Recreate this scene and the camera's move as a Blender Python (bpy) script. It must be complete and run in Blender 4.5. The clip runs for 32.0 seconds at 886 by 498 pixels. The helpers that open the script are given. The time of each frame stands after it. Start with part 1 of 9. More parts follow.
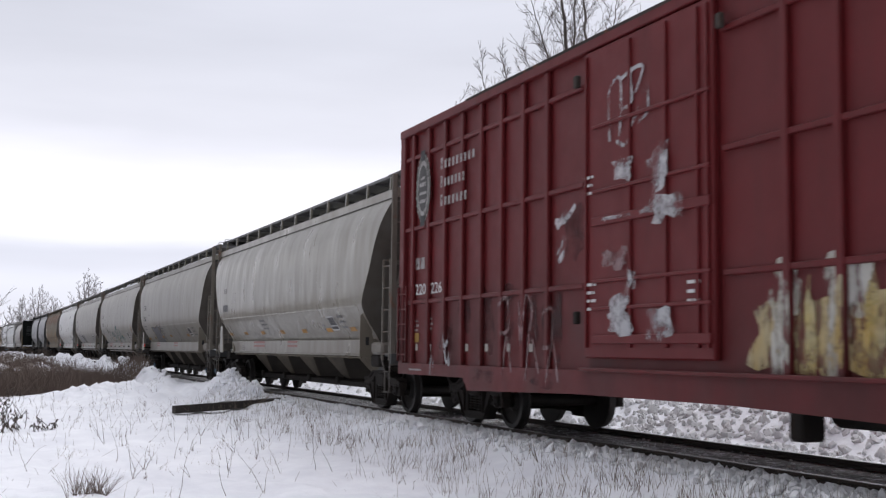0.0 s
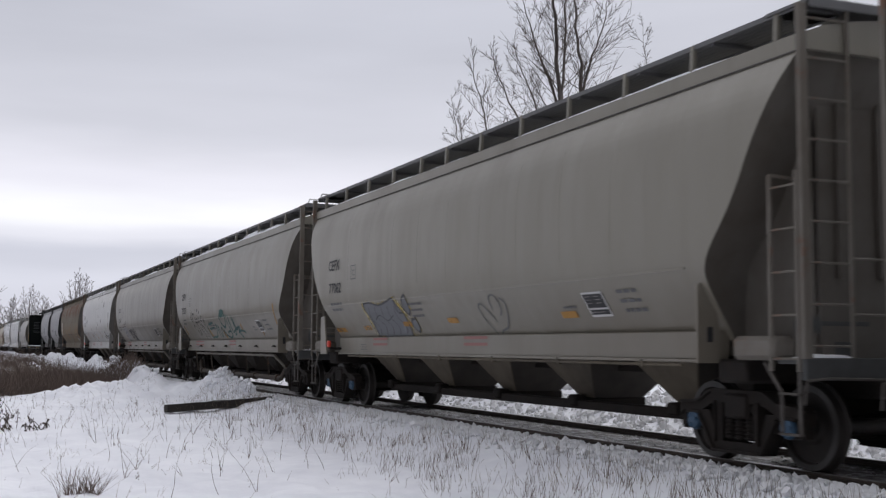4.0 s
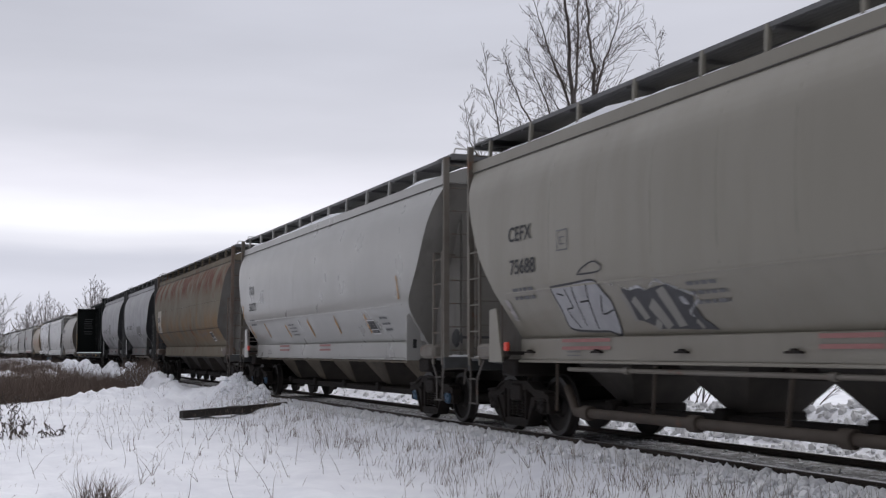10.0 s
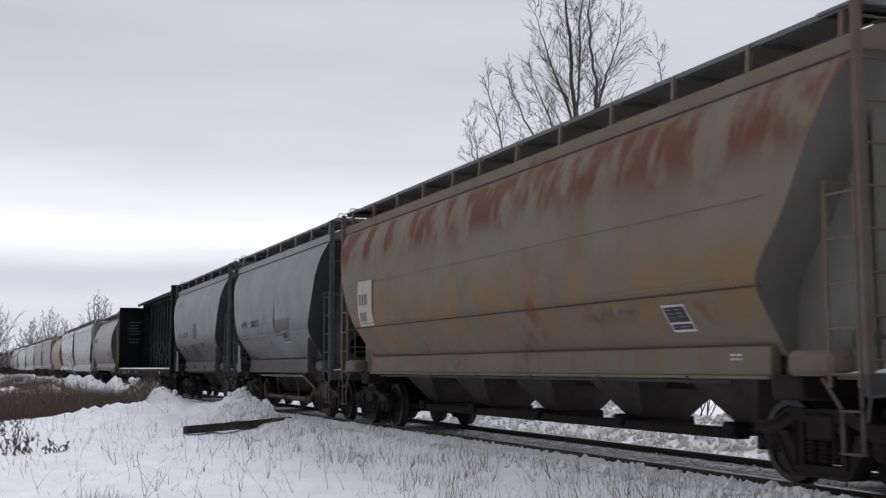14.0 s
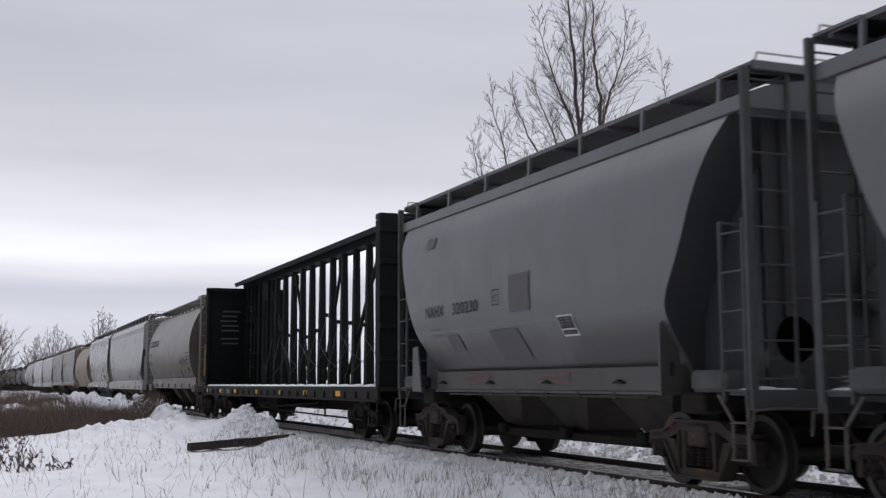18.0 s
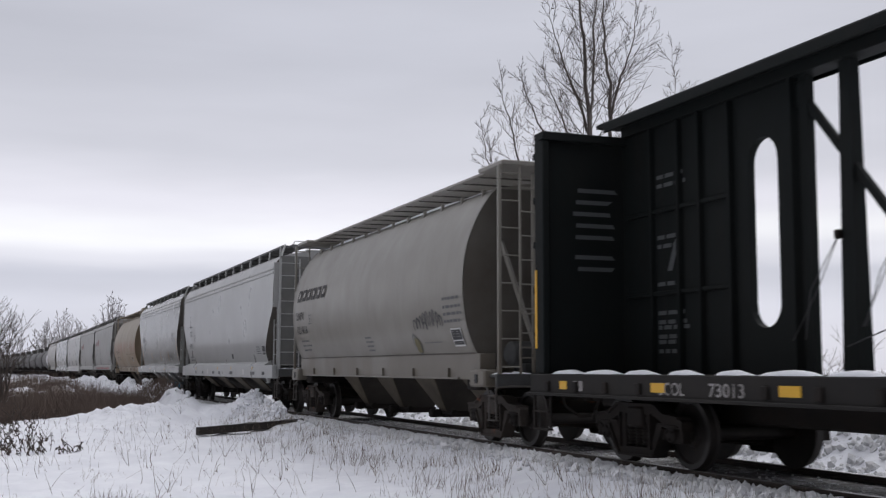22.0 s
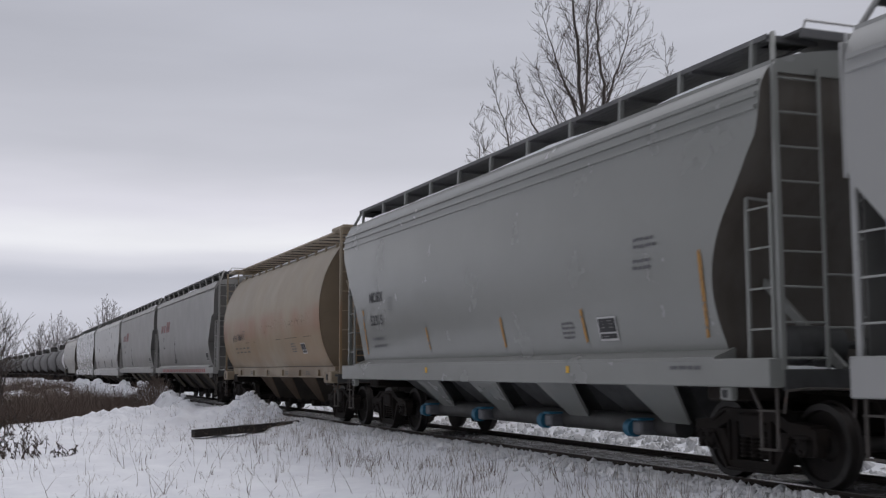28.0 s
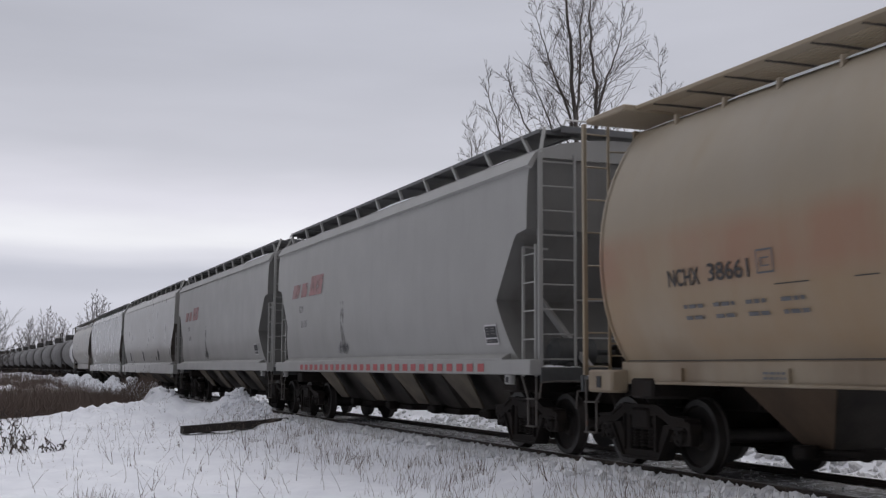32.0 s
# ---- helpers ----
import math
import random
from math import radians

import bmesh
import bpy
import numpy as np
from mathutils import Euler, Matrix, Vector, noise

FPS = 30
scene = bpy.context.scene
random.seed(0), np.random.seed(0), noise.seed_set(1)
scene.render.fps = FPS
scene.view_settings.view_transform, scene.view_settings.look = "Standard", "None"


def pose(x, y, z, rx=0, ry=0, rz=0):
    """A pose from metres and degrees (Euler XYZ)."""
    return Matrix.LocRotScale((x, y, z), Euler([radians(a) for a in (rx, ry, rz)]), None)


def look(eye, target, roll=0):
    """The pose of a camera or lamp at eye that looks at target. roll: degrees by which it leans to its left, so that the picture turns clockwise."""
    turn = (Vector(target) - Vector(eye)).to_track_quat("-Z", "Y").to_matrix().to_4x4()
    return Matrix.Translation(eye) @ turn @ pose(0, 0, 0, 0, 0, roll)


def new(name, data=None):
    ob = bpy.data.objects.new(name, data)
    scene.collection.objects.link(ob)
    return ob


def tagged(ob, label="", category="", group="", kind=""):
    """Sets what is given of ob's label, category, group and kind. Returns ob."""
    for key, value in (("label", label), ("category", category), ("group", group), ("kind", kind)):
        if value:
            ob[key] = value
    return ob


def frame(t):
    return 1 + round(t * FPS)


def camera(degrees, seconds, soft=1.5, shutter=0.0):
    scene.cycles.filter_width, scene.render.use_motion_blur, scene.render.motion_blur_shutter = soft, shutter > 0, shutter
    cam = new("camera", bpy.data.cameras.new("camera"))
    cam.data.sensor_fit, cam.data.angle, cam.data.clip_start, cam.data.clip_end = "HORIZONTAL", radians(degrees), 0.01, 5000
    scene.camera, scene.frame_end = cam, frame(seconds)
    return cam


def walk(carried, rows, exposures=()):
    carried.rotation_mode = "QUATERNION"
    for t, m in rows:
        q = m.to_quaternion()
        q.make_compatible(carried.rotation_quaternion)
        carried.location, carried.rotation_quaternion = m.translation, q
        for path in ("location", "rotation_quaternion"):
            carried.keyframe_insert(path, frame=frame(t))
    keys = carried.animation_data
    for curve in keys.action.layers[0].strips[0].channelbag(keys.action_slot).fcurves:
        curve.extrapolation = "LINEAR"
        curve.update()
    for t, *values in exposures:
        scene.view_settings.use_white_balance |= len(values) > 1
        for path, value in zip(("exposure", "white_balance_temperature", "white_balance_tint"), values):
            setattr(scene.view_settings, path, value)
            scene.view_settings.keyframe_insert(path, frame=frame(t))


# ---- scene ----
cam = camera(42.0, 32.0, 1.3, 0.25)
EYE_Z = 1.20
TRACK_YAW = 22.10
# seconds, yaw, pitch, roll
PATH = [
    (0.0, -0.066, 5.008, -0.619),
    (0.5, -0.255, 5.087, -0.646),
    (1.0, -0.414, 5.055, -0.522),
    (1.5, -0.343, 5.292, -0.230),
    (2.0, -0.129, 5.607, -0.061),
    (2.5, -0.021, 5.846, -0.200),
    (4.5, -0.524, 4.727, -0.392),
    (5.0, -0.300, 5.148, -0.358),
    (5.5, -0.130, 5.429, -0.316),
    (6.0, -0.184, 5.559, -0.302),
    (6.5, -0.143, 5.522, -0.314),
    (7.0, -0.109, 5.359, -0.364),
    (7.5, -0.076, 5.086, -0.391),
    (8.0, -0.019, 4.962, -0.336),
    (8.5, 0.049, 4.991, -0.246),
    (9.0, 0.000, 4.944, -0.100),
    (9.5, 0.039, 4.950, 0.089),
    (10.0, 0.259, 5.130, -0.075),
    (10.5, 0.426, 5.368, -0.045),
    (11.0, 0.651, 5.601, -0.032),
    (11.5, 0.765, 5.870, -0.088),
    (12.0, 0.638, 6.181, -0.180),
    (12.5, 0.618, 6.263, 0.041),
    (13.0, 0.522, 6.061, 0.303),
    (13.5, 0.511, 5.848, 0.361),
    (14.0, 0.444, 5.821, 0.186),
    (14.5, 0.423, 6.086, -0.128),
    (16.5, 0.602, 6.276, 0.335),
    (17.0, 0.534, 6.256, 0.222),
    (17.5, 0.591, 6.149, 0.137),
    (18.0, 0.656, 6.652, 0.144),
    (18.5, 0.602, 7.104, 0.147),
    (19.0, 0.269, 7.170, 0.386),
    (19.5, 0.206, 7.228, 0.247),
    (20.0, 0.112, 6.913, 0.010),
    (20.5, -0.005, 6.378, 0.030),
    (21.0, 0.360, 5.672, -0.062),
    (21.5, 0.921, 5.618, -0.260),
    (22.0, 1.065, 5.948, -0.109),
    (22.5, 1.245, 5.834, 0.128),
    (23.0, 1.174, 5.805, -0.017),
    (23.5, 0.966, 5.690, -0.211),
    (24.0, 0.778, 5.664, -0.233),
    (24.5, 0.868, 5.664, -0.045),
    (25.0, 1.073, 5.500, 0.010),
    (25.5, 1.109, 5.444, 0.118),
    (27.5, 1.062, 6.214, 0.324),
    (28.0, 0.833, 5.999, 0.200),
    (28.5, 0.709, 5.738, 0.175),
    (29.0, 0.702, 5.509, 0.160),
    (29.5, 0.603, 5.454, 0.219),
    (30.0, 0.657, 5.693, 0.108),
    (30.5, 0.676, 6.026, 0.050),
    (31.0, 0.722, 6.117, -0.057),
    (31.5, 0.601, 6.068, -0.144),
    (32.0, 0.334, 5.924, -0.307),
]
EXPOSURES = [(0, 0.45), (0.7, 0.38), (1.5, 0.18), (2.5, 0.06), (5, 0.16), (9, 0.18), (10.5, 0.08), (12, -0.10), (13, 0.05), (14, 0.18), (16.5, 0.12), (18, 0.08), (20, -0.13), (21, -0.15), (22, 0.08), (23, -0.06), (24, -0.10), (28, -0.16), (30, -0.05), (31, -0.18), (32, -0.10)]
walk(cam, [(t, pose(0, 0, EYE_Z, 90 + p, r, yw - TRACK_YAW)) for t, yw, p, r in PATH], EXPOSURES)

# the train rolls towards -y; metres gone after t seconds
TRAVEL = (230.522, 46.979, -207.456, 248.204, -100.185)
TRACK_X = 8.63


BEND_FROM, BEND_RADIUS = 95.0, 3300.0


def bend(y):
    """How far the track has swung to the left at y."""
    return -max(0.0, y - BEND_FROM) ** 2 / (2 * BEND_RADIUS)


def on_track(y):
    """The pose of a thing that stands on the rails at y."""
    return pose(TRACK_X + bend(y), y, 0, 0, 0, math.degrees(math.atan(max(0.0, y - BEND_FROM) / BEND_RADIUS)))


def gone(t):
    return sum(c * (t / 32) ** (i + 1) for i, c in enumerate(TRAVEL))


# ---- sky and sun ----
def make_sky():
    world = bpy.data.worlds.new("winter_sky")
    scene.world = world
    world.use_nodes = True
    nt = world.node_tree
    nt.nodes.clear()
    n, link = nt.nodes.new, nt.links.new
    out, back = n("ShaderNodeOutputWorld"), n("ShaderNodeBackground")
    link(back.outputs[0], out.inputs[0])
    coord = n("ShaderNodeTexCoord")
    sep = n("ShaderNodeSeparateXYZ")
    link(coord.outputs["Generated"], sep.inputs[0])
    # long flat cloud banks: the sky's direction squeezed in height
    squeeze = n("ShaderNodeMapping")
    squeeze.inputs["Scale"].default_value = (1.0, 1.0, 6.0)
    link(coord.outputs["Generated"], squeeze.inputs["Vector"])
    big = n("ShaderNodeTexNoise")
    big.inputs["Scale"].default_value, big.inputs["Detail"].default_value, big.inputs["Roughness"].default_value = 2.6, 5.0, 0.5
    link(squeeze.outputs[0], big.inputs["Vector"])
    wob = n("ShaderNodeMath")
    wob.operation = "MULTIPLY_ADD"
    wob.inputs[1].default_value = 0.05
    link(big.outputs["Fac"], wob.inputs[0])
    link(sep.outputs["Z"], wob.inputs[2])
    ramp = n("ShaderNodeValToRGB")
    cr = ramp.color_ramp
    cr.interpolation = "EASE"
    stops = [(0.0, (0.66, 0.67, 0.77)), (0.050, (0.68, 0.69, 0.79)), (0.072, (0.70, 0.71, 0.81)), (0.102, (0.60, 0.61, 0.70)), (0.121, (0.79, 0.79, 0.87)),
             (0.137, (0.95, 0.95, 1.0)), (0.160, (0.80, 0.79, 0.87)), (0.208, (0.625, 0.627, 0.695)), (0.30, (0.565, 0.572, 0.64)),
             (0.42, (0.60, 0.61, 0.68)), (0.6, (1.08, 1.08, 1.16)), (1.0, (1.7, 1.7, 1.82))]
    while len(cr.elements) < len(stops):
        cr.elements.new(0.5)
    for e, (p, c) in zip(cr.elements, stops):
        e.position, e.color = p, (*c, 1)
    link(wob.outputs[0], ramp.inputs[0])
    soft = n("ShaderNodeTexNoise")
    soft.inputs["Scale"].default_value, soft.inputs["Detail"].default_value = 2.2, 5.0
    link(squeeze.outputs[0], soft.inputs["Vector"])
    vary = n("ShaderNodeMapRange")
    vary.inputs["From Min"].default_value, vary.inputs["From Max"].default_value = 0.3, 0.7
    vary.inputs["To Min"].default_value, vary.inputs["To Max"].default_value = 0.92, 1.07
    link(soft.outputs["Fac"], vary.inputs["Value"])
    mul = n("ShaderNodeVectorMath")
    mul.operation = "SCALE"
    link(ramp.outputs[0], mul.inputs[0])
    # thicker cloud on the side away from the hidden sun
    away = n("ShaderNodeVectorMath")
    away.operation = "DOT_PRODUCT"
    away.inputs[1].default_value = (0.80, 0.60, 0.0)
    link(coord.outputs["Generated"], away.inputs[0])
    thick = n("ShaderNodeMapRange")
    thick.interpolation_type = "SMOOTHSTEP"
    for k, v in (("From Min", -0.75), ("From Max", 0.55), ("To Min", 0.30), ("To Max", 1.0)):
        thick.inputs[k].default_value = v
    link(away.outputs["Value"], thick.inputs["Value"])
    both = n("ShaderNodeMath")
    both.operation = "MULTIPLY"
    link(vary.outputs[0], both.inputs[0])
    link(thick.outputs[0], both.inputs[1])
    link(both.outputs[0], mul.inputs["Scale"])
    # a little clear sky behind the clouds
    blue = n("ShaderNodeTexSky")
    blue.sky_type, blue.sun_disc = "NISHITA", False
    blue.sun_elevation, blue.sun_rotation = radians(38), radians(53)
    dim = n("ShaderNodeVectorMath")
    dim.operation = "SCALE"
    dim.inputs["Scale"].default_value = 0.07
    link(blue.outputs[0], dim.inputs[0])
    mix = n("ShaderNodeMix")
    mix.data_type = "RGBA"
    mix.inputs["Factor"].default_value = 0.93
    link(dim.outputs[0], mix.inputs["A"])
    link(mul.outputs[0], mix.inputs["B"])
    link(mix.outputs["Result"], back.inputs["Color"])
    back.inputs["Strength"].default_value = 1.0
    sun = new("sun", bpy.data.lights.new("sun", "SUN"))
    sun.data.energy, sun.data.angle, sun.data.color = 0.6, radians(40), (1.0, 0.97, 0.93)
    sun.matrix_world = look((34, 26, 34), (0, 0, 0))


make_sky()

# ---- materials ----
MATS = {}


def material(name, base, rough=0.6, metal=0.0, second=None, grain=6.0, amount=0.5, bump=0.0, fine=60.0, streak=0.0, streak_col=None,
             rust=0.0, rust_scale=1.2, seed=0.0, stretch=(1, 1, 1), dents=0.0, spec=0.5, stains=(), thin=None):
    """A worn surface: two scales of mottling, downward streaks, rust patches, fine relief."""
    if name in MATS:
        return MATS[name]
    mat = bpy.data.materials.new(name)
    MATS[name] = mat
    mat.use_nodes = True
    nt = mat.node_tree
    n, link = nt.nodes.new, nt.links.new
    bsdf = nt.nodes["Principled BSDF"]
    coord = n("ShaderNodeTexCoord")
    mp = n("ShaderNodeMapping")
    mp.inputs["Location"].default_value = (seed, seed * 1.7, seed * 0.6)
    mp.inputs["Scale"].default_value = stretch
    link(coord.outputs["Object"], mp.inputs["Vector"])

    def noise_tex(scale, detail=4.0, source=mp, rough_=0.55):
        t = n("ShaderNodeTexNoise")
        t.inputs["Scale"].default_value, t.inputs["Detail"].default_value, t.inputs["Roughness"].default_value = scale, detail, rough_
        link(source.outputs[0], t.inputs["Vector"])
        return t

    def between(tex, lo, hi, a=0.0, b=1.0):
        r = n("ShaderNodeMapRange")
        r.inputs["From Min"].default_value, r.inputs["From Max"].default_value = lo, hi
        r.inputs["To Min"].default_value, r.inputs["To Max"].default_value = a, b
        link(tex.outputs[0], r.inputs["Value"])
        return r

    def mixed(fac, a, b):
        m = n("ShaderNodeMix")
        m.data_type = "RGBA"
        link(fac.outputs[0], m.inputs["Factor"])
        for sock, v in (("A", a), ("B", b)):
            if isinstance(v, tuple):
                m.inputs[sock].default_value = (*v[:3], 1)
            else:
                link(v.outputs["Result"], m.inputs[sock])
        return m

    second = second or tuple(c * 0.72 for c in base)
    large = noise_tex(grain * 0.16, 3.0)
    small = noise_tex(grain, 6.0)
    add = n("ShaderNodeMath")
    add.operation = "MULTIPLY_ADD"
    add.inputs[1].default_value = 0.5
    link(small.outputs[0], add.inputs[0])
    half = n("ShaderNodeMath")
    half.operation = "MULTIPLY"
    half.inputs[1].default_value = 0.5
    link(large.outputs[0], half.inputs[0])
    link(half.outputs[0], add.inputs[2])
    col = mixed(between(add, 0.36, 0.66, 0.0, amount), tuple(base), tuple(second))
    if streak:
        ms = n("ShaderNodeMapping")
        ms.inputs["Scale"].default_value = (2.2, 2.2, 0.2)
        ms.inputs["Location"].default_value = (seed * 2.1, seed, 0)
        link(coord.outputs["Object"], ms.inputs["Vector"])
        st = noise_tex(1.6, 4.0, ms)
        col = mixed(between(st, 0.52, 0.75, 0.0, streak), col, streak_col or tuple(c * 0.45 for c in base))
    if rust:
        rs = noise_tex(rust_scale, 7.0, mp, 0.65)
        col = mixed(between(rs, 0.62 - 0.2 * rust, 0.74 - 0.12 * rust), col, (0.17, 0.065, 0.03))
    for z0, z1, z2, z3, tint, sy, lo, hi, most in stains:
        # a stain that keeps to a belt of heights, ragged along the car
        sp = n("ShaderNodeSeparateXYZ")
        link(coord.outputs["Object"], sp.inputs[0])
        up, down = n("ShaderNodeMapRange"), n("ShaderNodeMapRange")
        for q, a, c, e, f in ((up, z0, z1, 0.0, 1.0), (down, z2, z3, 1.0, 0.0)):
            for k, v in (("From Min", a), ("From Max", c), ("To Min", e), ("To Max", f)):
                q.inputs[k].default_value = v
            link(sp.outputs["Z"], q.inputs["Value"])
        m2 = n("ShaderNodeMapping")
        m2.inputs["Scale"].default_value = (1.0, sy, sy * 0.45)
        m2.inputs["Rotation"].default_value = (0.35, 0, 0)
        link(coord.outputs["Object"], m2.inputs["Vector"])
        patchy = between(noise_tex(1.0, 5.0, m2, 0.5), lo, hi, 0.0, most)
        x1, x2 = n("ShaderNodeMath"), n("ShaderNodeMath")
        x1.operation = x2.operation = "MULTIPLY"
        link(up.outputs[0], x1.inputs[0])
        link(down.outputs[0], x1.inputs[1])
        link(x1.outputs[0], x2.inputs[0])
        link(patchy.outputs[0], x2.inputs[1])
        col = mixed(x2, col, tint)
    link(col.outputs["Result"], bsdf.inputs["Base Color"])
    link(between(small, 0.3, 0.7, max(0.05, rough - 0.04), min(1, rough + 0.05)).outputs[0], bsdf.inputs["Roughness"])
    bsdf.inputs["Metallic"].default_value = metal
    if thin:
        # sprayed thin: the coat breaks up
        link(between(noise_tex(thin[0], 6.0, mp, 0.7), thin[1], thin[2], 0.0, thin[3]).outputs[0], bsdf.inputs["Alpha"])
    bsdf.inputs["Specular IOR Level"].default_value = spec
    if bump or dents:
        hgt = noise_tex(fine, 5.0)
        bp = n("ShaderNodeBump")
        bp.inputs["Strength"].default_value, bp.inputs["Distance"].default_value = max(bump, 0.01), 0.02
        link(hgt.outputs[0], bp.inputs["Height"])
        if dents:
            dn = noise_tex(0.9, 2.0)
            b2 = n("ShaderNodeBump")
            b2.inputs["Strength"].default_value, b2.inputs["Distance"].default_value = dents, 0.25
            link(dn.outputs[0], b2.inputs["Height"])
            link(bp.outputs[0], b2.inputs["Normal"])
            bp = b2
        link(bp.outputs[0], bsdf.inputs["Normal"])
    return mat


def plain(name, col, rough=0.6, metal=0.0, glow=0.0):
    if name in MATS:
        return MATS[name]
    mat = material(name, col, rough, metal, tuple(c * 0.85 for c in col), 9.0, 0.6)
    if glow:
        b = mat.node_tree.nodes["Principled BSDF"]
        b.inputs["Emission Color"].default_value, b.inputs["Emission Strength"].default_value = (*col, 1), glow
    return mat


def snow_mat():
    m = material("snow", (0.86, 0.87, 0.90), 0.75, 0, (0.78, 0.79, 0.83), 1.5, 0.7, 0.35, 14.0)
    return m


SNOW = snow_mat()
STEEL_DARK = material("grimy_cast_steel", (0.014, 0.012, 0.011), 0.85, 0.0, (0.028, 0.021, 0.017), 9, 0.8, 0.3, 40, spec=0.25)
# dark grey tone for platforms, brake gear and some end fittings
DARK_GREY_STEEL = material("dark_grey_steel", (0.085, 0.088, 0.088), 0.65, 0, (0.045, 0.043, 0.042), 4, 0.8, 0.1, 30, spec=0.3)
HOLLOW = material("dark_hollow", (0.003, 0.003, 0.003), 1.0, 0, spec=0.0)
STEEL_BROWN = material("rusty_cast_steel", (0.048, 0.036, 0.029), 0.85, 0.0, (0.026, 0.021, 0.018), 9, 0.8, 0.3, 40, rust=0.2, rust_scale=5)
WHEEL = material("wheel_steel", (0.013, 0.0115, 0.011), 0.65, 0.1, (0.045, 0.035, 0.03), 8, 0.8, 0.2, 30)
RIM = material("scuffed_wheel_rim", (0.022, 0.020, 0.019), 0.5, 0.2, (0.07, 0.064, 0.06), 6, 0.8, 0.1, 30)
BEARING_BLUE = plain("blue_bearing_cap", (0.035, 0.085, 0.15), 0.55)
GRATE = material("dark_grating", (0.12, 0.12, 0.122), 0.6, 0.2, (0.18, 0.18, 0.182), 10, 0.6)
BLACK = plain("black_lettering", (0.02, 0.02, 0.022), 0.6)
GREY_INK = plain("faded_lettering", (0.14, 0.14, 0.145), 0.7)
WHITE_INK = plain("white_lettering", (0.62, 0.61, 0.60), 0.65)
DIM_WHITE = material("worn_white_lettering", (0.40, 0.38, 0.37), 0.7, 0, (0.30, 0.27, 0.26), 6, 0.8, thin=(7.0, 0.30, 0.5, 0.85))
ORANGE = material("orange_paint_stroke", (0.46, 0.23, 0.045), 0.65, 0, (0.36, 0.20, 0.06), 5, 0.8, thin=(5.0, 0.28, 0.5, 0.92))
YELLOW_TAPE = plain("yellow_reflective_tape", (0.75, 0.42, 0.02), 0.45)
PIPE_RUST = material("rusty_pipe", (0.075, 0.058, 0.044), 0.75, 0, (0.04, 0.029, 0.021), 3, 0.8, 0.1, 30, rust=0.12, rust_scale=2.5, seed=66)
STEP_STEEL = material("worn_step_steel", (0.095, 0.085, 0.076), 0.7, 0, (0.05, 0.04, 0.034), 5, 0.8, 0.1, 30, rust=0.1, rust_scale=4, seed=67)
END_FITTINGS = material("scuffed_grey_fittings", (0.165, 0.150, 0.128), 0.6, 0, (0.105, 0.086, 0.066), 3, 0.8, 0.06, 30, rust=0.18, rust_scale=3, seed=68)
# Car-end shade is mixed into this colour together with the grime.
GRIMY_SHADED_END = material("grimy_shaded_end_paint", (0.118, 0.108, 0.094), 0.65, 0, (0.068, 0.055, 0.043), 1.6, 0.9, 0.06, 30, streak=0.75, streak_col=(0.060, 0.048, 0.038), seed=71)
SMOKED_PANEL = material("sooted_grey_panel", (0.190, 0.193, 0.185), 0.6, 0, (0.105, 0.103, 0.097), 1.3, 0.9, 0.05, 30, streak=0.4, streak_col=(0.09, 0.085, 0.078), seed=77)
# serves dark joints and the painted shadow line below the eaves
SEAM_AND_SHADOW = material("joint_grime_and_shadow", (0.06, 0.055, 0.05), 0.8, 0, (0.10, 0.09, 0.08), 4, 0.8)
SEAM_GRIME = material("seam_grime", (0.10, 0.09, 0.078), 0.7, 0, (0.14, 0.125, 0.11), 4, 0.8, thin=(1.2, 0.36, 0.7, 0.30))
REFLECTOR = plain("red_lit_reflector", (0.80, 0.07, 0.04), 0.3)

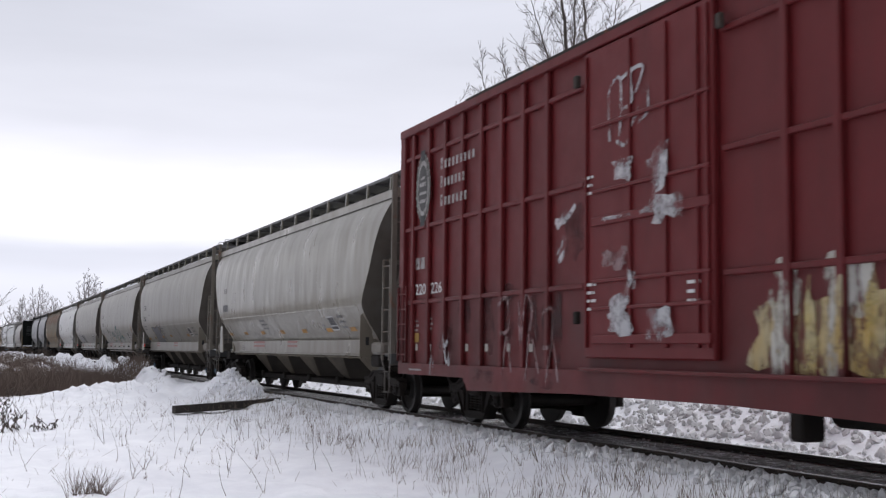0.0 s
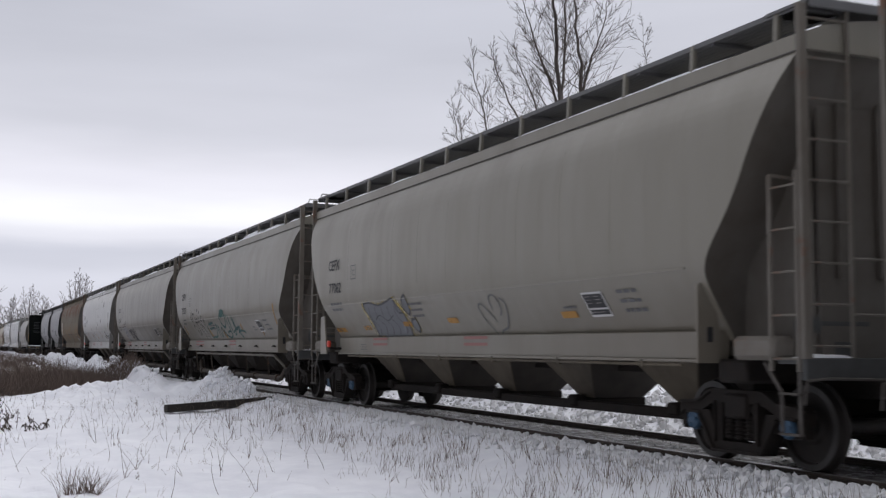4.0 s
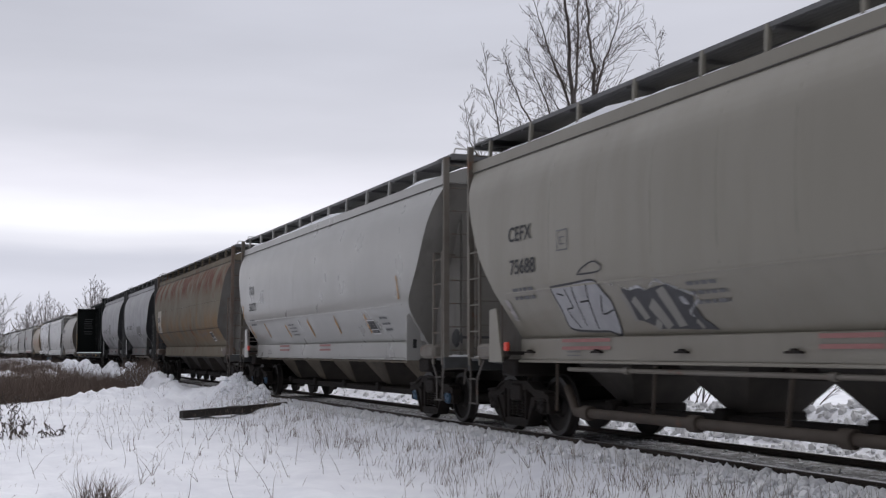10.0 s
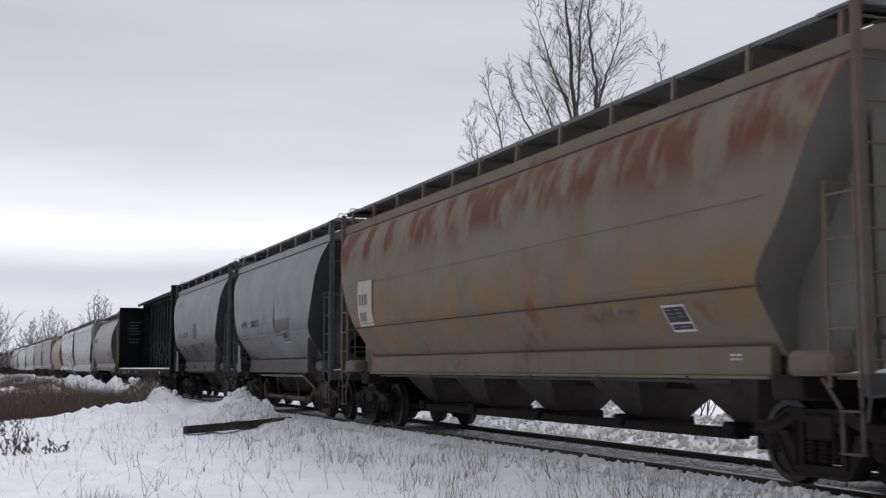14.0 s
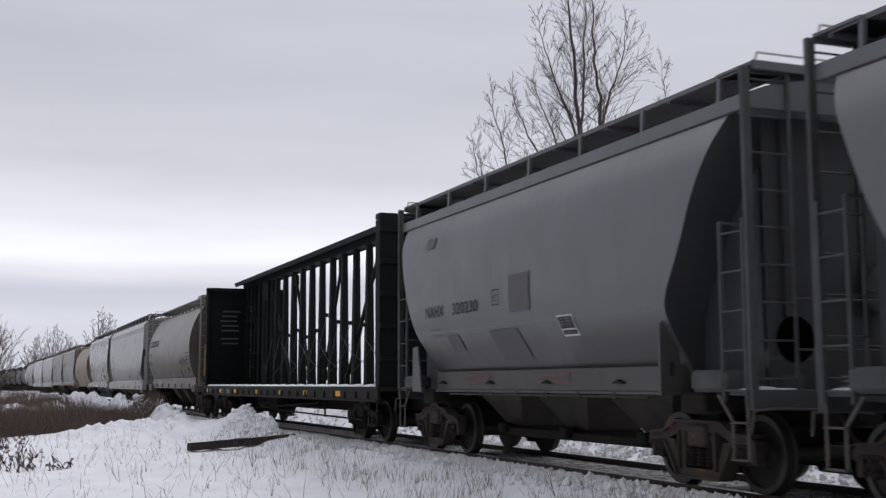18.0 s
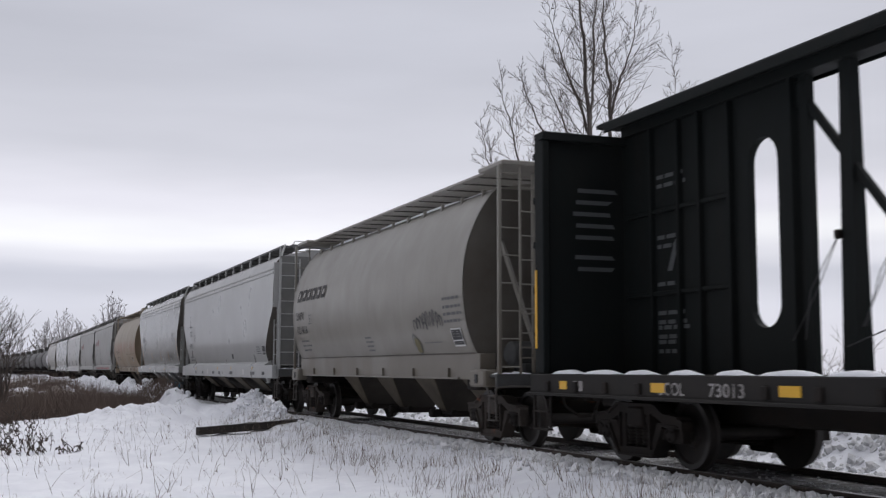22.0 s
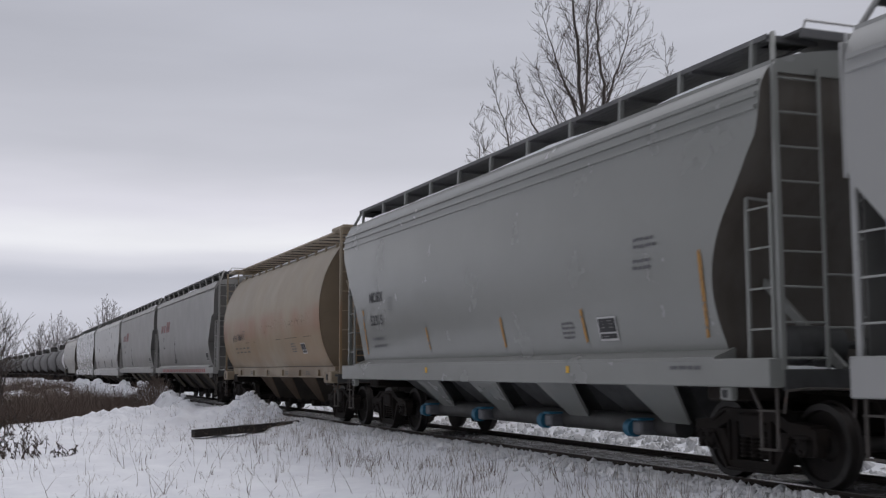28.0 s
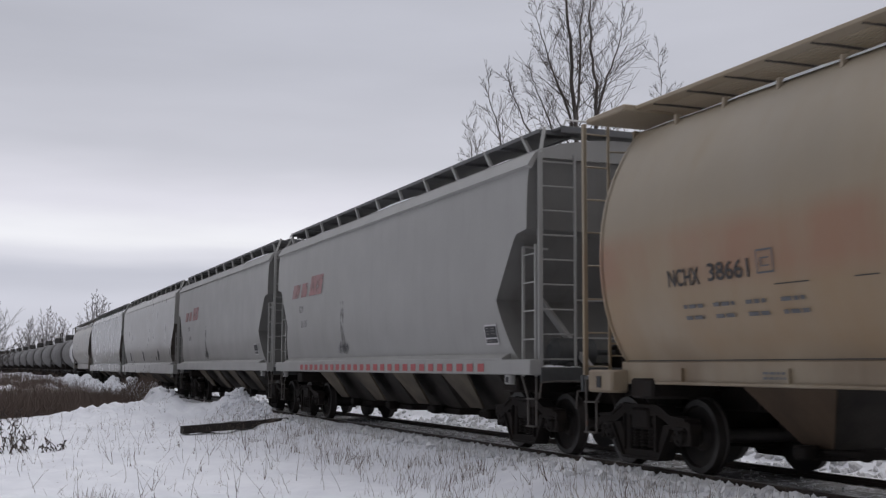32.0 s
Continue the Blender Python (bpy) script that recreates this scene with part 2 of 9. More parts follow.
# ---- building ----
class Geo:
    """Vertices and faces of one mesh in the making."""

    def __init__(self):
        self.v, self.f = [], []

    def add(self, verts, faces):
        k = len(self.v)
        self.v += [tuple(p) for p in verts]
        self.f += [tuple(k + i for i in q) for q in faces]
        return self

    def box(self, x0, x1, y0, y1, z0, z1, b=0.0, m=None):
        cx, cy, cz = (x0 + x1) / 2, (y0 + y1) / 2, (z0 + z1) / 2
        hx, hy, hz = abs(x1 - x0) / 2, abs(y1 - y0) / 2, abs(z1 - z0) / 2
        b = min(b, hx * 0.45, hy * 0.45, hz * 0.45)
        S = (-1, 1)
        if b <= 0:
            vs = [(a * hx, c * hy, d * hz) for a in S for c in S for d in S]
            fs = [(0, 1, 3, 2), (4, 6, 7, 5), (0, 4, 5, 1), (2, 3, 7, 6), (0, 2, 6, 4), (1, 5, 7, 3)]
        else:
            vs, at = [], {}
            for a in S:
                for c in S:
                    for d in S:
                        for k in range(3):
                            at[a, c, d, k] = len(vs)
                            vs.append((a * (hx - b * (k != 0)), c * (hy - b * (k != 1)), d * (hz - b * (k != 2))))
            fs = []
            for a in S:
                fs.append([at[a, c, d, 0] for c, d in ((-1, -1), (1, -1), (1, 1), (-1, 1))][::a])
                fs.append([at[c, a, d, 1] for c, d in ((-1, -1), (-1, 1), (1, 1), (1, -1))][::a])
                fs.append([at[c, d, a, 2] for c, d in ((-1, -1), (1, -1), (1, 1), (-1, 1))][::a])
                for c in S:
                    fs.append([at[a, c, -1, 0], at[a, c, -1, 1], at[a, c, 1, 1], at[a, c, 1, 0]][::a * c])
                    fs.append([at[a, -1, c, 0], at[a, 1, c, 0], at[a, 1, c, 2], at[a, -1, c, 2]][::a * c])
                    fs.append([at[-1, a, c, 1], at[-1, a, c, 2], at[1, a, c, 2], at[1, a, c, 1]][::a * c])
                    for d in S:
                        fs.append([at[a, c, d, 0], at[a, c, d, 1], at[a, c, d, 2]][::a * c * d])
        vs = [Vector((cx + p[0], cy + p[1], cz + p[2])) for p in vs]
        if m is not None:
            vs = [m @ p for p in vs]
        return self.add(vs, fs)

    def beam(self, p, q, w, h, b=0.0):
        """A bar from p to q, w wide and h high."""
        p, q = Vector(p), Vector(q)
        d = q - p
        side = d.cross(Vector((0, 0, 1)))
        if side.length < 1e-6:
            side = Vector((1, 0, 0))
        side.normalize()
        up = side.cross(d).normalized()
        m = Matrix((( *side, 0), (*d.normalized(), 0), (*up, 0), (0, 0, 0, 1))).transposed()
        m.translation = (p + q) / 2
        return self.box(-w / 2, w / 2, -d.length / 2, d.length / 2, -h / 2, h / 2, b, m)

    def tube(self, p, q, r, n=8, r2=None, cap=True):
        p, q = Vector(p), Vector(q)
        r2 = r if r2 is None else r2
        d = (q - p).normalized()
        a = d.orthogonal().normalized()
        c = d.cross(a)
        ring = [(math.cos(2 * math.pi * i / n), math.sin(2 * math.pi * i / n)) for i in range(n)]
        vs = [p + (a * x + c * y) * r for x, y in ring] + [q + (a * x + c * y) * r2 for x, y in ring]
        fs = [(i, (i + 1) % n, n + (i + 1) % n, n + i) for i in range(n)]
        if cap:
            fs += [tuple(range(n))[::-1], tuple(range(n, 2 * n))]
        return self.add(vs, fs)

    def pipe(self, pts, r, n=8):
        for a, c in zip(pts, pts[1:]):
            self.tube(a, c, r, n)
        return self

    def rings(self, rows, closed=True, caps=True):
        """Skin over rows of equally many points."""
        k, n = len(rows), len(rows[0])
        vs = [p for r in rows for p in r]
        fs = []
        for i in range(k - 1):
            for j in range(n if closed else n - 1):
                a, c = i * n + j, i * n + (j + 1) % n
                fs.append((a, c, c + n, a + n))
        if caps:
            fs += [tuple(range(n))[::-1], tuple(range((k - 1) * n, k * n))]
        return self.add(vs, fs)

    def prism(self, poly, x0, x1):
        """A polygon in the y-z plane, drawn out from x0 to x1."""
        return self.rings([[(x0, y, z) for y, z in poly], [(x1, y, z) for y, z in poly]])

    def along(self, poly, y0, y1):
        """A polygon in the x-z plane, drawn out from y0 to y1."""
        return self.rings([[(x, y0, z) for x, z in poly], [(x, y1, z) for x, z in poly]])

    def turned(self, prof, x, y, z, n=24):
        """A profile of (offset along x, radius) turned round the x axis at x, y, z."""
        rows = [[(x + o, y + r * math.cos(2 * math.pi * i / n), z + r * math.sin(2 * math.pi * i / n)) for i in range(n)] for o, r in prof]
        return self.rings(rows)


def mesh_of(name, g, mats, smooth=True, angle=38):
    me = bpy.data.meshes.new(name)
    me.from_pydata(g.v, [], g.f)
    for m in mats if isinstance(mats, (list, tuple)) else [mats]:
        me.materials.append(m)
    if smooth:
        me.polygons.foreach_set("use_smooth", [True] * len(me.polygons))
        me.set_sharp_from_angle(angle=radians(angle))
    me.update()
    return me


def part(name, g, mat, parent, label="", smooth=True, angle=38):
    """One mesh object under a thing or under a part."""
    ob = new(name, mesh_of(name, g, mat, smooth, angle) if isinstance(g, Geo) else g)
    ob.parent = parent
    return tagged(ob, label)


def thing(name, label, category, group="", at=None):
    ob = new(name)
    ob.empty_display_size = 0.3
    if at is not None:
        ob.matrix_world = at
    return tagged(ob, label, category, group)

# ---- ground, track, plants ----
def bump_at(x, y, cx, cy, rx, ry, h):
    d = ((x - cx) / rx) ** 2 + ((y - cy) / ry) ** 2
    return h * max(0.0, 1 - d) ** 1.5


PILES = [(6.85, 32.6, 0.85, 2.0, 0.40), (5.3, 34.8, 3.4, 3.4, 0.34), (6.95, 30.6, 0.55, 1.1, 0.22), (3.4, 36.0, 3.0, 2.6, 0.22),
         (4.6, 31.5, 5.5, 7.5, 0.13), (3.0, 64, 1.6, 3.5, 0.6), (1.4, 71, 1.6, 4, 0.6), (3.9, 80, 1.5, 5, 0.6), (3.0, 95, 2.0, 7, 0.7)]


def ground_z(x, y):
    off = x - TRACK_X - bend(y)
    d = abs(off)
    if d < 1.35:
        z = -0.090 + (0.010 * noise.noise(Vector((x * 3.0, y * 2.5, 11))) if y < 70 else 0.0)
    elif d < 3.0:
        t = (d - 1.35) / 1.65
        z = -0.090 - 0.315 * t * t * (3 - 2 * t)
    else:
        z = -0.405
    if d > 1.5:
        w = min(1.0, (d - 1.5) / 1.0)
        z += w * (0.06 * noise.noise(Vector((x * 0.55, y * 0.4, 0))) + 0.05 * noise.noise(Vector((x * 2.1, y * 1.7, 4))) + 0.034 * noise.noise(Vector((x * 5.0, y * 4.0, 9))) + 0.014 * noise.noise(Vector((x * 12.0, y * 9.0, 2))))
        if off > 0 and d < 8.5:
            # a bank of spilled stones on the far side
            z += 0.80 * math.exp(-((d - 4.2) / 1.15) ** 2) * (0.85 + 0.4 * noise.noise(Vector((x * 0.4, y * 0.5, 6))))
        if 36 < y < 200 and -3.6 < off < -1.3:
            # the ridge that the plough threw up beside the track
            k = math.exp(-((off + 2.35) / 0.52) ** 2) * min(1.0, max(0.0, y - 36) / 11)
            z += 0.74 * k * max(0.15, 0.85 + 0.7 * noise.noise(Vector((y * 0.16, 3.3, 0))) + 0.45 * noise.noise(Vector((x * 2.2, y * 1.1, 6))) + 0.25 * abs(noise.noise(Vector((x * 7.0, y * 5.0, 5)))))
        far = math.hypot(x, y)
        if far > 60:
            z += w * min(1.0, (far - 60) / 150) * 0.5 * noise.noise(Vector((x * 0.02, y * 0.02, 2)))
        for cx, cy, rx, ry, h in PILES:
            b = bump_at(x, y, cx, cy, rx, ry, h)
            if b > 0:
                z += b * (0.85 + 0.5 * noise.noise(Vector((x * 3.0, y * 2.6, 1))) + 0.3 * abs(noise.noise(Vector((x * 8.0, y * 7.0, 5)))))
    return z


def graded(lo, hi, a, c, step, grow=1.22):
    """Coordinates from lo to hi, step apart between a and c and wider outside."""
    out = [a + step * i for i in range(int(round((c - a) / step)) + 1)]
    s, p = step, out[-1]
    while p < hi:
        s *= grow
        p = min(hi, p + s)
        out.append(p)
    s, p = step, out[0]
    while p > lo:
        s *= grow
        p = max(lo, p - s)
        out.insert(0, p)
    return out


def make_ground():
    xs = graded(-2500, 2500, -4.0, 13.0, 0.10, 1.22)
    ys = graded(-1500, 3000, 7.0, 62.0, 0.13, 1.10)
    g = Geo()
    g.rings([[(x, y, ground_z(x, y)) for x in xs] for y in ys], closed=False, caps=False)
    ob = new("ground", mesh_of("ground", g, SNOW_FIELD, True, 180))
    tagged(ob, "snow-covered ground with bare trackside stones", "ground", kind="structure")


def snow_field_mat():
    """Snow, with stones and dead turf showing through along the track."""
    m = material("snow_field", (0.80, 0.81, 0.845), 0.8, 0, (0.63, 0.64, 0.69), 2.4, 0.85, 1.0, 9.0, dents=0.3)
    nt = m.node_tree
    n, link = nt.nodes.new, nt.links.new
    bsdf = nt.nodes["Principled BSDF"]
    old = bsdf.inputs["Base Color"].links[0].from_socket
    coord = n("ShaderNodeTexCoord")
    sep = n("ShaderNodeSeparateXYZ")
    link(coord.outputs["Object"], sep.inputs[0])

    def math_node(op, a, v=0.0, second=None):
        q = n("ShaderNodeMath")
        q.operation = op
        link(a, q.inputs[0])
        if second is not None:
            link(second, q.inputs[1])
        else:
            q.inputs[1].default_value = v
        return q.outputs[0]

    off = math_node("ABSOLUTE", math_node("SUBTRACT", sep.outputs["X"], TRACK_X))
    tex = n("ShaderNodeTexNoise")
    tex.inputs["Scale"].default_value, tex.inputs["Detail"].default_value, tex.inputs["Roughness"].default_value = 7.0, 8.0, 0.7
    link(coord.outputs["Object"], tex.inputs["Vector"])
    # bare share: high between the rails, some along the shoulders, little in the field
    ramp = n("ShaderNodeMapRange")
    for k, v in (("From Min", 0.85), ("From Max", 1.5), ("To Min", 0.60), ("To Max", 0.29)):
        ramp.inputs[k].default_value = v
    link(off, ramp.inputs["Value"])
    # rubble bank beyond the track
    rise, fall = n("ShaderNodeMapRange"), n("ShaderNodeMapRange")
    for node, a, c in ((rise, 1.7, 2.3), (fall, 6.0, 8.0)):
        node.inputs["From Min"].default_value, node.inputs["From Max"].default_value = TRACK_X + a, TRACK_X + c
        link(sep.outputs["X"], node.inputs["Value"])
    rise.inputs["To Max"].default_value, fall.inputs["To Max"].default_value = 0.13, 0.13
    rubble = math_node("SUBTRACT", rise.outputs[0], 0, fall.outputs[0])
    bare = math_node("SUBTRACT", math_node("ADD", ramp.outputs[0], 0, rubble), 0, tex.outputs["Fac"])
    step = n("ShaderNodeMapRange")
    for k, v in (("From Min", 0.0), ("From Max", 0.10), ("To Min", 0.0), ("To Max", 1.0)):
        step.inputs[k].default_value = v
    link(bare, step.inputs["Value"])
    mix = n("ShaderNodeMix")
    mix.data_type = "RGBA"
    link(step.outputs[0], mix.inputs["Factor"])
    link(old, mix.inputs["A"])
    stone = n("ShaderNodeTexNoise")
    stone.inputs["Scale"].default_value = 25
    link(coord.outputs["Object"], stone.inputs["Vector"])
    sr = n("ShaderNodeValToRGB")
    sr.color_ramp.elements[0].color, sr.color_ramp.elements[1].color = (0.10, 0.095, 0.092, 1), (0.36, 0.35, 0.345, 1)
    link(stone.outputs["Fac"], sr.inputs[0])
    link(sr.outputs[0], mix.inputs["B"])
    # dead stems and litter on the ground of the thicket
    lean = math_node("MULTIPLY", sep.outputs["X"], -1.45)
    deep = math_node("SUBTRACT", math_node("ADD", sep.outputs["Y"], 0, lean), 36.2)
    aside_ = math_node("MULTIPLY", math_node("SUBTRACT", math_node("MULTIPLY", sep.outputs["X"], -1.0), -5.75), 3.0)
    inside = math_node("MINIMUM", deep, 0, aside_)
    blot = n("ShaderNodeTexNoise")
    blot.inputs["Scale"].default_value, blot.inputs["Detail"].default_value, blot.inputs["Roughness"].default_value = 0.55, 7.0, 0.68
    link(coord.outputs["Object"], blot.inputs["Vector"])
    share = n("ShaderNodeMapRange")
    for k, v in (("From Min", -0.5), ("From Max", 4.5), ("To Min", 0.20), ("To Max", 0.52)):
        share.inputs[k].default_value = v
    link(inside, share.inputs["Value"])
    litter = n("ShaderNodeMapRange")
    for k, v in (("From Min", -0.02), ("From Max", 0.05), ("To Min", 0.0), ("To Max", 1.0)):
        litter.inputs[k].default_value = v
    link(math_node("SUBTRACT", share.outputs[0], 0, blot.outputs["Fac"]), litter.inputs["Value"])
    mix2 = n("ShaderNodeMix")
    mix2.data_type = "RGBA"
    link(litter.outputs[0], mix2.inputs["Factor"])
    link(mix.outputs["Result"], mix2.inputs["A"])
    br = n("ShaderNodeValToRGB")
    br.color_ramp.elements[0].color, br.color_ramp.elements[1].color = (0.055, 0.042, 0.036, 1), (0.20, 0.165, 0.14, 1)
    link(stone.outputs["Fac"], br.inputs[0])
    link(br.outputs[0], mix2.inputs["B"])
    link(mix2.outputs["Result"], bsdf.inputs["Base Color"])
    return m


SNOW_FIELD = snow_field_mat()
RAIL = material("rail_steel", (0.045, 0.035, 0.03), 0.6, 0.4, (0.08, 0.055, 0.04), 7, 0.8, 0.2, 30)
RAIL_HEAD = plain("worn_rail_head", (0.30, 0.29, 0.28), 0.3, 0.9)
WOOD_DARK = material("tarred_timber", (0.026, 0.023, 0.021), 0.85, 0, (0.045, 0.04, 0.035), 5, 0.8, 0.5, 18, stretch=(6, 1, 6), spec=0.25)
TIE_WOOD = material("snow_dusted_tie", (0.42, 0.42, 0.435), 0.85, 0, (0.08, 0.072, 0.066), 3.5, 1.0, 0.4, 18)
STONE = material("snowy_stone", (0.86, 0.865, 0.885), 0.8, 0, (0.68, 0.675, 0.68), 2.6, 0.8, 0.4, 18)
BARK = material("grey_brown_bark", (0.085, 0.070, 0.062), 0.9, 0, (0.13, 0.115, 0.105), 6, 0.8, 0.4, 20, stretch=(3, 3, 0.6))
TWIG = material("dark_twig", (0.055, 0.043, 0.038), 0.9, 0, (0.11, 0.09, 0.075), 6, 0.8)
STRAW = material("dead_grass", (0.30, 0.25, 0.195), 0.9, 0, (0.17, 0.14, 0.11), 3, 0.9)
BROWN_WEED = material("brown_weed_stems", (0.105, 0.076, 0.062), 0.9, 0, (0.20, 0.155, 0.13), 2, 0.9)
DARK_LEAF = material("withered_dark_leaves", (0.035, 0.027, 0.022), 0.9, 0, (0.07, 0.052, 0.04), 5, 0.8)
make_ground()


def make_track():
    track = tagged(new("railway_track"), "single railway track on timber ties, dusted with snow", "railway track", kind="structure")
    for sx in (-1, 1):
        x = TRACK_X + sx * 0.7535
        prof = [(-0.07, -0.172), (-0.07, -0.155), (-0.012, -0.14), (-0.012, -0.045), (-0.035, -0.035), (-0.035, -0.006), (0.035, -0.006), (0.035, -0.035), (0.012, -0.045),
                (0.012, -0.14), (0.07, -0.155), (0.07, -0.172)]
        ys = [-80, 95] + [95 + 15 * i for i in range(1, 40)]
        g = Geo().rings([[(x + a + bend(y), y, z) for a, z in prof] for y in ys])
        rail = part("rail", g, RAIL, track, "dark steel rail", smooth=False)
        g = Geo().rings([[(x + a + bend(y), y, z) for a, z in ((-0.033, -0.006), (-0.033, 0.0), (0.033, 0.0), (0.033, -0.006))] for y in ys])
        part("rail_head", g, RAIL_HEAD, rail, "worn shiny running surface")
    rnd = random.Random(2)
    tie = mesh_of("tie", Geo().box(-1.28, 1.28, -0.115, 0.115, -0.25, -0.098, 0.015), TIE_WOOD)
    for i in range(170):
        t = part("tie", tie, None, track)
        t.matrix_basis = pose(TRACK_X + rnd.uniform(-0.04, 0.04), -4 + i * 0.56 + rnd.uniform(-0.03, 0.03), rnd.uniform(-0.012, 0.004), 0, 0, rnd.uniform(-1, 1))


make_track()


def lump_templates(rnd, n=6):
    """Angular stones, each a shaken octahedron cut finer."""
    out = []
    for _ in range(n):
        base = [Vector(v).normalized() for v in ((1, 0, 0), (-1, 0, 0), (0, 1, 0), (0, -1, 0), (0, 0, 1), (0, 0, -1), (1, 1, 1), (-1, 1, 1), (1, -1, 1), (-1, -1, 1), (1, 1, -1), (-1, -1, -1))]
        bm = bmesh.new()
        for v in base:
            bm.verts.new(v * rnd.uniform(0.75, 1.15))
        r = bmesh.ops.convex_hull(bm, input=bm.verts)
        bm.verts.index_update()
        out.append(([v.co.copy() for v in bm.verts], [tuple(v.index for v in f.verts) for f in bm.faces]))
        bm.free()
    return out


def make_stones():
    rnd = random.Random(7)
    temps = lump_templates(rnd)
    g, bank, near, shared = Geo(), Geo(), 0, []
    for i in range(14000):
        y = rnd.uniform(5.0, 30.0) if i % 3 else 5.0 + 65.0 * rnd.random()
        side = rnd.random()
        if side < 0.5:
            x = TRACK_X - 0.98 - abs(rnd.gauss(0, 0.27))
        elif side < 0.93:
            x = TRACK_X + 4.2 + rnd.gauss(0, 1.1)
            if x < TRACK_X + 1.6:
                continue
        else:
            x = TRACK_X + rnd.uniform(-0.65, 0.65)
        s = rnd.uniform(0.02, 0.05) * rnd.choice((1.0, 1.0, 1.5)) * (1.0 if side < 0.5 else (1.5 if side < 0.93 else 0.4))
        vs, fs = temps[rnd.randrange(len(temps))]
        m = Matrix.Translation((x, y, ground_z(x, y) + s * (0.35 if side < 0.5 else 0.12))) @ Euler((rnd.uniform(0, 6), rnd.uniform(0, 6), rnd.uniform(0, 6))).to_matrix().to_4x4() @ Matrix.Diagonal((s * 1.25, s, s * 0.8, 1))
        if side < 0.5 and 8.5 < y < 12.5 and near < 300:
            if not shared:
                for tv, tf in temps:
                    shared.append(mesh_of("ballast_stone", Geo().add(tv, tf), STONE, False))
            piece = part("ballast_stone", shared[rnd.randrange(len(shared))], None, bpy.data.objects["railway_track"])
            piece.matrix_basis = m
            near += 1
            continue
        (bank if 0.5 <= side < 0.93 else g).add([m @ v for v in vs], fs)
    ob = new("stone_bank", mesh_of("stone_bank", bank, material("grey_bank_stone", (0.68, 0.685, 0.70), 0.85, 0, (0.36, 0.355, 0.355), 1.6, 0.7, 0.4, 18), False))
    tagged(ob, "bank of spilled grey stones half buried in snow", "stones", kind="stuff")
    ob = new("trackside_stones", mesh_of("trackside_stones", g, STONE, False))
    tagged(ob, "broken ballast stones crusted with snow beside the rails", "stones", kind="stuff")
    # crumbled snow on the heap
    g = Geo()
    for i in range(560):
        if i % 5:
            cx, cy, rx, ry, h = PILES[rnd.choice((0, 0, 0, 2, 2))]
            x, y = cx + rnd.gauss(0.1, rx * 0.36), cy + rnd.gauss(-0.2, ry * 0.36)
        else:
            x, y = TRACK_X - 2.3 + rnd.gauss(0, 0.3), 42 + 40 * rnd.random() ** 1.4
        if x > TRACK_X - 1.3:
            continue
        s = rnd.uniform(0.02, 0.05) * rnd.choice((1.0, 1.0, 2.2)) * (1.0 if i % 5 else 1.8)
        vs, fs = temps[rnd.randrange(len(temps))]
        m = Matrix.Translation((x, y, ground_z(x, y) + s * 0.3)) @ Euler((rnd.uniform(0, 6), rnd.uniform(0, 6), rnd.uniform(0, 6))).to_matrix().to_4x4() @ Matrix.Diagonal((s, s, s * 0.8, 1))
        g.add([m @ v for v in vs], fs)
    ob = new("snow_lumps", mesh_of("snow_lumps", g, SNOW, False))
    tagged(ob, "ploughed lumps of snow heaped beside the track", "snow", kind="stuff")


make_stones()


def make_timber():
    a, c = Vector((4.42, 27.4, -0.245)), Vector((7.3, 28.1, -0.10))
    g = Geo()
    d = (c - a).normalized()
    side = Vector((d.y, -d.x, 0))
    rows = []
    rnd = random.Random(5)
    for i in range(15):
        p = a.lerp(c, i / 14)
        k = rnd.uniform(-0.012, 0.012)
        w, h = 0.10, 0.09
        rows.append([p + side * (w + k) + Vector((0, 0, -h)), p + side * (w + k) + Vector((0, 0, h + k)), p - side * (w - k) + Vector((0, 0, h - k)), p - side * (w - k) + Vector((0, 0, -h))])
    g.rings(rows)
    ob = new("timber_beam", mesh_of("timber_beam", g, WOOD_DARK, True, 40))
    tagged(ob, "long black tarred timber lying in the snow", "timber")


make_timber()


def stalk(g, x, y, h, rnd, r=0.004, lean=0.35, seg=3, z=None, up=1.0):
    """One thin dry stem, bent over."""
    z = ground_z(x, y) - 0.02 if z is None else z
    p = Vector((x, y, z))
    d = Vector((rnd.gauss(0, lean), rnd.gauss(0, lean), up)).normalized()
    rows = []
    for i in range(seg + 1):
        t = i / seg
        rr = r * (1 - 0.75 * t)
        rows.append([(p.x - rr, p.y, p.z), (p.x + rr * 0.5, p.y - rr, p.z), (p.x + rr * 0.5, p.y + rr, p.z)])
        p = p + d * (h / seg)
        d = (d + Vector((rnd.gauss(0, 0.16), rnd.gauss(0, 0.16), -0.06))).normalized()
    g.rings(rows, caps=False)
    return p


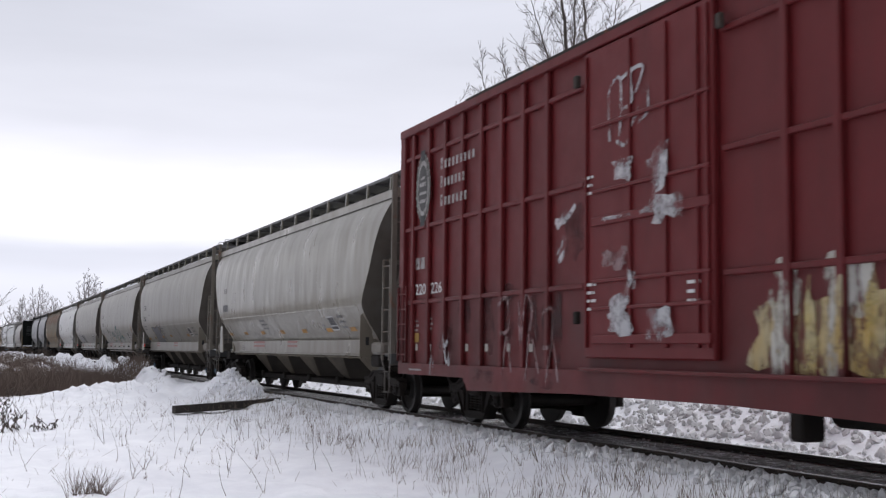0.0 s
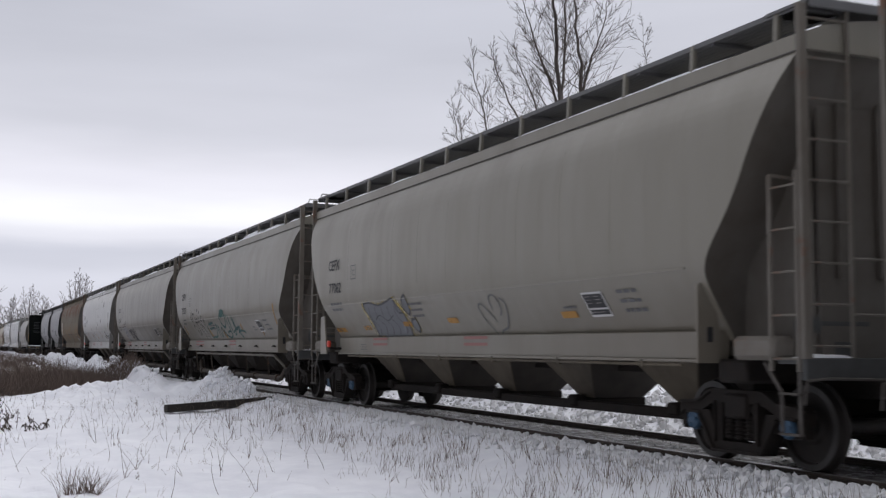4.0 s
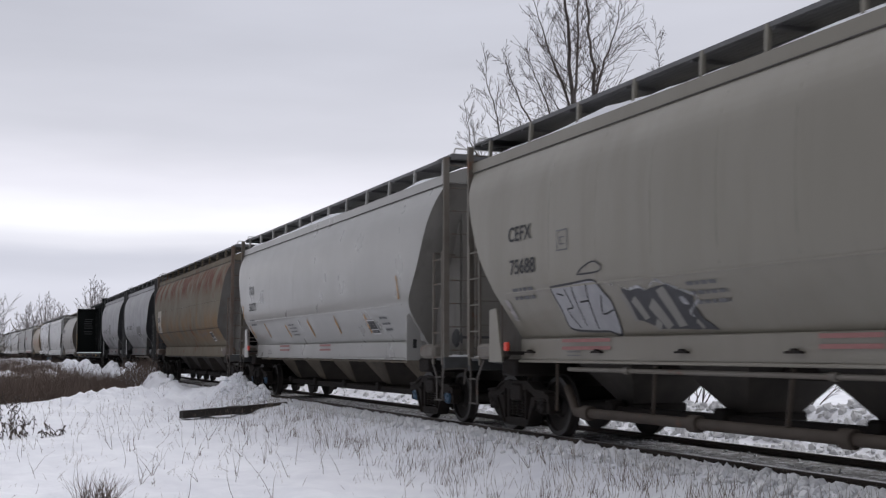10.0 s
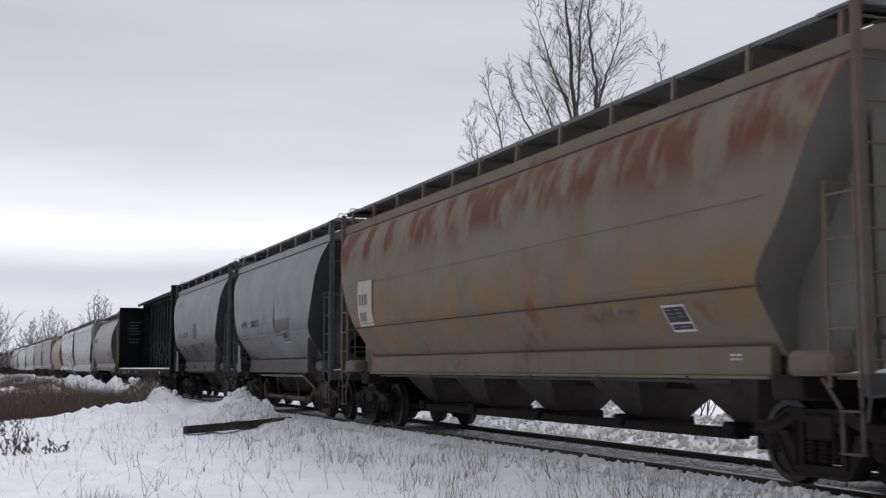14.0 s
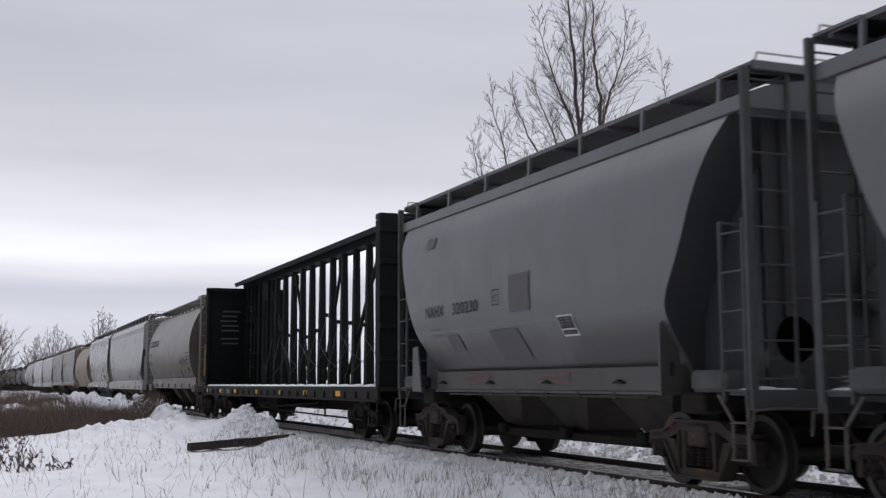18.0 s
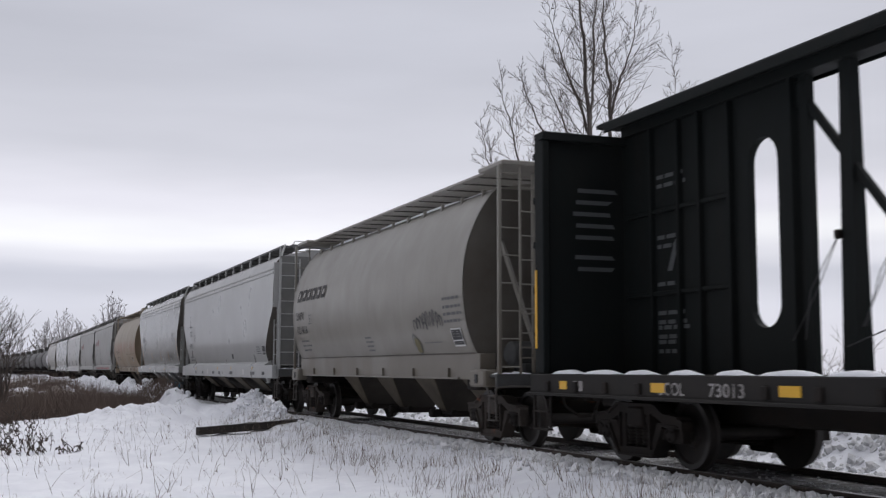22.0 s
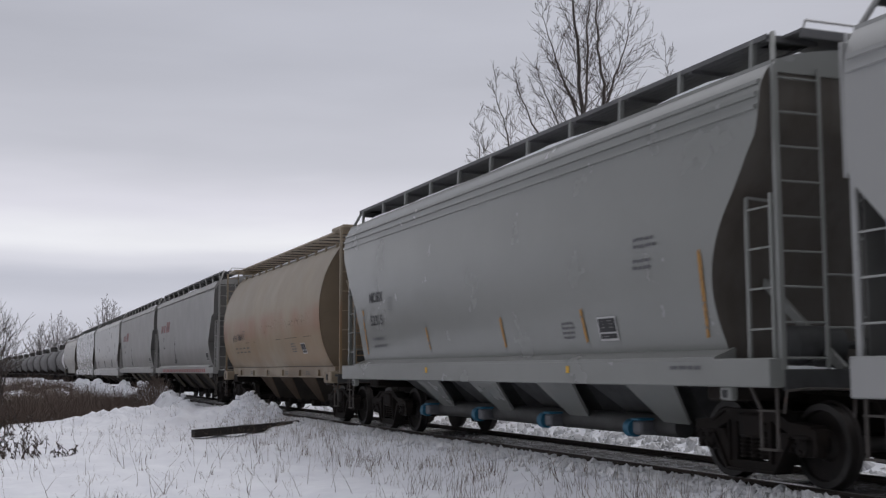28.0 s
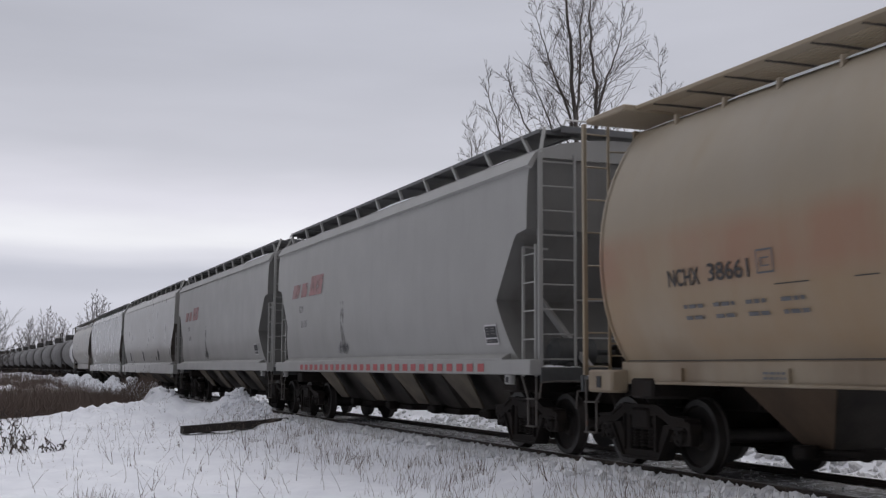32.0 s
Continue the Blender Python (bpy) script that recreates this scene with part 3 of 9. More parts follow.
def make_grass():
    rnd = random.Random(11)
    g = Geo()
    # dead grass along the shoulder of the track
    for i in range(2300):
        y = 6.5 + 26 * rnd.random() ** 1.2
        x = TRACK_X - 1.5 - abs(rnd.gauss(0.25, 0.75))
        if noise.noise(Vector((x * 1.3, y * 0.8, 3))) < -0.12:
            continue
        stalk(g, x, y, rnd.uniform(0.08, 0.27), rnd, 0.0032, 0.3, 2)
    # scattered clumps in the field
    for c in range(170):
        cy = 8 + 30 * rnd.random()
        cx = rnd.uniform(-1.5 - 0.1 * cy, 6.6)
        for k in range(rnd.randrange(2, 7)):
            stalk(g, cx + rnd.gauss(0, 0.12), cy + rnd.gauss(0, 0.12), rnd.uniform(0.06, 0.26), rnd, 0.0028, 0.5, 3)
    ob = new("dry_grass", mesh_of("dry_grass", g, STRAW, False))
    tagged(ob, "thin dead grass poking through the snow", "grass", kind="stuff")
    g = Geo()
    # taller branching weeds
    for c in range(95):
        y = 12 + 22 * rnd.random()
        x = rnd.uniform(-0.8, 6.8)
        for k in range(rnd.randrange(1, 4)):
            h = rnd.uniform(0.2, 0.5)
            tip = stalk(g, x, y, h, rnd, 0.0045, 0.4, 3)
            for j in range(rnd.randrange(0, 4)):
                stalk(g, tip.x + rnd.gauss(0, 0.02), tip.y, rnd.uniform(0.06, 0.18), rnd, 0.004, 0.9, 2, tip.z - rnd.uniform(0, 0.2))
    # a hummock of grass in front
    for k in range(120):
        a = rnd.uniform(0, 6.3)
        stalk(g, 1.25 + 0.16 * math.cos(a), 13.1 + 0.16 * math.sin(a), rnd.uniform(0.2, 0.38), rnd, 0.004, 0.5, 4)
    # broken bits and single stems over the open snow
    for k in range(700):
        y = 8 + 24 * rnd.random() ** 1.3
        x = rnd.uniform(-0.5 - 0.12 * y, 6.6)
        if noise.noise(Vector((x * 0.6, y * 0.45, 12))) < -0.15:
            continue
        stalk(g, x, y, rnd.uniform(0.03, 0.16), rnd, 0.0035, 0.8, 2)
    for k in range(75):
        # lone stems, some snapped over, some with a seed head
        y = 12 + 17 * rnd.random()
        x = rnd.uniform(0.2, 6.6)
        tip = stalk(g, x, y, rnd.uniform(0.25, 0.65), rnd, 0.0042, rnd.choice((0.2, 0.35, 0.9)), 5)
        if k % 3 == 0:
            stalk(g, tip.x, tip.y, rnd.uniform(0.12, 0.3), rnd, 0.0032, 0.9, 3, tip.z, -0.5)
        elif k % 3 == 1:
            for j in range(7):
                stalk(g, tip.x + rnd.gauss(0, 0.006), tip.y, rnd.uniform(0.02, 0.05), rnd, 0.005, 0.5, 1, tip.z - rnd.uniform(0, 0.10))
    # the denser tufts between the ballast and the field
    for c in range(130):
        cy = 7.5 + 24 * rnd.random() ** 1.25
        cx = TRACK_X - 2.0 - abs(rnd.gauss(0.15, 0.7))
        for j in range(rnd.randrange(5, 15)):
            stalk(g, cx + rnd.gauss(0, 0.09), cy + rnd.gauss(0, 0.14), rnd.uniform(0.10, 0.30), rnd, 0.0032, 0.28, 3)
    ob = new("dry_weeds", mesh_of("dry_weeds", g, BROWN_WEED, False))
    tagged(ob, "brown winter weeds standing in the snow", "weeds", kind="stuff")
    g = Geo()
    # the thicket in front of the far cars
    for i in range(30000):
        k = rnd.random()
        if k < 0.62:
            x = rnd.uniform(-4.5, 6.5)
            y = 36.4 + 1.45 * max(0.0, x) + 1.6 * noise.noise(Vector((x * 0.8, 2.2, 0))) + 11 * rnd.random() ** 1.5
            h = rnd.uniform(0.25, 0.62) * rnd.uniform(0.7, 1.8) * (1 - 0.2 * max(0.0, x - 4.8))
        else:
            y = rnd.uniform(47, 100)
            x = rnd.uniform(-7, 5.4)
            h = rnd.uniform(0.35, 1.15)
        if h < 0.15 or noise.noise(Vector((x * 0.6, y * 0.22, 8))) < -0.2:
            continue
        stalk(g, x, y, h, rnd, 0.0045 + 0.0001 * y, 0.42, 3)
    ob = new("weed_thicket", mesh_of("weed_thicket", g, BROWN_WEED, False))
    tagged(ob, "dense belt of brown dead weeds beyond the snow field", "weeds", kind="stuff")


make_grass()


def leafy_weeds(spots):
    """Low dead plants with curled dark leaves."""
    rnd = random.Random(31)
    leaves = Geo()
    for x, y, w, tall in spots:
        for k in range(11):
            px, py = x + rnd.gauss(0, w * 0.4), y + rnd.gauss(0, w * 0.3)
            p = Vector((px, py, ground_z(px, py) - 0.02))
            d = Vector((rnd.gauss(0, 0.35), rnd.gauss(0, 0.35), 1)).normalized()
            n = 5
            step = tall * rnd.uniform(0.5, 1.2) / n
            for i in range(n):
                e = p + d * step
                leaves.tube(p, e, 0.009, 4, 0.007, cap=False)
                p = e
                d = (d + Vector((rnd.gauss(0, 0.22), rnd.gauss(0, 0.22), -0.03))).normalized()
                for q in range(rnd.randrange(0, 3)):
                    a = Vector((rnd.gauss(0, 0.7), rnd.gauss(0, 0.7), rnd.gauss(-0.3, 0.8))).normalized() * rnd.uniform(0.04, 0.10)
                    b = a.orthogonal().normalized() * a.length * 0.28
                    m = p + a * 0.5
                    leaves.add([p, m + b, p + a + Vector((0, 0, -0.02)), m - b, m + Vector((0, 0, 0.012))], [(0, 1, 4), (1, 2, 4), (2, 3, 4), (3, 0, 4)])
    ob = new("withered_weeds", mesh_of("withered_weeds", leaves, DARK_LEAF, False))
    tagged(ob, "withered weeds with curled dark brown leaves in the snow", "weeds", kind="stuff")


leafy_weeds(((0.75, 23.5, 0.5, 0.42), (1.3, 23.7, 0.4, 0.3), (0.35, 24.4, 0.5, 0.5), (0.2, 22.9, 0.4, 0.35), (0.0, 25.0, 0.6, 0.5), (0.6, 27.0, 0.7, 0.45), (0.3, 30.0, 0.8, 0.6), (1.0, 34.0, 0.9, 0.6)))


def grow(gs, p, d, length, r, depth, rnd, droop=0.0, fork=(2, 3), spread=0.55, shrink=0.74, least=0.0):
    """A limb in bent segments that forks at its tip and sends out side twigs. gs: meshes for limbs and twigs."""
    r = max(r, least)
    g = gs[0] if r > 0.03 + least else gs[1]
    seg = 3 if depth > 1 else 2
    sides = 7 if r > 0.05 else (5 if r > 0.015 else 3)
    q = Vector(p)
    d = Vector(d).normalized()
    for i in range(seg):
        r2 = r * (1 - 0.28 / seg * (i + 1) / 1.0)
        e = q + d * (length / seg)
        g.tube(q, e, r * (1 - 0.28 * i / seg), sides, r * (1 - 0.28 * (i + 1) / seg), cap=False)
        q = e
        d = (d + Vector((rnd.gauss(0, 0.09), rnd.gauss(0, 0.09), rnd.gauss(0.03, 0.05) - droop))).normalized()
        if depth > 0 and i < seg - 1 and rnd.random() < 0.75:
            a = (d + Vector((rnd.gauss(0, spread * 1.2), rnd.gauss(0, spread * 1.2), rnd.gauss(0.1, 0.25)))).normalized()
            grow(gs, q, a, length * rnd.uniform(0.45, 0.75), r * 0.42, depth - 2 if depth > 2 else depth - 1, rnd, droop, fork, spread, shrink, least)
    if depth <= 0:
        return
    for k in range(rnd.randint(*fork)):
        a = (d + Vector((rnd.gauss(0, spread), rnd.gauss(0, spread), rnd.gauss(0.08, 0.2)))).normalized()
        grow(gs, q, a, length * shrink * rnd.uniform(0.75, 1.1), r * 0.66, depth - 1, rnd, droop, fork, spread, shrink, least)


def bare_tree(label, x, y, stems, seed, category="tree", depth=5, spread=0.42, shrink=0.74, name="bare_tree", least=0.0):
    """A leafless tree; stems: (offset x, offset y, lean x, lean y, first length, radius)."""
    rnd = random.Random(seed)
    z = ground_z(x, y) - 0.1
    tree = thing(name, label, category, "", pose(x, y, z))
    crown = Geo()
    for ox, oy, lx, ly, ln, r in stems:
        gs = (Geo(), crown)
        grow(gs, (ox, oy, 0), (lx, ly, 1), ln, r, depth, rnd, 0.0, (2, 3), spread, shrink, least)
        if gs[0].v:
            part("stem", gs[0], BARK, tree, angle=180)
    part("crown", crown, TWIG, tree, "open tangle of fine bare twigs", smooth=False)
    return tree


def limb(g, p, d, length, r0, r1, rnd, seg=4, bend=0.10, rise=0.05):
    """One bent limb; returns the points passed and the heading there."""
    q, d = Vector(p), Vector(d).normalized()
    out = [(q.copy(), d.copy())]
    for i in range(seg):
        e = q + d * (length / seg)
        a, c = r0 + (r1 - r0) * i / seg, r0 + (r1 - r0) * (i + 1) / seg
        g.tube(q, e, a, 7 if a > 0.04 else (5 if a > 0.012 else 3), c, cap=False)
        q = e
        d = (d + Vector((rnd.gauss(0, bend), rnd.gauss(0, bend), rise + rnd.gauss(0, bend * 0.5)))).normalized()
        out.append((q.copy(), d.copy()))
    return out


def aside(d, angle, turn):
    """A heading that leaves d by an angle, turned round it."""
    a = d.orthogonal().normalized()
    c = d.cross(a)
    return d * math.cos(angle) + (a * math.cos(turn) + c * math.sin(turn)) * math.sin(angle)


# haze over the far trees is put into these paler colours
BARK_HAZED = material("hazed_distant_bark", (0.17, 0.155, 0.15), 0.9, 0, (0.22, 0.2, 0.195), 2, 0.8)
TWIG_HAZED = material("hazed_distant_twig", (0.30, 0.285, 0.285), 0.9, 0, (0.36, 0.34, 0.34), 2, 0.8)


def smooth_line(pts, k=5):
    """A rounder line through a few points."""
    P = [Vector(p) for p in pts]
    out = []
    for i in range(len(P) - 1):
        p0, p1, p2, p3 = P[max(0, i - 1)], P[i], P[i + 1], P[min(len(P) - 1, i + 2)]
        for j in range(k):
            t = j / k
            out.append(0.5 * ((2 * p1) + (p2 - p0) * t + (2 * p0 - 5 * p1 + 4 * p2 - p3) * t * t + (3 * p1 - p0 - 3 * p2 + p3) * t ** 3))
    return out + [P[-1]]


def led_tree(label, x, y, stems, seed, least=0.0060, name="bare_tree", bark=None, twig=None):
    """A leafless clump: each stem follows a few points (aside, back, up) and bears rising, forking twigs.
    stems: (points, foot radius, how far up twigs begin as a share, reach of the twigs, gap between them)."""
    rnd = random.Random(seed)
    tree = thing(name, label, "tree", "", pose(x, y, ground_z(x, y) - 0.1, 0, 0, -math.degrees(math.atan2(x, y))))
    crown = Geo()
    for pts, r, first, reach, gap in stems:
        line = smooth_line([(a, d, h + 0.1) for a, d, h in pts])
        line = [p + Vector((rnd.gauss(0, 0.03), rnd.gauss(0, 0.03), 0)) if 0 < i < len(line) - 1 else p for i, p in enumerate(line)]
        n = len(line) - 1
        g = Geo()
        for i in range(n):
            f0, f1 = i / n, (i + 1) / n
            g.tube(line[i], line[i + 1], max(least, r * (1 - f0) ** 0.85), 8 if r > 0.05 else 6, max(least, r * (1 - f1) ** 0.85), cap=False)
        part("trunk", g, bark or BARK, tree, "slender grey-brown trunk", angle=180)
        total = sum((line[i + 1] - line[i]).length for i in range(n))
        went, due, turn = 0.0, first * total, rnd.uniform(0, 6)
        for i in range(n):
            d = line[i + 1] - line[i]
            step = d.length
            while due < went + step:
                f = due / total
                p = line[i].lerp(line[i + 1], (due - went) / step)
                turn += math.pi + rnd.uniform(-1.0, 1.0)
                ln = reach * 1.3 * (1.06 - f) ** 0.6 * rnd.uniform(0.5, 1.2) + 0.04 * reach + 0.1
                r1 = max(least * 1.25, 0.30 * r * (1 - f))
                side = limb(crown, p, aside(d.normalized(), rnd.uniform(0.5, 0.9), turn), ln, r1, least, rnd, 5, 0.07, 0.07)
                for k in range(1, 6):
                    q, e = side[k]
                    for b in range(2 if k < 5 else 1):
                        tl = ln * rnd.uniform(0.22, 0.55) * (1.2 - 0.13 * k)
                        tw = limb(crown, q, aside(e, rnd.uniform(0.35, 0.85), rnd.uniform(0, 6.3)), tl, max(least, r1 * 0.45), least * 0.75, rnd, 3, 0.06, 0.08)
                        for c in (1, 2):
                            if rnd.random() < 0.5:
                                limb(crown, tw[c][0], aside(tw[c][1], rnd.uniform(0.35, 0.8), rnd.uniform(0, 6.3)), tl * rnd.uniform(0.3, 0.6), least * 0.8, least * 0.6, rnd, 2, 0.05, 0.06)
                due += gap * rnd.uniform(0.6, 1.4)
            went += step
    part("crown", crown, twig or TWIG, tree, "open crown of fine bare twigs", smooth=False)
    return tree


led_tree("tall leafless tree with two trunks and fanning side limbs", 16.80, 31.75, [
    (((0, 0, 0), (0.05, 0.1, 3.1), (0.18, 0.1, 6.1), (0.32, 0.0, 9.1), (0.16, 0.1, 11.6), (0.05, 0, 13.7), (0.12, 0, 16.4)), 0.13, 0.50, 2.3, 0.22),
    (((0.05, -0.1, 1.4), (0.35, -0.2, 3.8), (0.75, -0.1, 6.0), (0.90, 0, 8.0), (0.97, 0.1, 9.8), (0.82, 0, 11.7), (0.76, 0.1, 13.4), (0.72, 0, 15.6)), 0.11, 0.52, 2.0, 0.22),
    (((0.93, 0, 9.3), (1.25, 0.2, 10.6), (1.65, 0.3, 11.9), (1.95, 0.3, 13.3)), 0.05, 0.15, 1.2, 0.20),
    (((0.35, 0, 9.4), (0.45, -0.3, 11.2), (0.5, -0.5, 13.0), (0.62, -0.5, 14.8)), 0.05, 0.2, 1.3, 0.21),
    (((0.05, 0.1, 3.0), (-0.7, 0.3, 4.6), (-1.35, 0.4, 6.4), (-1.95, 0.4, 8.4), (-2.35, 0.4, 9.9), (-2.5, 0.4, 11.1)), 0.06, 0.28, 1.5, 0.24),
    (((0, 0, 2.6), (-1.2, -0.3, 4.5), (-2.2, -0.5, 6.5), (-2.85, -0.5, 8.2), (-3.1, -0.5, 9.5)), 0.055, 0.3, 1.4, 0.24),
    (((0.2, 0, 6.6), (-0.5, -0.3, 7.7), (-1.15, -0.4, 9.0), (-1.65, -0.4, 10.2), (-1.85, -0.4, 11.0)), 0.05, 0.15, 1.3, 0.22),
    (((0.25, 0, 7.6), (-0.25, 0.4, 8.9), (-0.8, 0.5, 10.2), (-1.2, 0.6, 11.4)), 0.05, 0.15, 1.3, 0.22),
    (((0.3, 0, 8.9), (-0.15, 0.2, 10.4), (-0.7, 0.3, 11.9), (-1.0, 0.3, 13.4)), 0.05, 0.15, 1.3, 0.21),
    (((0.6, 0, 5.0), (1.3, 0.3, 6.4), (1.95, 0.5, 7.8), (2.3, 0.5, 9.0)), 0.045, 0.1, 1.5, 0.21),
    (((0.1, 0, 2.2), (1.3, 0.2, 3.2), (2.6, 0.4, 4.2), (3.6, 0.4, 5.4)), 0.04, 0.15, 1.5, 0.20),
    (((0.05, 0, 2.0), (-0.9, 0.3, 2.9), (-2.0, 0.4, 3.6), (-3.0, 0.3, 4.6)), 0.04, 0.15, 1.4, 0.20),
    (((0.1, 0, 3.6), (0.9, -0.3, 4.6), (1.7, -0.4, 5.9), (2.3, -0.4, 7.4)), 0.035, 0.15, 1.3, 0.22),
    (((0.1, 0, 4.4), (-0.6, -0.3, 5.6), (-1.0, -0.4, 7.0), (-1.3, -0.4, 8.4)), 0.035, 0.15, 1.2, 0.22),
    (((0.4, 0, 5.4), (0.9, 0.3, 6.8), (1.3, 0.4, 8.4), (1.5, 0.4, 9.8)), 0.035, 0.15, 1.2, 0.22)], 3)
led_tree("slim leafless sapling behind the track", 19.0, 30.3, [
    (((0, 0, 0), (0.15, 0, 4.5), (0.3, 0, 8.2), (0.25, 0, 11.6)), 0.05, 0.3, 1.5, 0.24)], 12)
for i, (x, y, h, w) in enumerate(((9.0, 250, 10.4, 3.6), (12.6, 254, 13.6, 4.6), (16.0, 262, 12.0, 3.8), (19.2, 222, 15.4, 3.0), (21.0, 226, 15.0, 2.8))):
    rnd = random.Random(30 + i)
    stems = [(((0, 0, 0), (0.1, 0, h * 0.3), (0.0, 0, h * 0.6), (0.2, 0, h)), 0.22, 0.3, w * 0.62, 0.5)]
    for k in range(6):
        a = (k - 2.5) / 2.5 + rnd.uniform(-0.15, 0.15)
        up = rnd.uniform(0.12, 0.34) * h
        top = h * (0.98 - 0.26 * a * a)
        stems.append((((0, 0, up), (a * w * 0.35, rnd.uniform(-1, 1), up + (top - up) * 0.4), (a * w * 0.75, rnd.uniform(-1, 1), up + (top - up) * 0.75), (a * w * 0.9, 0, top)), 0.13, 0.2, w * 0.5, 0.55))
    led_tree("distant leafless tree with a rounded crown beyond the train", x, y, stems, 30 + i, 0.021, "bare_tree", BARK_HAZED, TWIG_HAZED)
for i, (x, y, h) in enumerate(((0.15, 41, 1.35), (-0.9, 39, 1.2), (-0.7, 44, 1.5), (-2.4, 43, 1.7))):
    bare_tree("twiggy leafless shrub at the edge of the thicket", x, y, [(0, 0, 0.22, 0, h, 0.03), (0.2, 0, -0.22, 0.1, h, 0.03), (0, 0.2, 0.0, 0.3, h, 0.035), (0, -0.2, 0.1, -0.3, h * 0.9, 0.028)],
              50 + i, "shrub", 4, 0.5, 0.78, "bare_shrub", 0.006)
for i in range(9):
    rnd = random.Random(90 + i)
    bare_tree("low tangle of bare brush behind the track", 14.2 + i * 1.25 + rnd.uniform(-0.6, 0.6), 36 - i * 1.0 + rnd.uniform(-2, 2),
              [(rnd.uniform(-0.5, 0.5), rnd.uniform(-0.5, 0.5), rnd.gauss(0, 0.5), rnd.gauss(0, 0.5), rnd.uniform(0.7, 1.2), 0.022) for k in range(4)], 70 + i, "shrub", 4, 0.6, 0.8, "bare_shrub", 0.005)


def far_brush():
    """Belts of low brush out towards the horizon on both sides."""
    rnd = random.Random(21)
    g = Geo()
    for i in range(5200):
        if i % 2:
            y = rnd.uniform(85, 420)
            x = rnd.uniform(-0.28 * y, -1.0) if rnd.random() < 0.6 else rnd.uniform(14, 14 + 0.35 * y)
        else:
            y = rnd.uniform(60, 240)
            x = rnd.uniform(14 + 0.12 * y, 20 + 1.3 * y)
        h = rnd.uniform(0.8, 2.6) * (0.6 + 0.8 * abs(noise.noise(Vector((x * 0.05, y * 0.03, 7)))))
        stalk(g, x, y, h, rnd, 0.02 + 0.00025 * y, 0.4, 3)
    ob = new("far_brush", mesh_of("far_brush", g, BROWN_WEED, False))
    tagged(ob, "distant belts of bare brown brush", "brush", kind="stuff")


far_brush()

# ---- railway cars: local y runs along the train, +y to its tail; x < 0 is the side towards the road; z = 0 is the rail top ----
def interp(table, z):
    """Smooth-free reading of a table of (z, value)."""
    if z <= table[0][0]:
        return table[0][1]
    for (a, p), (c, q) in zip(table, table[1:]):
        if z <= c:
            return p + (q - p) * (z - a) / (c - a)
    return table[-1][1]


def smooth_table(table, n=3):
    """Rounds the corners of a table of (z, value)."""
    for _ in range(n):
        out = [table[0]]
        for (a, p), (c, q) in zip(table, table[1:]):
            out += [(a * 0.75 + c * 0.25, p * 0.75 + q * 0.25), (a * 0.25 + c * 0.75, p * 0.25 + q * 0.75)]
        table = out + [table[-1]]
    return table


def wheelset_geo():
    g = Geo()
    R0 = 0.43
    for sx in (-1, 1):
        x = sx * 0.75
        prof = [(-0.075 * sx, R0 - 0.11), (-0.07 * sx, R0 + 0.025), (-0.045 * sx, R0 + 0.027), (-0.03 * sx, R0 + 0.004), (0.065 * sx, R0 - 0.006),
                (0.068 * sx, R0 - 0.07), (0.03 * sx, R0 - 0.085), (0.0, 0.17), (0.055 * sx, 0.14), (0.06 * sx, 0.085)]
        g.turned(prof, x, 0, 0, 28)
        # bearing with its three cap bolts
        g.turned([(0.05 * sx, 0.11), (0.19 * sx, 0.115), (0.31 * sx, 0.115), (0.345 * sx, 0.095), (0.352 * sx, 0.055), (0.35 * sx, 0.01)], x, 0, 0, 16)
        for k in range(3):
            a = 2 * math.pi * k / 3
            g.box(x + sx * 0.35 - 0.02, x + sx * 0.35 + 0.02, 0.06 * math.cos(a) - 0.018, 0.06 * math.cos(a) + 0.018,
                  0.06 * math.sin(a) - 0.018, 0.06 * math.sin(a) + 0.018)
    g.tube((-0.75, 0, 0), (0.75, 0, 0), 0.085, 14)
    return g


HALF_BASE = 0.79


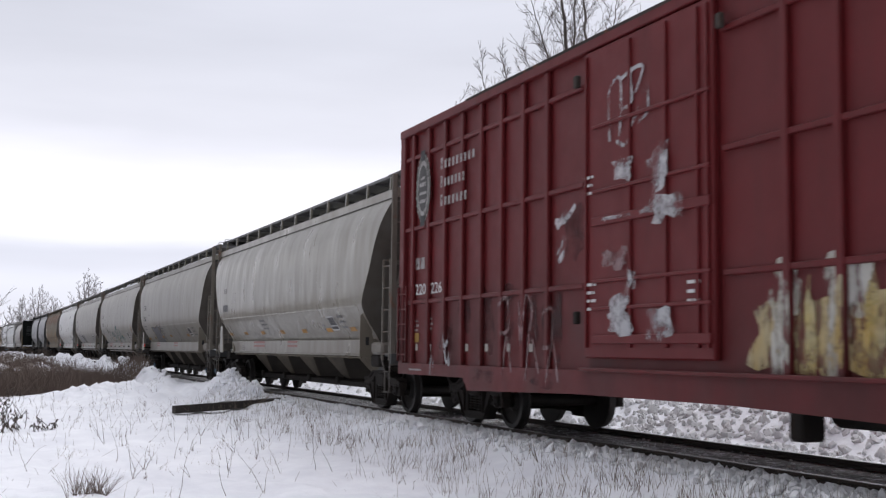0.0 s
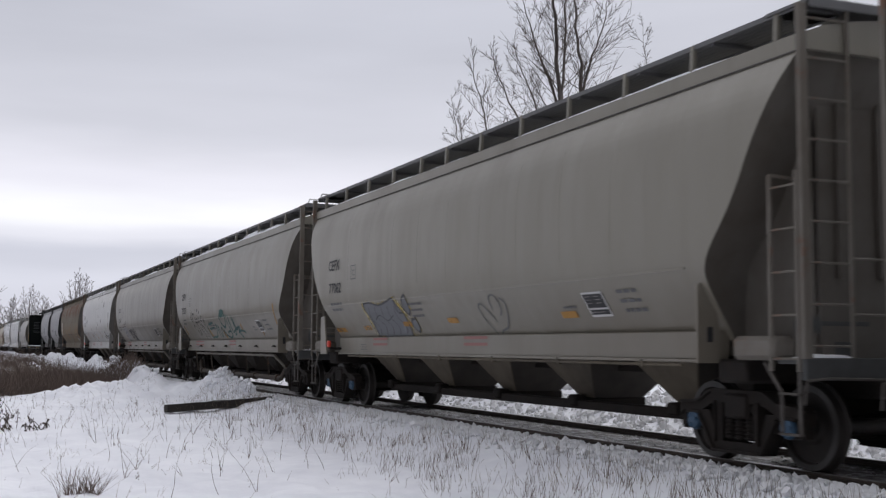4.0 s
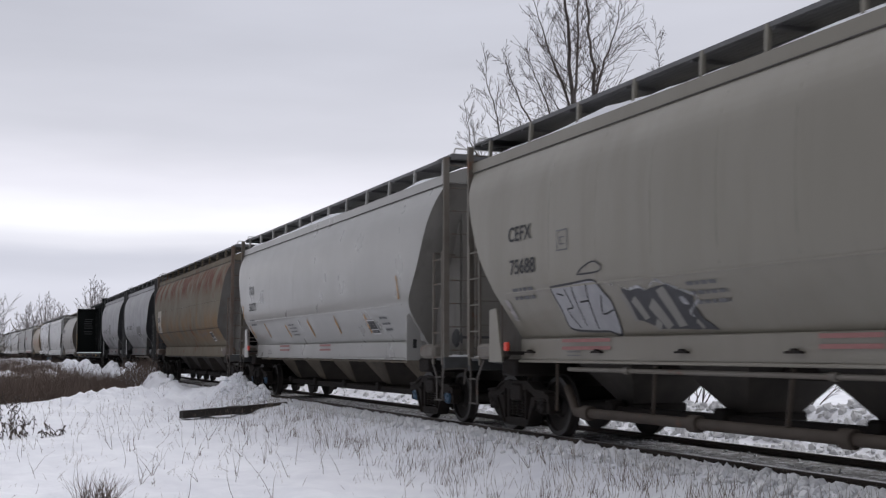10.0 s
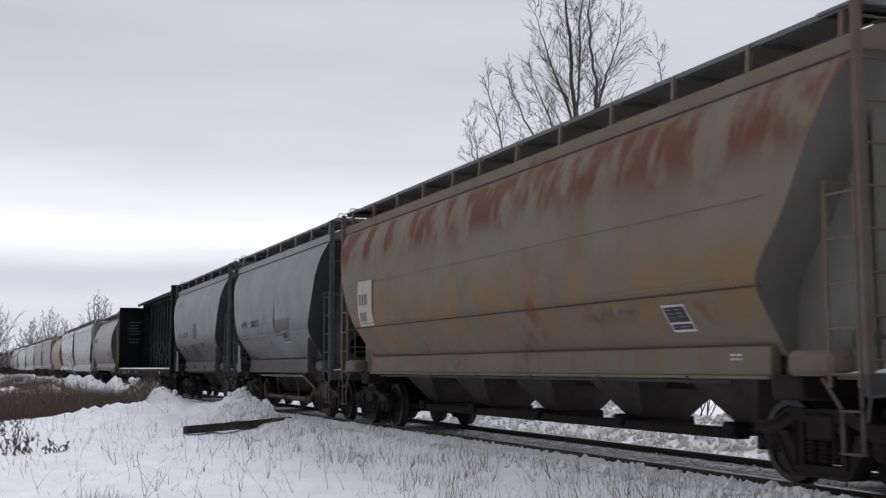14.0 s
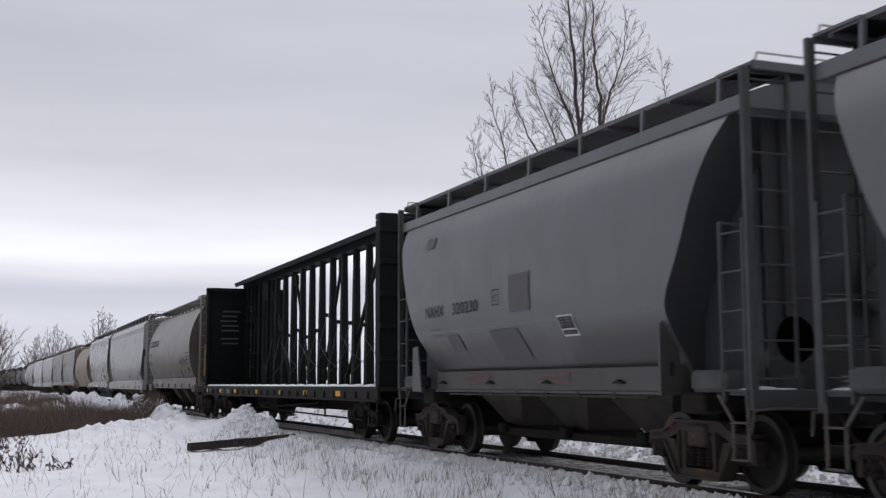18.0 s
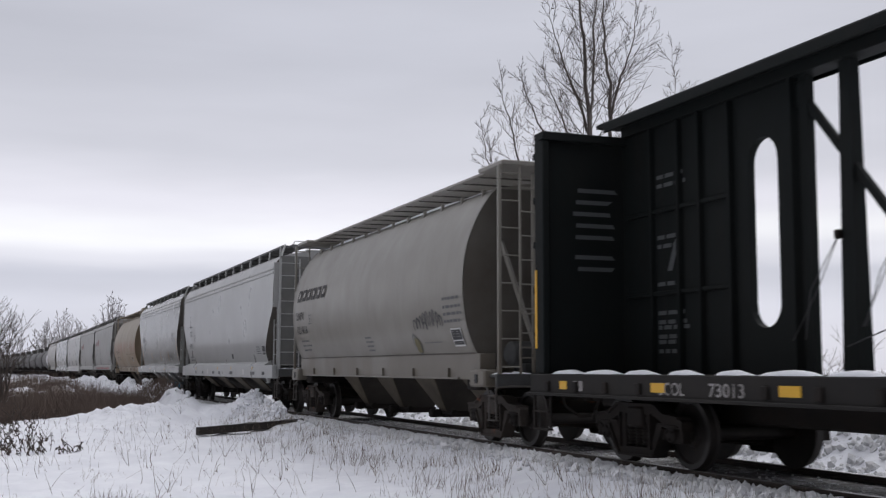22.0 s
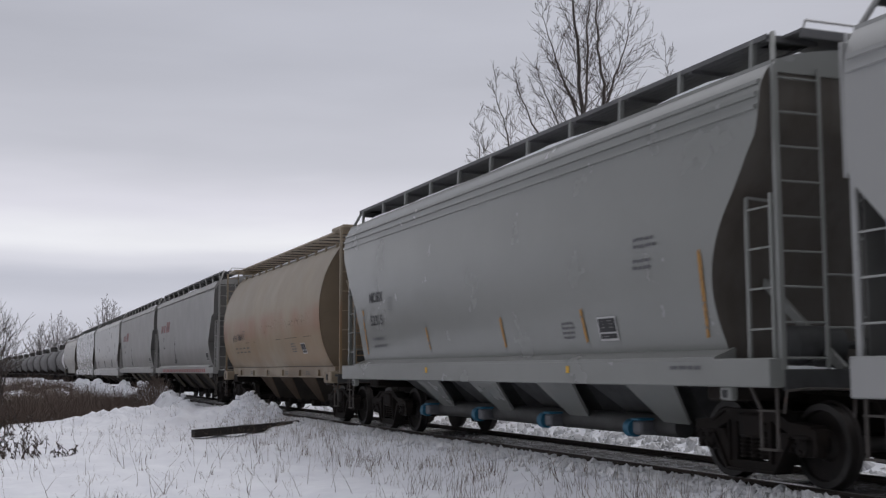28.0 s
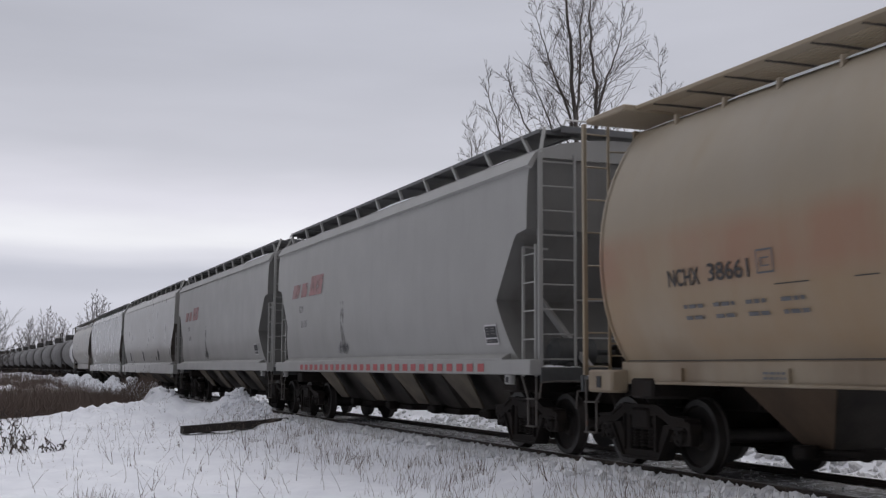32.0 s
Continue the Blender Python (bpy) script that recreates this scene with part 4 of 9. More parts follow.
def side_frame_geo(sx):
    """A cast side frame: arched top chord, sloping lower chord, two columns, two pedestal roofs, with raised flanges."""
    g = Geo()
    x0, x1 = sx * 0.93, sx * 1.09
    lo, hi = min(x0, x1), max(x0, x1)
    f0, f1 = sorted((sx * 0.91, sx * 1.125))
    wb = HALF_BASE
    top = [(-wb - 0.25, 0.47), (-wb - 0.25, 0.58), (-wb - 0.16, 0.635), (-wb + 0.12, 0.655), (-0.50, 0.745), (-0.38, 0.77), (0.38, 0.77), (0.50, 0.745), (wb - 0.12, 0.655), (wb + 0.16, 0.635), (wb + 0.25, 0.58), (wb + 0.25, 0.47),
           (wb + 0.16, 0.535), (wb - 0.14, 0.535), (0.46, 0.62), (0.34, 0.645), (-0.34, 0.645), (-0.46, 0.62), (-wb + 0.14, 0.535), (-wb - 0.16, 0.535)]
    g.prism(top, lo, hi)
    low = [(-wb + 0.13, 0.55), (-wb + 0.30, 0.55), (-0.36, 0.27), (-0.26, 0.235), (0.26, 0.235), (0.36, 0.27), (wb - 0.30, 0.55), (wb - 0.13, 0.55), (0.44, 0.16), (0.30, 0.115), (-0.30, 0.115), (-0.44, 0.16)]
    g.prism(low, lo, hi)
    # flanges along the upper and the lower rim
    for a, c in zip(((-wb - 0.2, 0.625), (-wb + 0.12, 0.65), (-0.44, 0.765), (0.44, 0.765), (wb - 0.12, 0.65)), ((-wb + 0.12, 0.65), (-0.44, 0.765), (0.44, 0.765), (wb - 0.12, 0.65), (wb + 0.2, 0.625))):
        g.beam(((f0 + f1) / 2, *a), ((f0 + f1) / 2, *c), f1 - f0, 0.03)
    for a, c in zip(((-wb + 0.14, 0.50), (-0.40, 0.135), (0.40, 0.135)), ((-0.40, 0.135), (0.40, 0.135), (wb - 0.14, 0.50))):
        g.beam(((f0 + f1) / 2, *a), ((f0 + f1) / 2, *c), f1 - f0, 0.028)
    for s in (-1, 1):
        g.box(lo, hi, s * 0.31 - 0.05, s * 0.31 + 0.05, 0.2, 0.68, 0.012)
        g.box(f0, f1, s * 0.365 - 0.012, s * 0.365 + 0.012, 0.22, 0.66, 0.004)
        g.box(lo + 0.02, hi - 0.02, s * (wb + 0.20) - 0.04, s * (wb + 0.20) + 0.04, 0.33, 0.56, 0.01)
        g.box(lo + 0.02, hi - 0.02, s * (wb - 0.19) - 0.035, s * (wb - 0.19) + 0.035, 0.36, 0.56, 0.01)
        # bolster end showing in the window, with its wedge
        g.box(lo + 0.02, hi + 0.05 * (sx > 0), min(s * 0.04, s * 0.25), max(s * 0.04, s * 0.25), 0.545, 0.63, 0.015)
    return g


def spring_geo():
    """One coil spring, as a ridged column."""
    rows = []
    for k in range(13):
        r = 0.072 if k % 2 else 0.05
        rows.append([(r * math.cos(a), r * math.sin(a), 0.26 + k * 0.021) for a in [2 * math.pi * i / 8 for i in range(8)]])
    return Geo().rings(rows)


TRUCK_MESH = {}


def wheelset_mesh(blue):
    """Wheels with worn rims; the bearing caps dark or blue."""
    me = mesh_of("wheelset", wheelset_geo(), [WHEEL, RIM, BEARING_BLUE if blue else STEEL_DARK])
    for p in me.polygons:
        c = p.center
        r = math.hypot(c.y, c.z)
        if abs(c.x) > 1.05 and r < 0.125:
            p.material_index = 2
        elif 0.37 < r < 0.44 and abs(c.x) > 0.8:
            p.material_index = 1
    return me


def add_truck(car, y, steel, blue=False):
    """Bolster with two side frames, springs, and two turning wheelsets."""
    key = steel.name
    if key not in TRUCK_MESH:
        b = Geo().box(-1.12, 1.12, -0.2, 0.2, 0.48, 0.74, 0.03)
        b.box(-0.32, 0.32, -0.32, 0.32, 0.7, 0.86, 0.03)
        for s in (-1, 1):
            b.box(-0.85, 0.85, s * 0.36 - 0.05, s * 0.36 + 0.05, 0.28, 0.42, 0.01)
            b.box(s * 0.55, s * 0.75, -0.42, 0.42, 0.22, 0.42, 0.02)
        TRUCK_MESH[key] = (mesh_of("bolster", b, steel), mesh_of("side_frame", side_frame_geo(-1), steel), mesh_of("side_frame", side_frame_geo(1), steel),
                           mesh_of("spring", spring_geo(), STEEL_DARK),
                           wheelset_mesh(False), wheelset_mesh(True),
                           mesh_of("bearing_adapter", Geo().box(-1.10, -0.95, -0.13, 0.13, 0.50, 0.545, 0.015), STEEL_DARK),
                           mesh_of("brake_shoe", Geo().prism([(0.455 * math.cos(a), 0.43 + 0.455 * math.sin(a)) for a in (-0.45, -0.2, 0.05, 0.25)] + [(0.53 * math.cos(a), 0.43 + 0.53 * math.sin(a)) for a in (0.25, 0.05, -0.2, -0.45)], -0.82, -0.70), STEEL_BROWN))
    ms = TRUCK_MESH[key]
    truck = part("truck", ms[0], None, car, "cast steel two-axle truck")
    truck.location = (0, y, 0)
    for m in ms[1:3]:
        part("side_frame", m, None, truck)
    for x in (-1.03, 1.03):
        for dy in (-0.17, 0.0, 0.17):
            part("spring", ms[3], None, truck).location = (x, dy, 0)
    sets = []
    for s in (-1, 1):
        w = part("wheelset", ms[5] if blue else ms[4], None, truck, "solid steel wheels with blue bearing caps" if blue else "solid steel wheels on an axle")
        w.location = (0, s * HALF_BASE, 0.43)
        sets.append((w, s * HALF_BASE))
        part("bearing_adapter", ms[6], None, truck).location = (0, s * HALF_BASE, 0)
        shoe = part("brake_shoe", ms[7], None, truck, "rusty brake shoe")
        shoe.matrix_basis = pose(0, s * HALF_BASE, 0, 0, 0, 0) @ Matrix.Diagonal((1, -s, 1, 1))
    return sets


def coupler(car, y, s, mat):
    """A knuckle coupler with its shank and an air hose; s is the way it points."""
    g = Geo().box(-0.1, 0.1, min(y, y + s * 0.45), max(y, y + s * 0.45), 0.78, 0.96, 0.02)
    g.box(-0.16, 0.16, min(y + s * 0.38, y + s * 0.62), max(y + s * 0.38, y + s * 0.62), 0.72, 1.02, 0.04)
    g.box(0.04, 0.2, min(y + s * 0.5, y + s * 0.72), max(y + s * 0.5, y + s * 0.72), 0.74, 1.0, 0.04)
    part("coupler", g, mat, car, "knuckle coupler")
    h = Geo().pipe([(-0.3, y, 0.85), (-0.32, y + s * 0.2, 0.62), (-0.2, y + s * 0.45, 0.48), (-0.08, y + s * 0.6, 0.5)], 0.025, 6)
    part("air_hose", h, STEEL_DARK, car, "black rubber air hose")


RUNGS = {}


def ladder(name, car, p, q, r, mat, rungs, z0, z1, fat=None):
    """Two stiles from z0 to z1 at plan points p and q, and rungs between; r is the half width of a stile, fat that of the first."""
    g = Geo()
    for a, k in ((p, fat or r), (q, r)):
        g.box(a[0] - k, a[0] + k, a[1] - min(k, 0.03), a[1] + min(k, 0.03), z0, z1, 0.006)
    rails = part(name, g, mat, car, "welded ladder")
    dx, dy = round(q[0] - p[0], 3), round(q[1] - p[1], 3)
    key = (dx, dy, mat.name)
    if key not in RUNGS:
        RUNGS[key] = mesh_of("rung", Geo().tube((0, 0, 0), (dx, dy, 0), 0.012, 6), mat)
    for i in range(rungs):
        rung = part("rung", RUNGS[key], None, rails)
        rung.location = (*p, z0 + 0.12 + (z1 - z0 - 0.25) * i / max(1, rungs - 1))
    return rails


BOARD_BARS = {}


def running_board(car, L, z, x0, x1, mat, n=7, bar=0.9):
    """An open-grating walkway: long bars on cross bearers, with a kerb on either side."""
    w = (x1 - x0) / n
    key = (round(L, 2), round(w, 3), mat.name)
    if key not in BOARD_BARS:
        BOARD_BARS[key] = (mesh_of("grating_bar", Geo().box(0, w * bar, -L / 2, L / 2, -0.03, 0), mat, False),
                           mesh_of("cross_bearer", Geo().box(0, x1 - x0, -0.03, 0.03, -0.075, -0.032), mat, False),
                           mesh_of("board_kerb", Geo().box(-0.02, 0, -L / 2, L / 2, -0.05, 0.005), mat, False))
    long_bar, bearer, kerb = BOARD_BARS[key]
    board = part("running_board", kerb, None, car, "dark steel grating walkway")
    board.location = (x0, 0, z)
    for i in range(n):
        part("grating_bar", long_bar, None, board).location = (i * w, 0, 0)
    k = int(L / 1.4)
    for i in range(k + 1):
        part("cross_bearer", bearer, None, board).location = (0, -L / 2 + L * i / k, 0)
    part("board_kerb", kerb, None, board).location = (x1 - x0 + 0.02, 0, 0)
    return board


def roof_snow(car, L, x0, x1, z, seed, depth=0.13):
    """An uneven bank of snow along the roof edge."""
    rnd = random.Random(seed)
    g, n = Geo(), int(L / 0.35)
    rows = []
    for i in range(n + 1):
        y = -L / 2 + L * i / n
        h = depth * max(0.0, 0.55 + 0.9 * noise.noise(Vector((y * 0.55, seed * 7.3, 0.0))) + 0.25 * noise.noise(Vector((y * 2.1, seed, 3.0))))
        h = h * min(1, (n - i) / 3, i / 3) + 0.004
        rows.append([(x0, y, z - 0.01), (x0 + 0.03, y, z + h * 0.75), (x0 + 0.15, y, z + h), ((x0 + x1) / 2, y, z + h * 1.05 + 0.05), (x1, y, z + 0.06)])
    g.rings(rows, closed=False, caps=False)
    part("roof_snow", g, SNOW, car, "uneven white snow along the roof edge", angle=80)


class Skin:
    """The side of a car as a surface: half width by height, so that lettering can lie on it."""

    def __init__(self, table, back=0.0):
        self.table, self.back = table, back
        self.most = max(w for _, w in table)

    def off(self, z):
        """How far lettering lies back along the car where the side tucks under."""
        return self.back * (self.most - interp(self.table, z)) if z < 2.5 else 0.0

    def x(self, z):
        return -interp(self.table, z)


def hopper_body(car, L, prof, ends, mat, end_mat, ridges=()):
    """Side sheets with a curved profile; ends: how far the side stops short of the car's end, by height."""
    zs = sorted({round(z, 3) for z, _ in prof} | {round(z, 3) for z, _ in ends})
    ny = 24
    for s in (-1, 1):
        g = Geo()
        rows = []
        for z in zs:
            hw, e = interp(prof, z), interp(ends, z)
            rows.append([(s * hw, -L / 2 + e + (L - 2 * e) * i / ny, z) for i in range(ny + 1)])
        g.rings(rows, closed=False, caps=False)
        part("side_sheet", g, mat, car, "", angle=30)
    for s in (-1, 1):
        g = Geo()
        rows = []
        for z in zs:
            hw, e = interp(prof, z) - 0.004, interp(ends, z) + 0.004
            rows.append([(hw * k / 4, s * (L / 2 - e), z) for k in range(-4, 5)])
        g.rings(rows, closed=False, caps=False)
        part("end_sheet", g, end_mat, car, "sloping end sheet with grime and shade in its colour", angle=30)


def hopper_roof(car, L, hw, z, rise, mat, band=0.10, hatch=True, lip=0.07):
    g = Geo()
    pts = [(-hw - lip, z - band), (-hw - lip, z), (-hw + 0.06, z + 0.03)] + [(hw * k / 6, z + 0.03 + rise * (1 - (k / 6) ** 2)) for k in range(-5, 6)] + \
          [(hw - 0.06, z + 0.03), (hw + lip, z), (hw + lip, z - band)]
    g.along(pts, -L / 2 + 0.02, L / 2 - 0.02)
    part("roof", g, mat, car, "", angle=30)
    if hatch:
        h = Geo().box(-0.3, 0.3, -L / 2 + 0.9, L / 2 - 0.9, z + rise, z + rise + 0.14, 0.03)
        k = int(L / 2.2)
        for i in range(k):
            y = -L / 2 + 1.4 + (L - 2.8) * i / (k - 1)
            h.box(-0.34, 0.34, y - 0.05, y + 0.05, z + rise + 0.1, z + rise + 0.19, 0.02)
        part("hatch_cover", h, mat, car, "long trough hatch with battens")


def hopper_bays(car, L, n, z_top, z_low, mat, inset, hw=1.42, foot=0.36, gate=None, gate_label="outlet gate", narrow=0.2, fill=0.5, sheet=None, shift=0.0):
    """The row of funnels below the sill."""
    span = L - 2 * inset
    step = span / n
    for i in range(n):
        y = -span / 2 + step * (i + 0.5) + shift
        g = Geo()
        a, c = step * fill, step * narrow
        top = [(-hw, y - a, z_top), (hw, y - a, z_top), (hw, y + a, z_top), (-hw, y + a, z_top)]
        low = [(-foot, y - c, z_low), (foot, y - c, z_low), (foot, y + c, z_low), (-foot, y + c, z_low)]
        g.rings([low, top])
        bay = part("hopper_bay", g, mat, car, "", smooth=False)
        # side faces stay light; the other faces carry shade in their dark tone
        if sheet is not None:
            for s in (-1, 1):
                face = [(s * hw, y - a * 0.98, z_top), (s * hw, y + a * 0.98, z_top), (s * foot, y + c, z_low), (s * foot, y - c, z_low)]
                part("slope_sheet", Geo().rings([face, [(p + s * 0.014, q, r - 0.006) for p, q, r in face]]), sheet, bay, "dust-coated slope sheet in a lighter, lit tone", smooth=False)
        if gate is not None:
            k = Geo().box(-foot - 0.08, foot + 0.08, y - c - 0.03, y + c + 0.03, z_low - 0.10, z_low + 0.02, 0.02)
            part("outlet_gate", k, STEEL_DARK, car)
            if gate is STEEL_DARK:
                part("gate_handle", Geo().box(-foot - 0.30, -foot - 0.1, y - 0.12, y + 0.12, z_low - 0.1, z_low + 0.06, 0.03), gate, car, gate_label)
            else:
                x = -foot - 0.56
                bracket = part("gate_bracket", Geo().box(x - 0.08, x + 0.22, y - 0.17, y + 0.06, z_low - 0.08, z_low + 0.10, 0.03), GATE_PALE, car, "pale steel gate bracket")
                part("gate_cap", Geo().tube((x - 0.02, y + 0.06, z_low), (x - 0.02, y + 0.20, z_low), 0.115, 16), gate, bracket, gate_label)
                part("gate_bar", Geo().box(x - 0.10, x + 0.2, y - 0.15, y + 0.04, z_low + 0.10, z_low + 0.13, 0.01), gate, bracket, gate_label)


def end_kit(car, L, mat, z_top, posts=1.38, side_ladder=2.9, slope_top=3.9, wide=0.55, deck=1.12, rungs=9, brake=True, step_mat=None, stay=True, fat=0.05, rung_z=0.0):
    """Platforms, corner posts, ladders, steps, stays, brake gear, couplers at both ends."""
    steps = step_mat or STEP_STEEL
    low = DARK_GREY_STEEL
    for s in (-1, 1):
        y = s * (L / 2)
        for sx in (-1, 1):
            ladder("end_ladder", car, (sx * posts, y), (sx * (posts - wide), y), 0.018, mat, rungs, deck + rung_z, z_top, fat)
            if side_ladder:
                ladder("side_ladder", car, (sx * (posts + 0.04), y - s * 0.06), (sx * (posts + 0.04), y - s * 0.46), 0.02, mat, 5, deck - 0.12, side_ladder)
                k = Geo().beam((sx * (posts + 0.04), y - s * 0.46, side_ladder), (sx * (posts - 0.35), y - s * 0.46, side_ladder - 0.02), 0.03, 0.03)
                part("ladder_bracket", k, mat, car)
        g = Geo().box(-1.40, 1.40, min(y, y - s * 0.40), max(y, y - s * 0.40), deck - 0.05, deck, 0.01)
        g.box(-1.42, 1.42, y - 0.03, y + 0.03, deck - 0.20, deck + 0.01, 0.01)
        for x in (-1.0, -0.4, 0.4, 1.0):
            g.beam((x, y - s * 0.05, deck - 0.04), (x * 0.6, y - s * 0.9, deck - 0.12), 0.07, 0.09)
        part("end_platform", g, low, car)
        # snow caught on the platform
        rnd = random.Random(int(abs(y) * 100) + s)
        rows = []
        for k in range(13):
            t = k / 12
            h = 0.035 * math.sin(math.pi * t) ** 0.5 * rnd.uniform(0.3, 1.2) + 0.002
            x = -1.36 + 0.62 * t
            rows.append([(x, y - s * 0.01, deck), (x, y - s * 0.05, deck + h), (x, y - s * 0.25, deck + h * 1.2), (x, y - s * 0.38, deck)][::s])
        part("platform_snow", Geo().rings(rows, closed=False, caps=False), SNOW, car, "thin snow caught on the end platform", angle=80)
        # grab rails across the end, and the uncoupling lever
        k = Geo()
        for z in (deck + 0.42, deck + 0.95):
            k.pipe([(-posts + wide, y + s * 0.03, z), (posts - wide, y + s * 0.03, z)], 0.013, 6)
        part("grab_iron", k, mat, car)
        k = Geo().pipe([(-1.47, y + s * 0.06, deck - 0.42), (-1.44, y + s * 0.07, deck - 0.2), (-1.2, y + s * 0.08, deck - 0.18), (-0.3, y + s * 0.09, deck - 0.2), (-0.05, y + s * 0.3, deck - 0.25)], 0.014, 6)
        part("uncoupling_lever", k, steps, car, "bent uncoupling lever")
        g = Geo().box(-0.32, 0.32, min(y, y - s * 2.2), max(y, y - s * 2.2), 0.72, 1.06, 0.03)
        g.box(-1.3, 1.3, y - s * 1.25 - 0.25, y - s * 1.25 + 0.25, 0.86, 1.1, 0.03)
        part("draft_sill", g, STEEL_DARK, car)
        coupler(car, y, s, STEEL_DARK)
        for sx in (-1, 1):
            g = Geo()
            x = sx * (posts + 0.03)
            for dy in (0.07, 0.33):
                g.beam((x, y - s * dy, 0.40 if dy < 0.2 else 0.40), (x, y - s * dy, deck if dy < 0.2 else 0.80), 0.018, 0.036)
            g.beam((x, y - s * 0.33, 0.80), (x, y - s * 0.58, deck - 0.04), 0.018, 0.036)
            for z in (0.41, 0.79):
                g.beam((x, y - s * 0.06, z), (x, y - s * 0.34, z), 0.07, 0.02)
            part("sill_step", g, steps, car, "bent steel stirrup step")
            if stay:
                g = Geo().beam((sx * 0.55, y - s * 0.15, deck), (sx * 0.95, y - s * 1.35, slope_top - 1.1), 0.09, 0.09, 0.01)
                part("end_stay", g, mat, car)
        # a train line pipe and its hanger at the end sill
        k = Geo().pipe([(-0.42, y - s * 1.6, 0.98), (-0.45, y - s * 0.2, 0.94), (-0.32, y, 0.86)], 0.022, 6)
        k.beam((-0.45, y - s * 0.3, 0.94), (-0.45, y - s * 0.3, deck - 0.05), 0.03, 0.03)
        part("brake_pipe", k, STEEL_DARK, car)
    if brake:
        y = -L / 2
        g = Geo().turned([(-0.05, 0.26), (-0.02, 0.3), (0.02, 0.3), (0.05, 0.26)], 0, 0, 0, 20)
        wheel = part("hand_brake", g, low, car, "round hand brake housing")
        wheel.matrix_basis = pose(0.55, y + 0.16, 2.2, 0, 0, 90)
        k = Geo().pipe([(0.5, y + 0.2, 2.0), (0.5, y + 0.25, 1.3), (0.3, y + 0.6, 0.95)], 0.016, 6)
        part("brake_chain", k, STEEL_DARK, car)
        g = Geo().tube((-0.95, y + 0.5, 1.45), (-0.35, y + 0.5, 1.45), 0.2, 14)
        g.tube((-1.02, y + 0.5, 1.45), (-0.95, y + 0.5, 1.45), 0.12, 12, 0.2)
        g.tube((-0.35, y + 0.5, 1.45), (0.1, y + 0.5, 1.45), 0.04, 8)
        g.box(-0.8, -0.5, y + 0.3, y + 0.7, deck, 1.3, 0.02)
        part("brake_cylinder", g, low, car, "brake cylinder on the end platform")
        k = Geo().box(0.05, 0.35, y + 0.36, y + 0.62, deck, deck + 0.34, 0.03)
        k.pipe([(0.2, y + 0.4, deck + 0.3), (0.2, y + 0.36, deck + 0.7), (-0.1, y + 0.34, deck + 1.4), (-0.1, y + 0.34, deck + 2.2)], 0.014, 6)
        part("brake_valve", k, STEEL_DARK, car, "brake valve with a thin retainer pipe")


def top_supports(car, L, ys, x, z0, z1, mat, lean=0.0):
    for y in ys:
        g = Geo().beam((x, y, z0), (x + 0.02, y + lean, z1), 0.055, 0.05)
        part("board_support", g, mat, car)


def end_cross(car, L, z, x, mat, rail=None):
    """The walkway across the roof at each end, and its corner strut down to the post."""
    for s in (-1, 1):
        g = Geo()
        y0, y1 = s * (L / 2 - 0.62), s * (L / 2 + 0.02)
        g.box(-x, x, min(y0, y1), max(y0, y1), z - 0.03, z)
        g.box(-x, x, min(y1, y1 + s * 0.03), max(y1, y1 + s * 0.03), z - 0.09, z + 0.01, 0.01)
        part("end_walkway", g, mat, car, "", smooth=False)
        if rail is not None:
            r = Geo().pipe([(-x + 0.05, y1, z), (-x + 0.08, y1, z + 0.1), (-0.2, y1, z + 0.1), (-0.15, y1, z)], 0.014, 6)
            part("grab_iron", r, rail, car)


def flat_mesh(name, text, size, mat, shear=0.0):
    """Lettering as a flat mesh: x to the right, y up, from the lower left corner."""
    cu = bpy.data.curves.new(name, "FONT")
    cu.body, cu.size, cu.shear = text, size, shear
    cu.offset = size * 0.014
    cu.resolution_u = 3
    ob = bpy.data.objects.new(name, cu)
    scene.collection.objects.link(ob)
    me = bpy.data.meshes.new_from_object(ob.evaluated_get(bpy.context.evaluated_depsgraph_get()))
    bpy.data.objects.remove(ob)
    bpy.data.curves.remove(cu)
    me.materials.clear()
    me.materials.append(mat)
    return me


def laid(name, me, car, skin, y_left, z, label="", width=None, height=None, proud=0.012, squeeze=1.0):
    """Lays a flat mesh on a car's near side: its left edge at local y_left (it runs towards -y), its foot at height z."""
    co = [v.co.copy() for v in me.vertices]
    x0, x1 = min(c.x for c in co), max(c.x for c in co)
    y0, y1 = min(c.y for c in co), max(c.y for c in co)
    fx = width / (x1 - x0) if width else squeeze
    fy = height / (y1 - y0) if height else 1.0
    for v, c in zip(me.vertices, co):
        yy, zz = y_left + skin.off(z + 0.1) - (c.x - x0) * fx, z + (c.y - y0) * fy
        v.co = (skin.x(zz) - proud, yy, zz)
    me.update()
    ob = part(name, me, None, car, label)
    ob.visible_shadow = True
    return ob


def letters(car, skin, text, y_left, z, height, mat, width=None, shear=0.0, bold=0.0):
    me = flat_mesh("lettering", text, height * 1.35, mat, shear)
    return laid("lettering", me, car, skin, y_left, z, "painted lettering " + text, width, height)


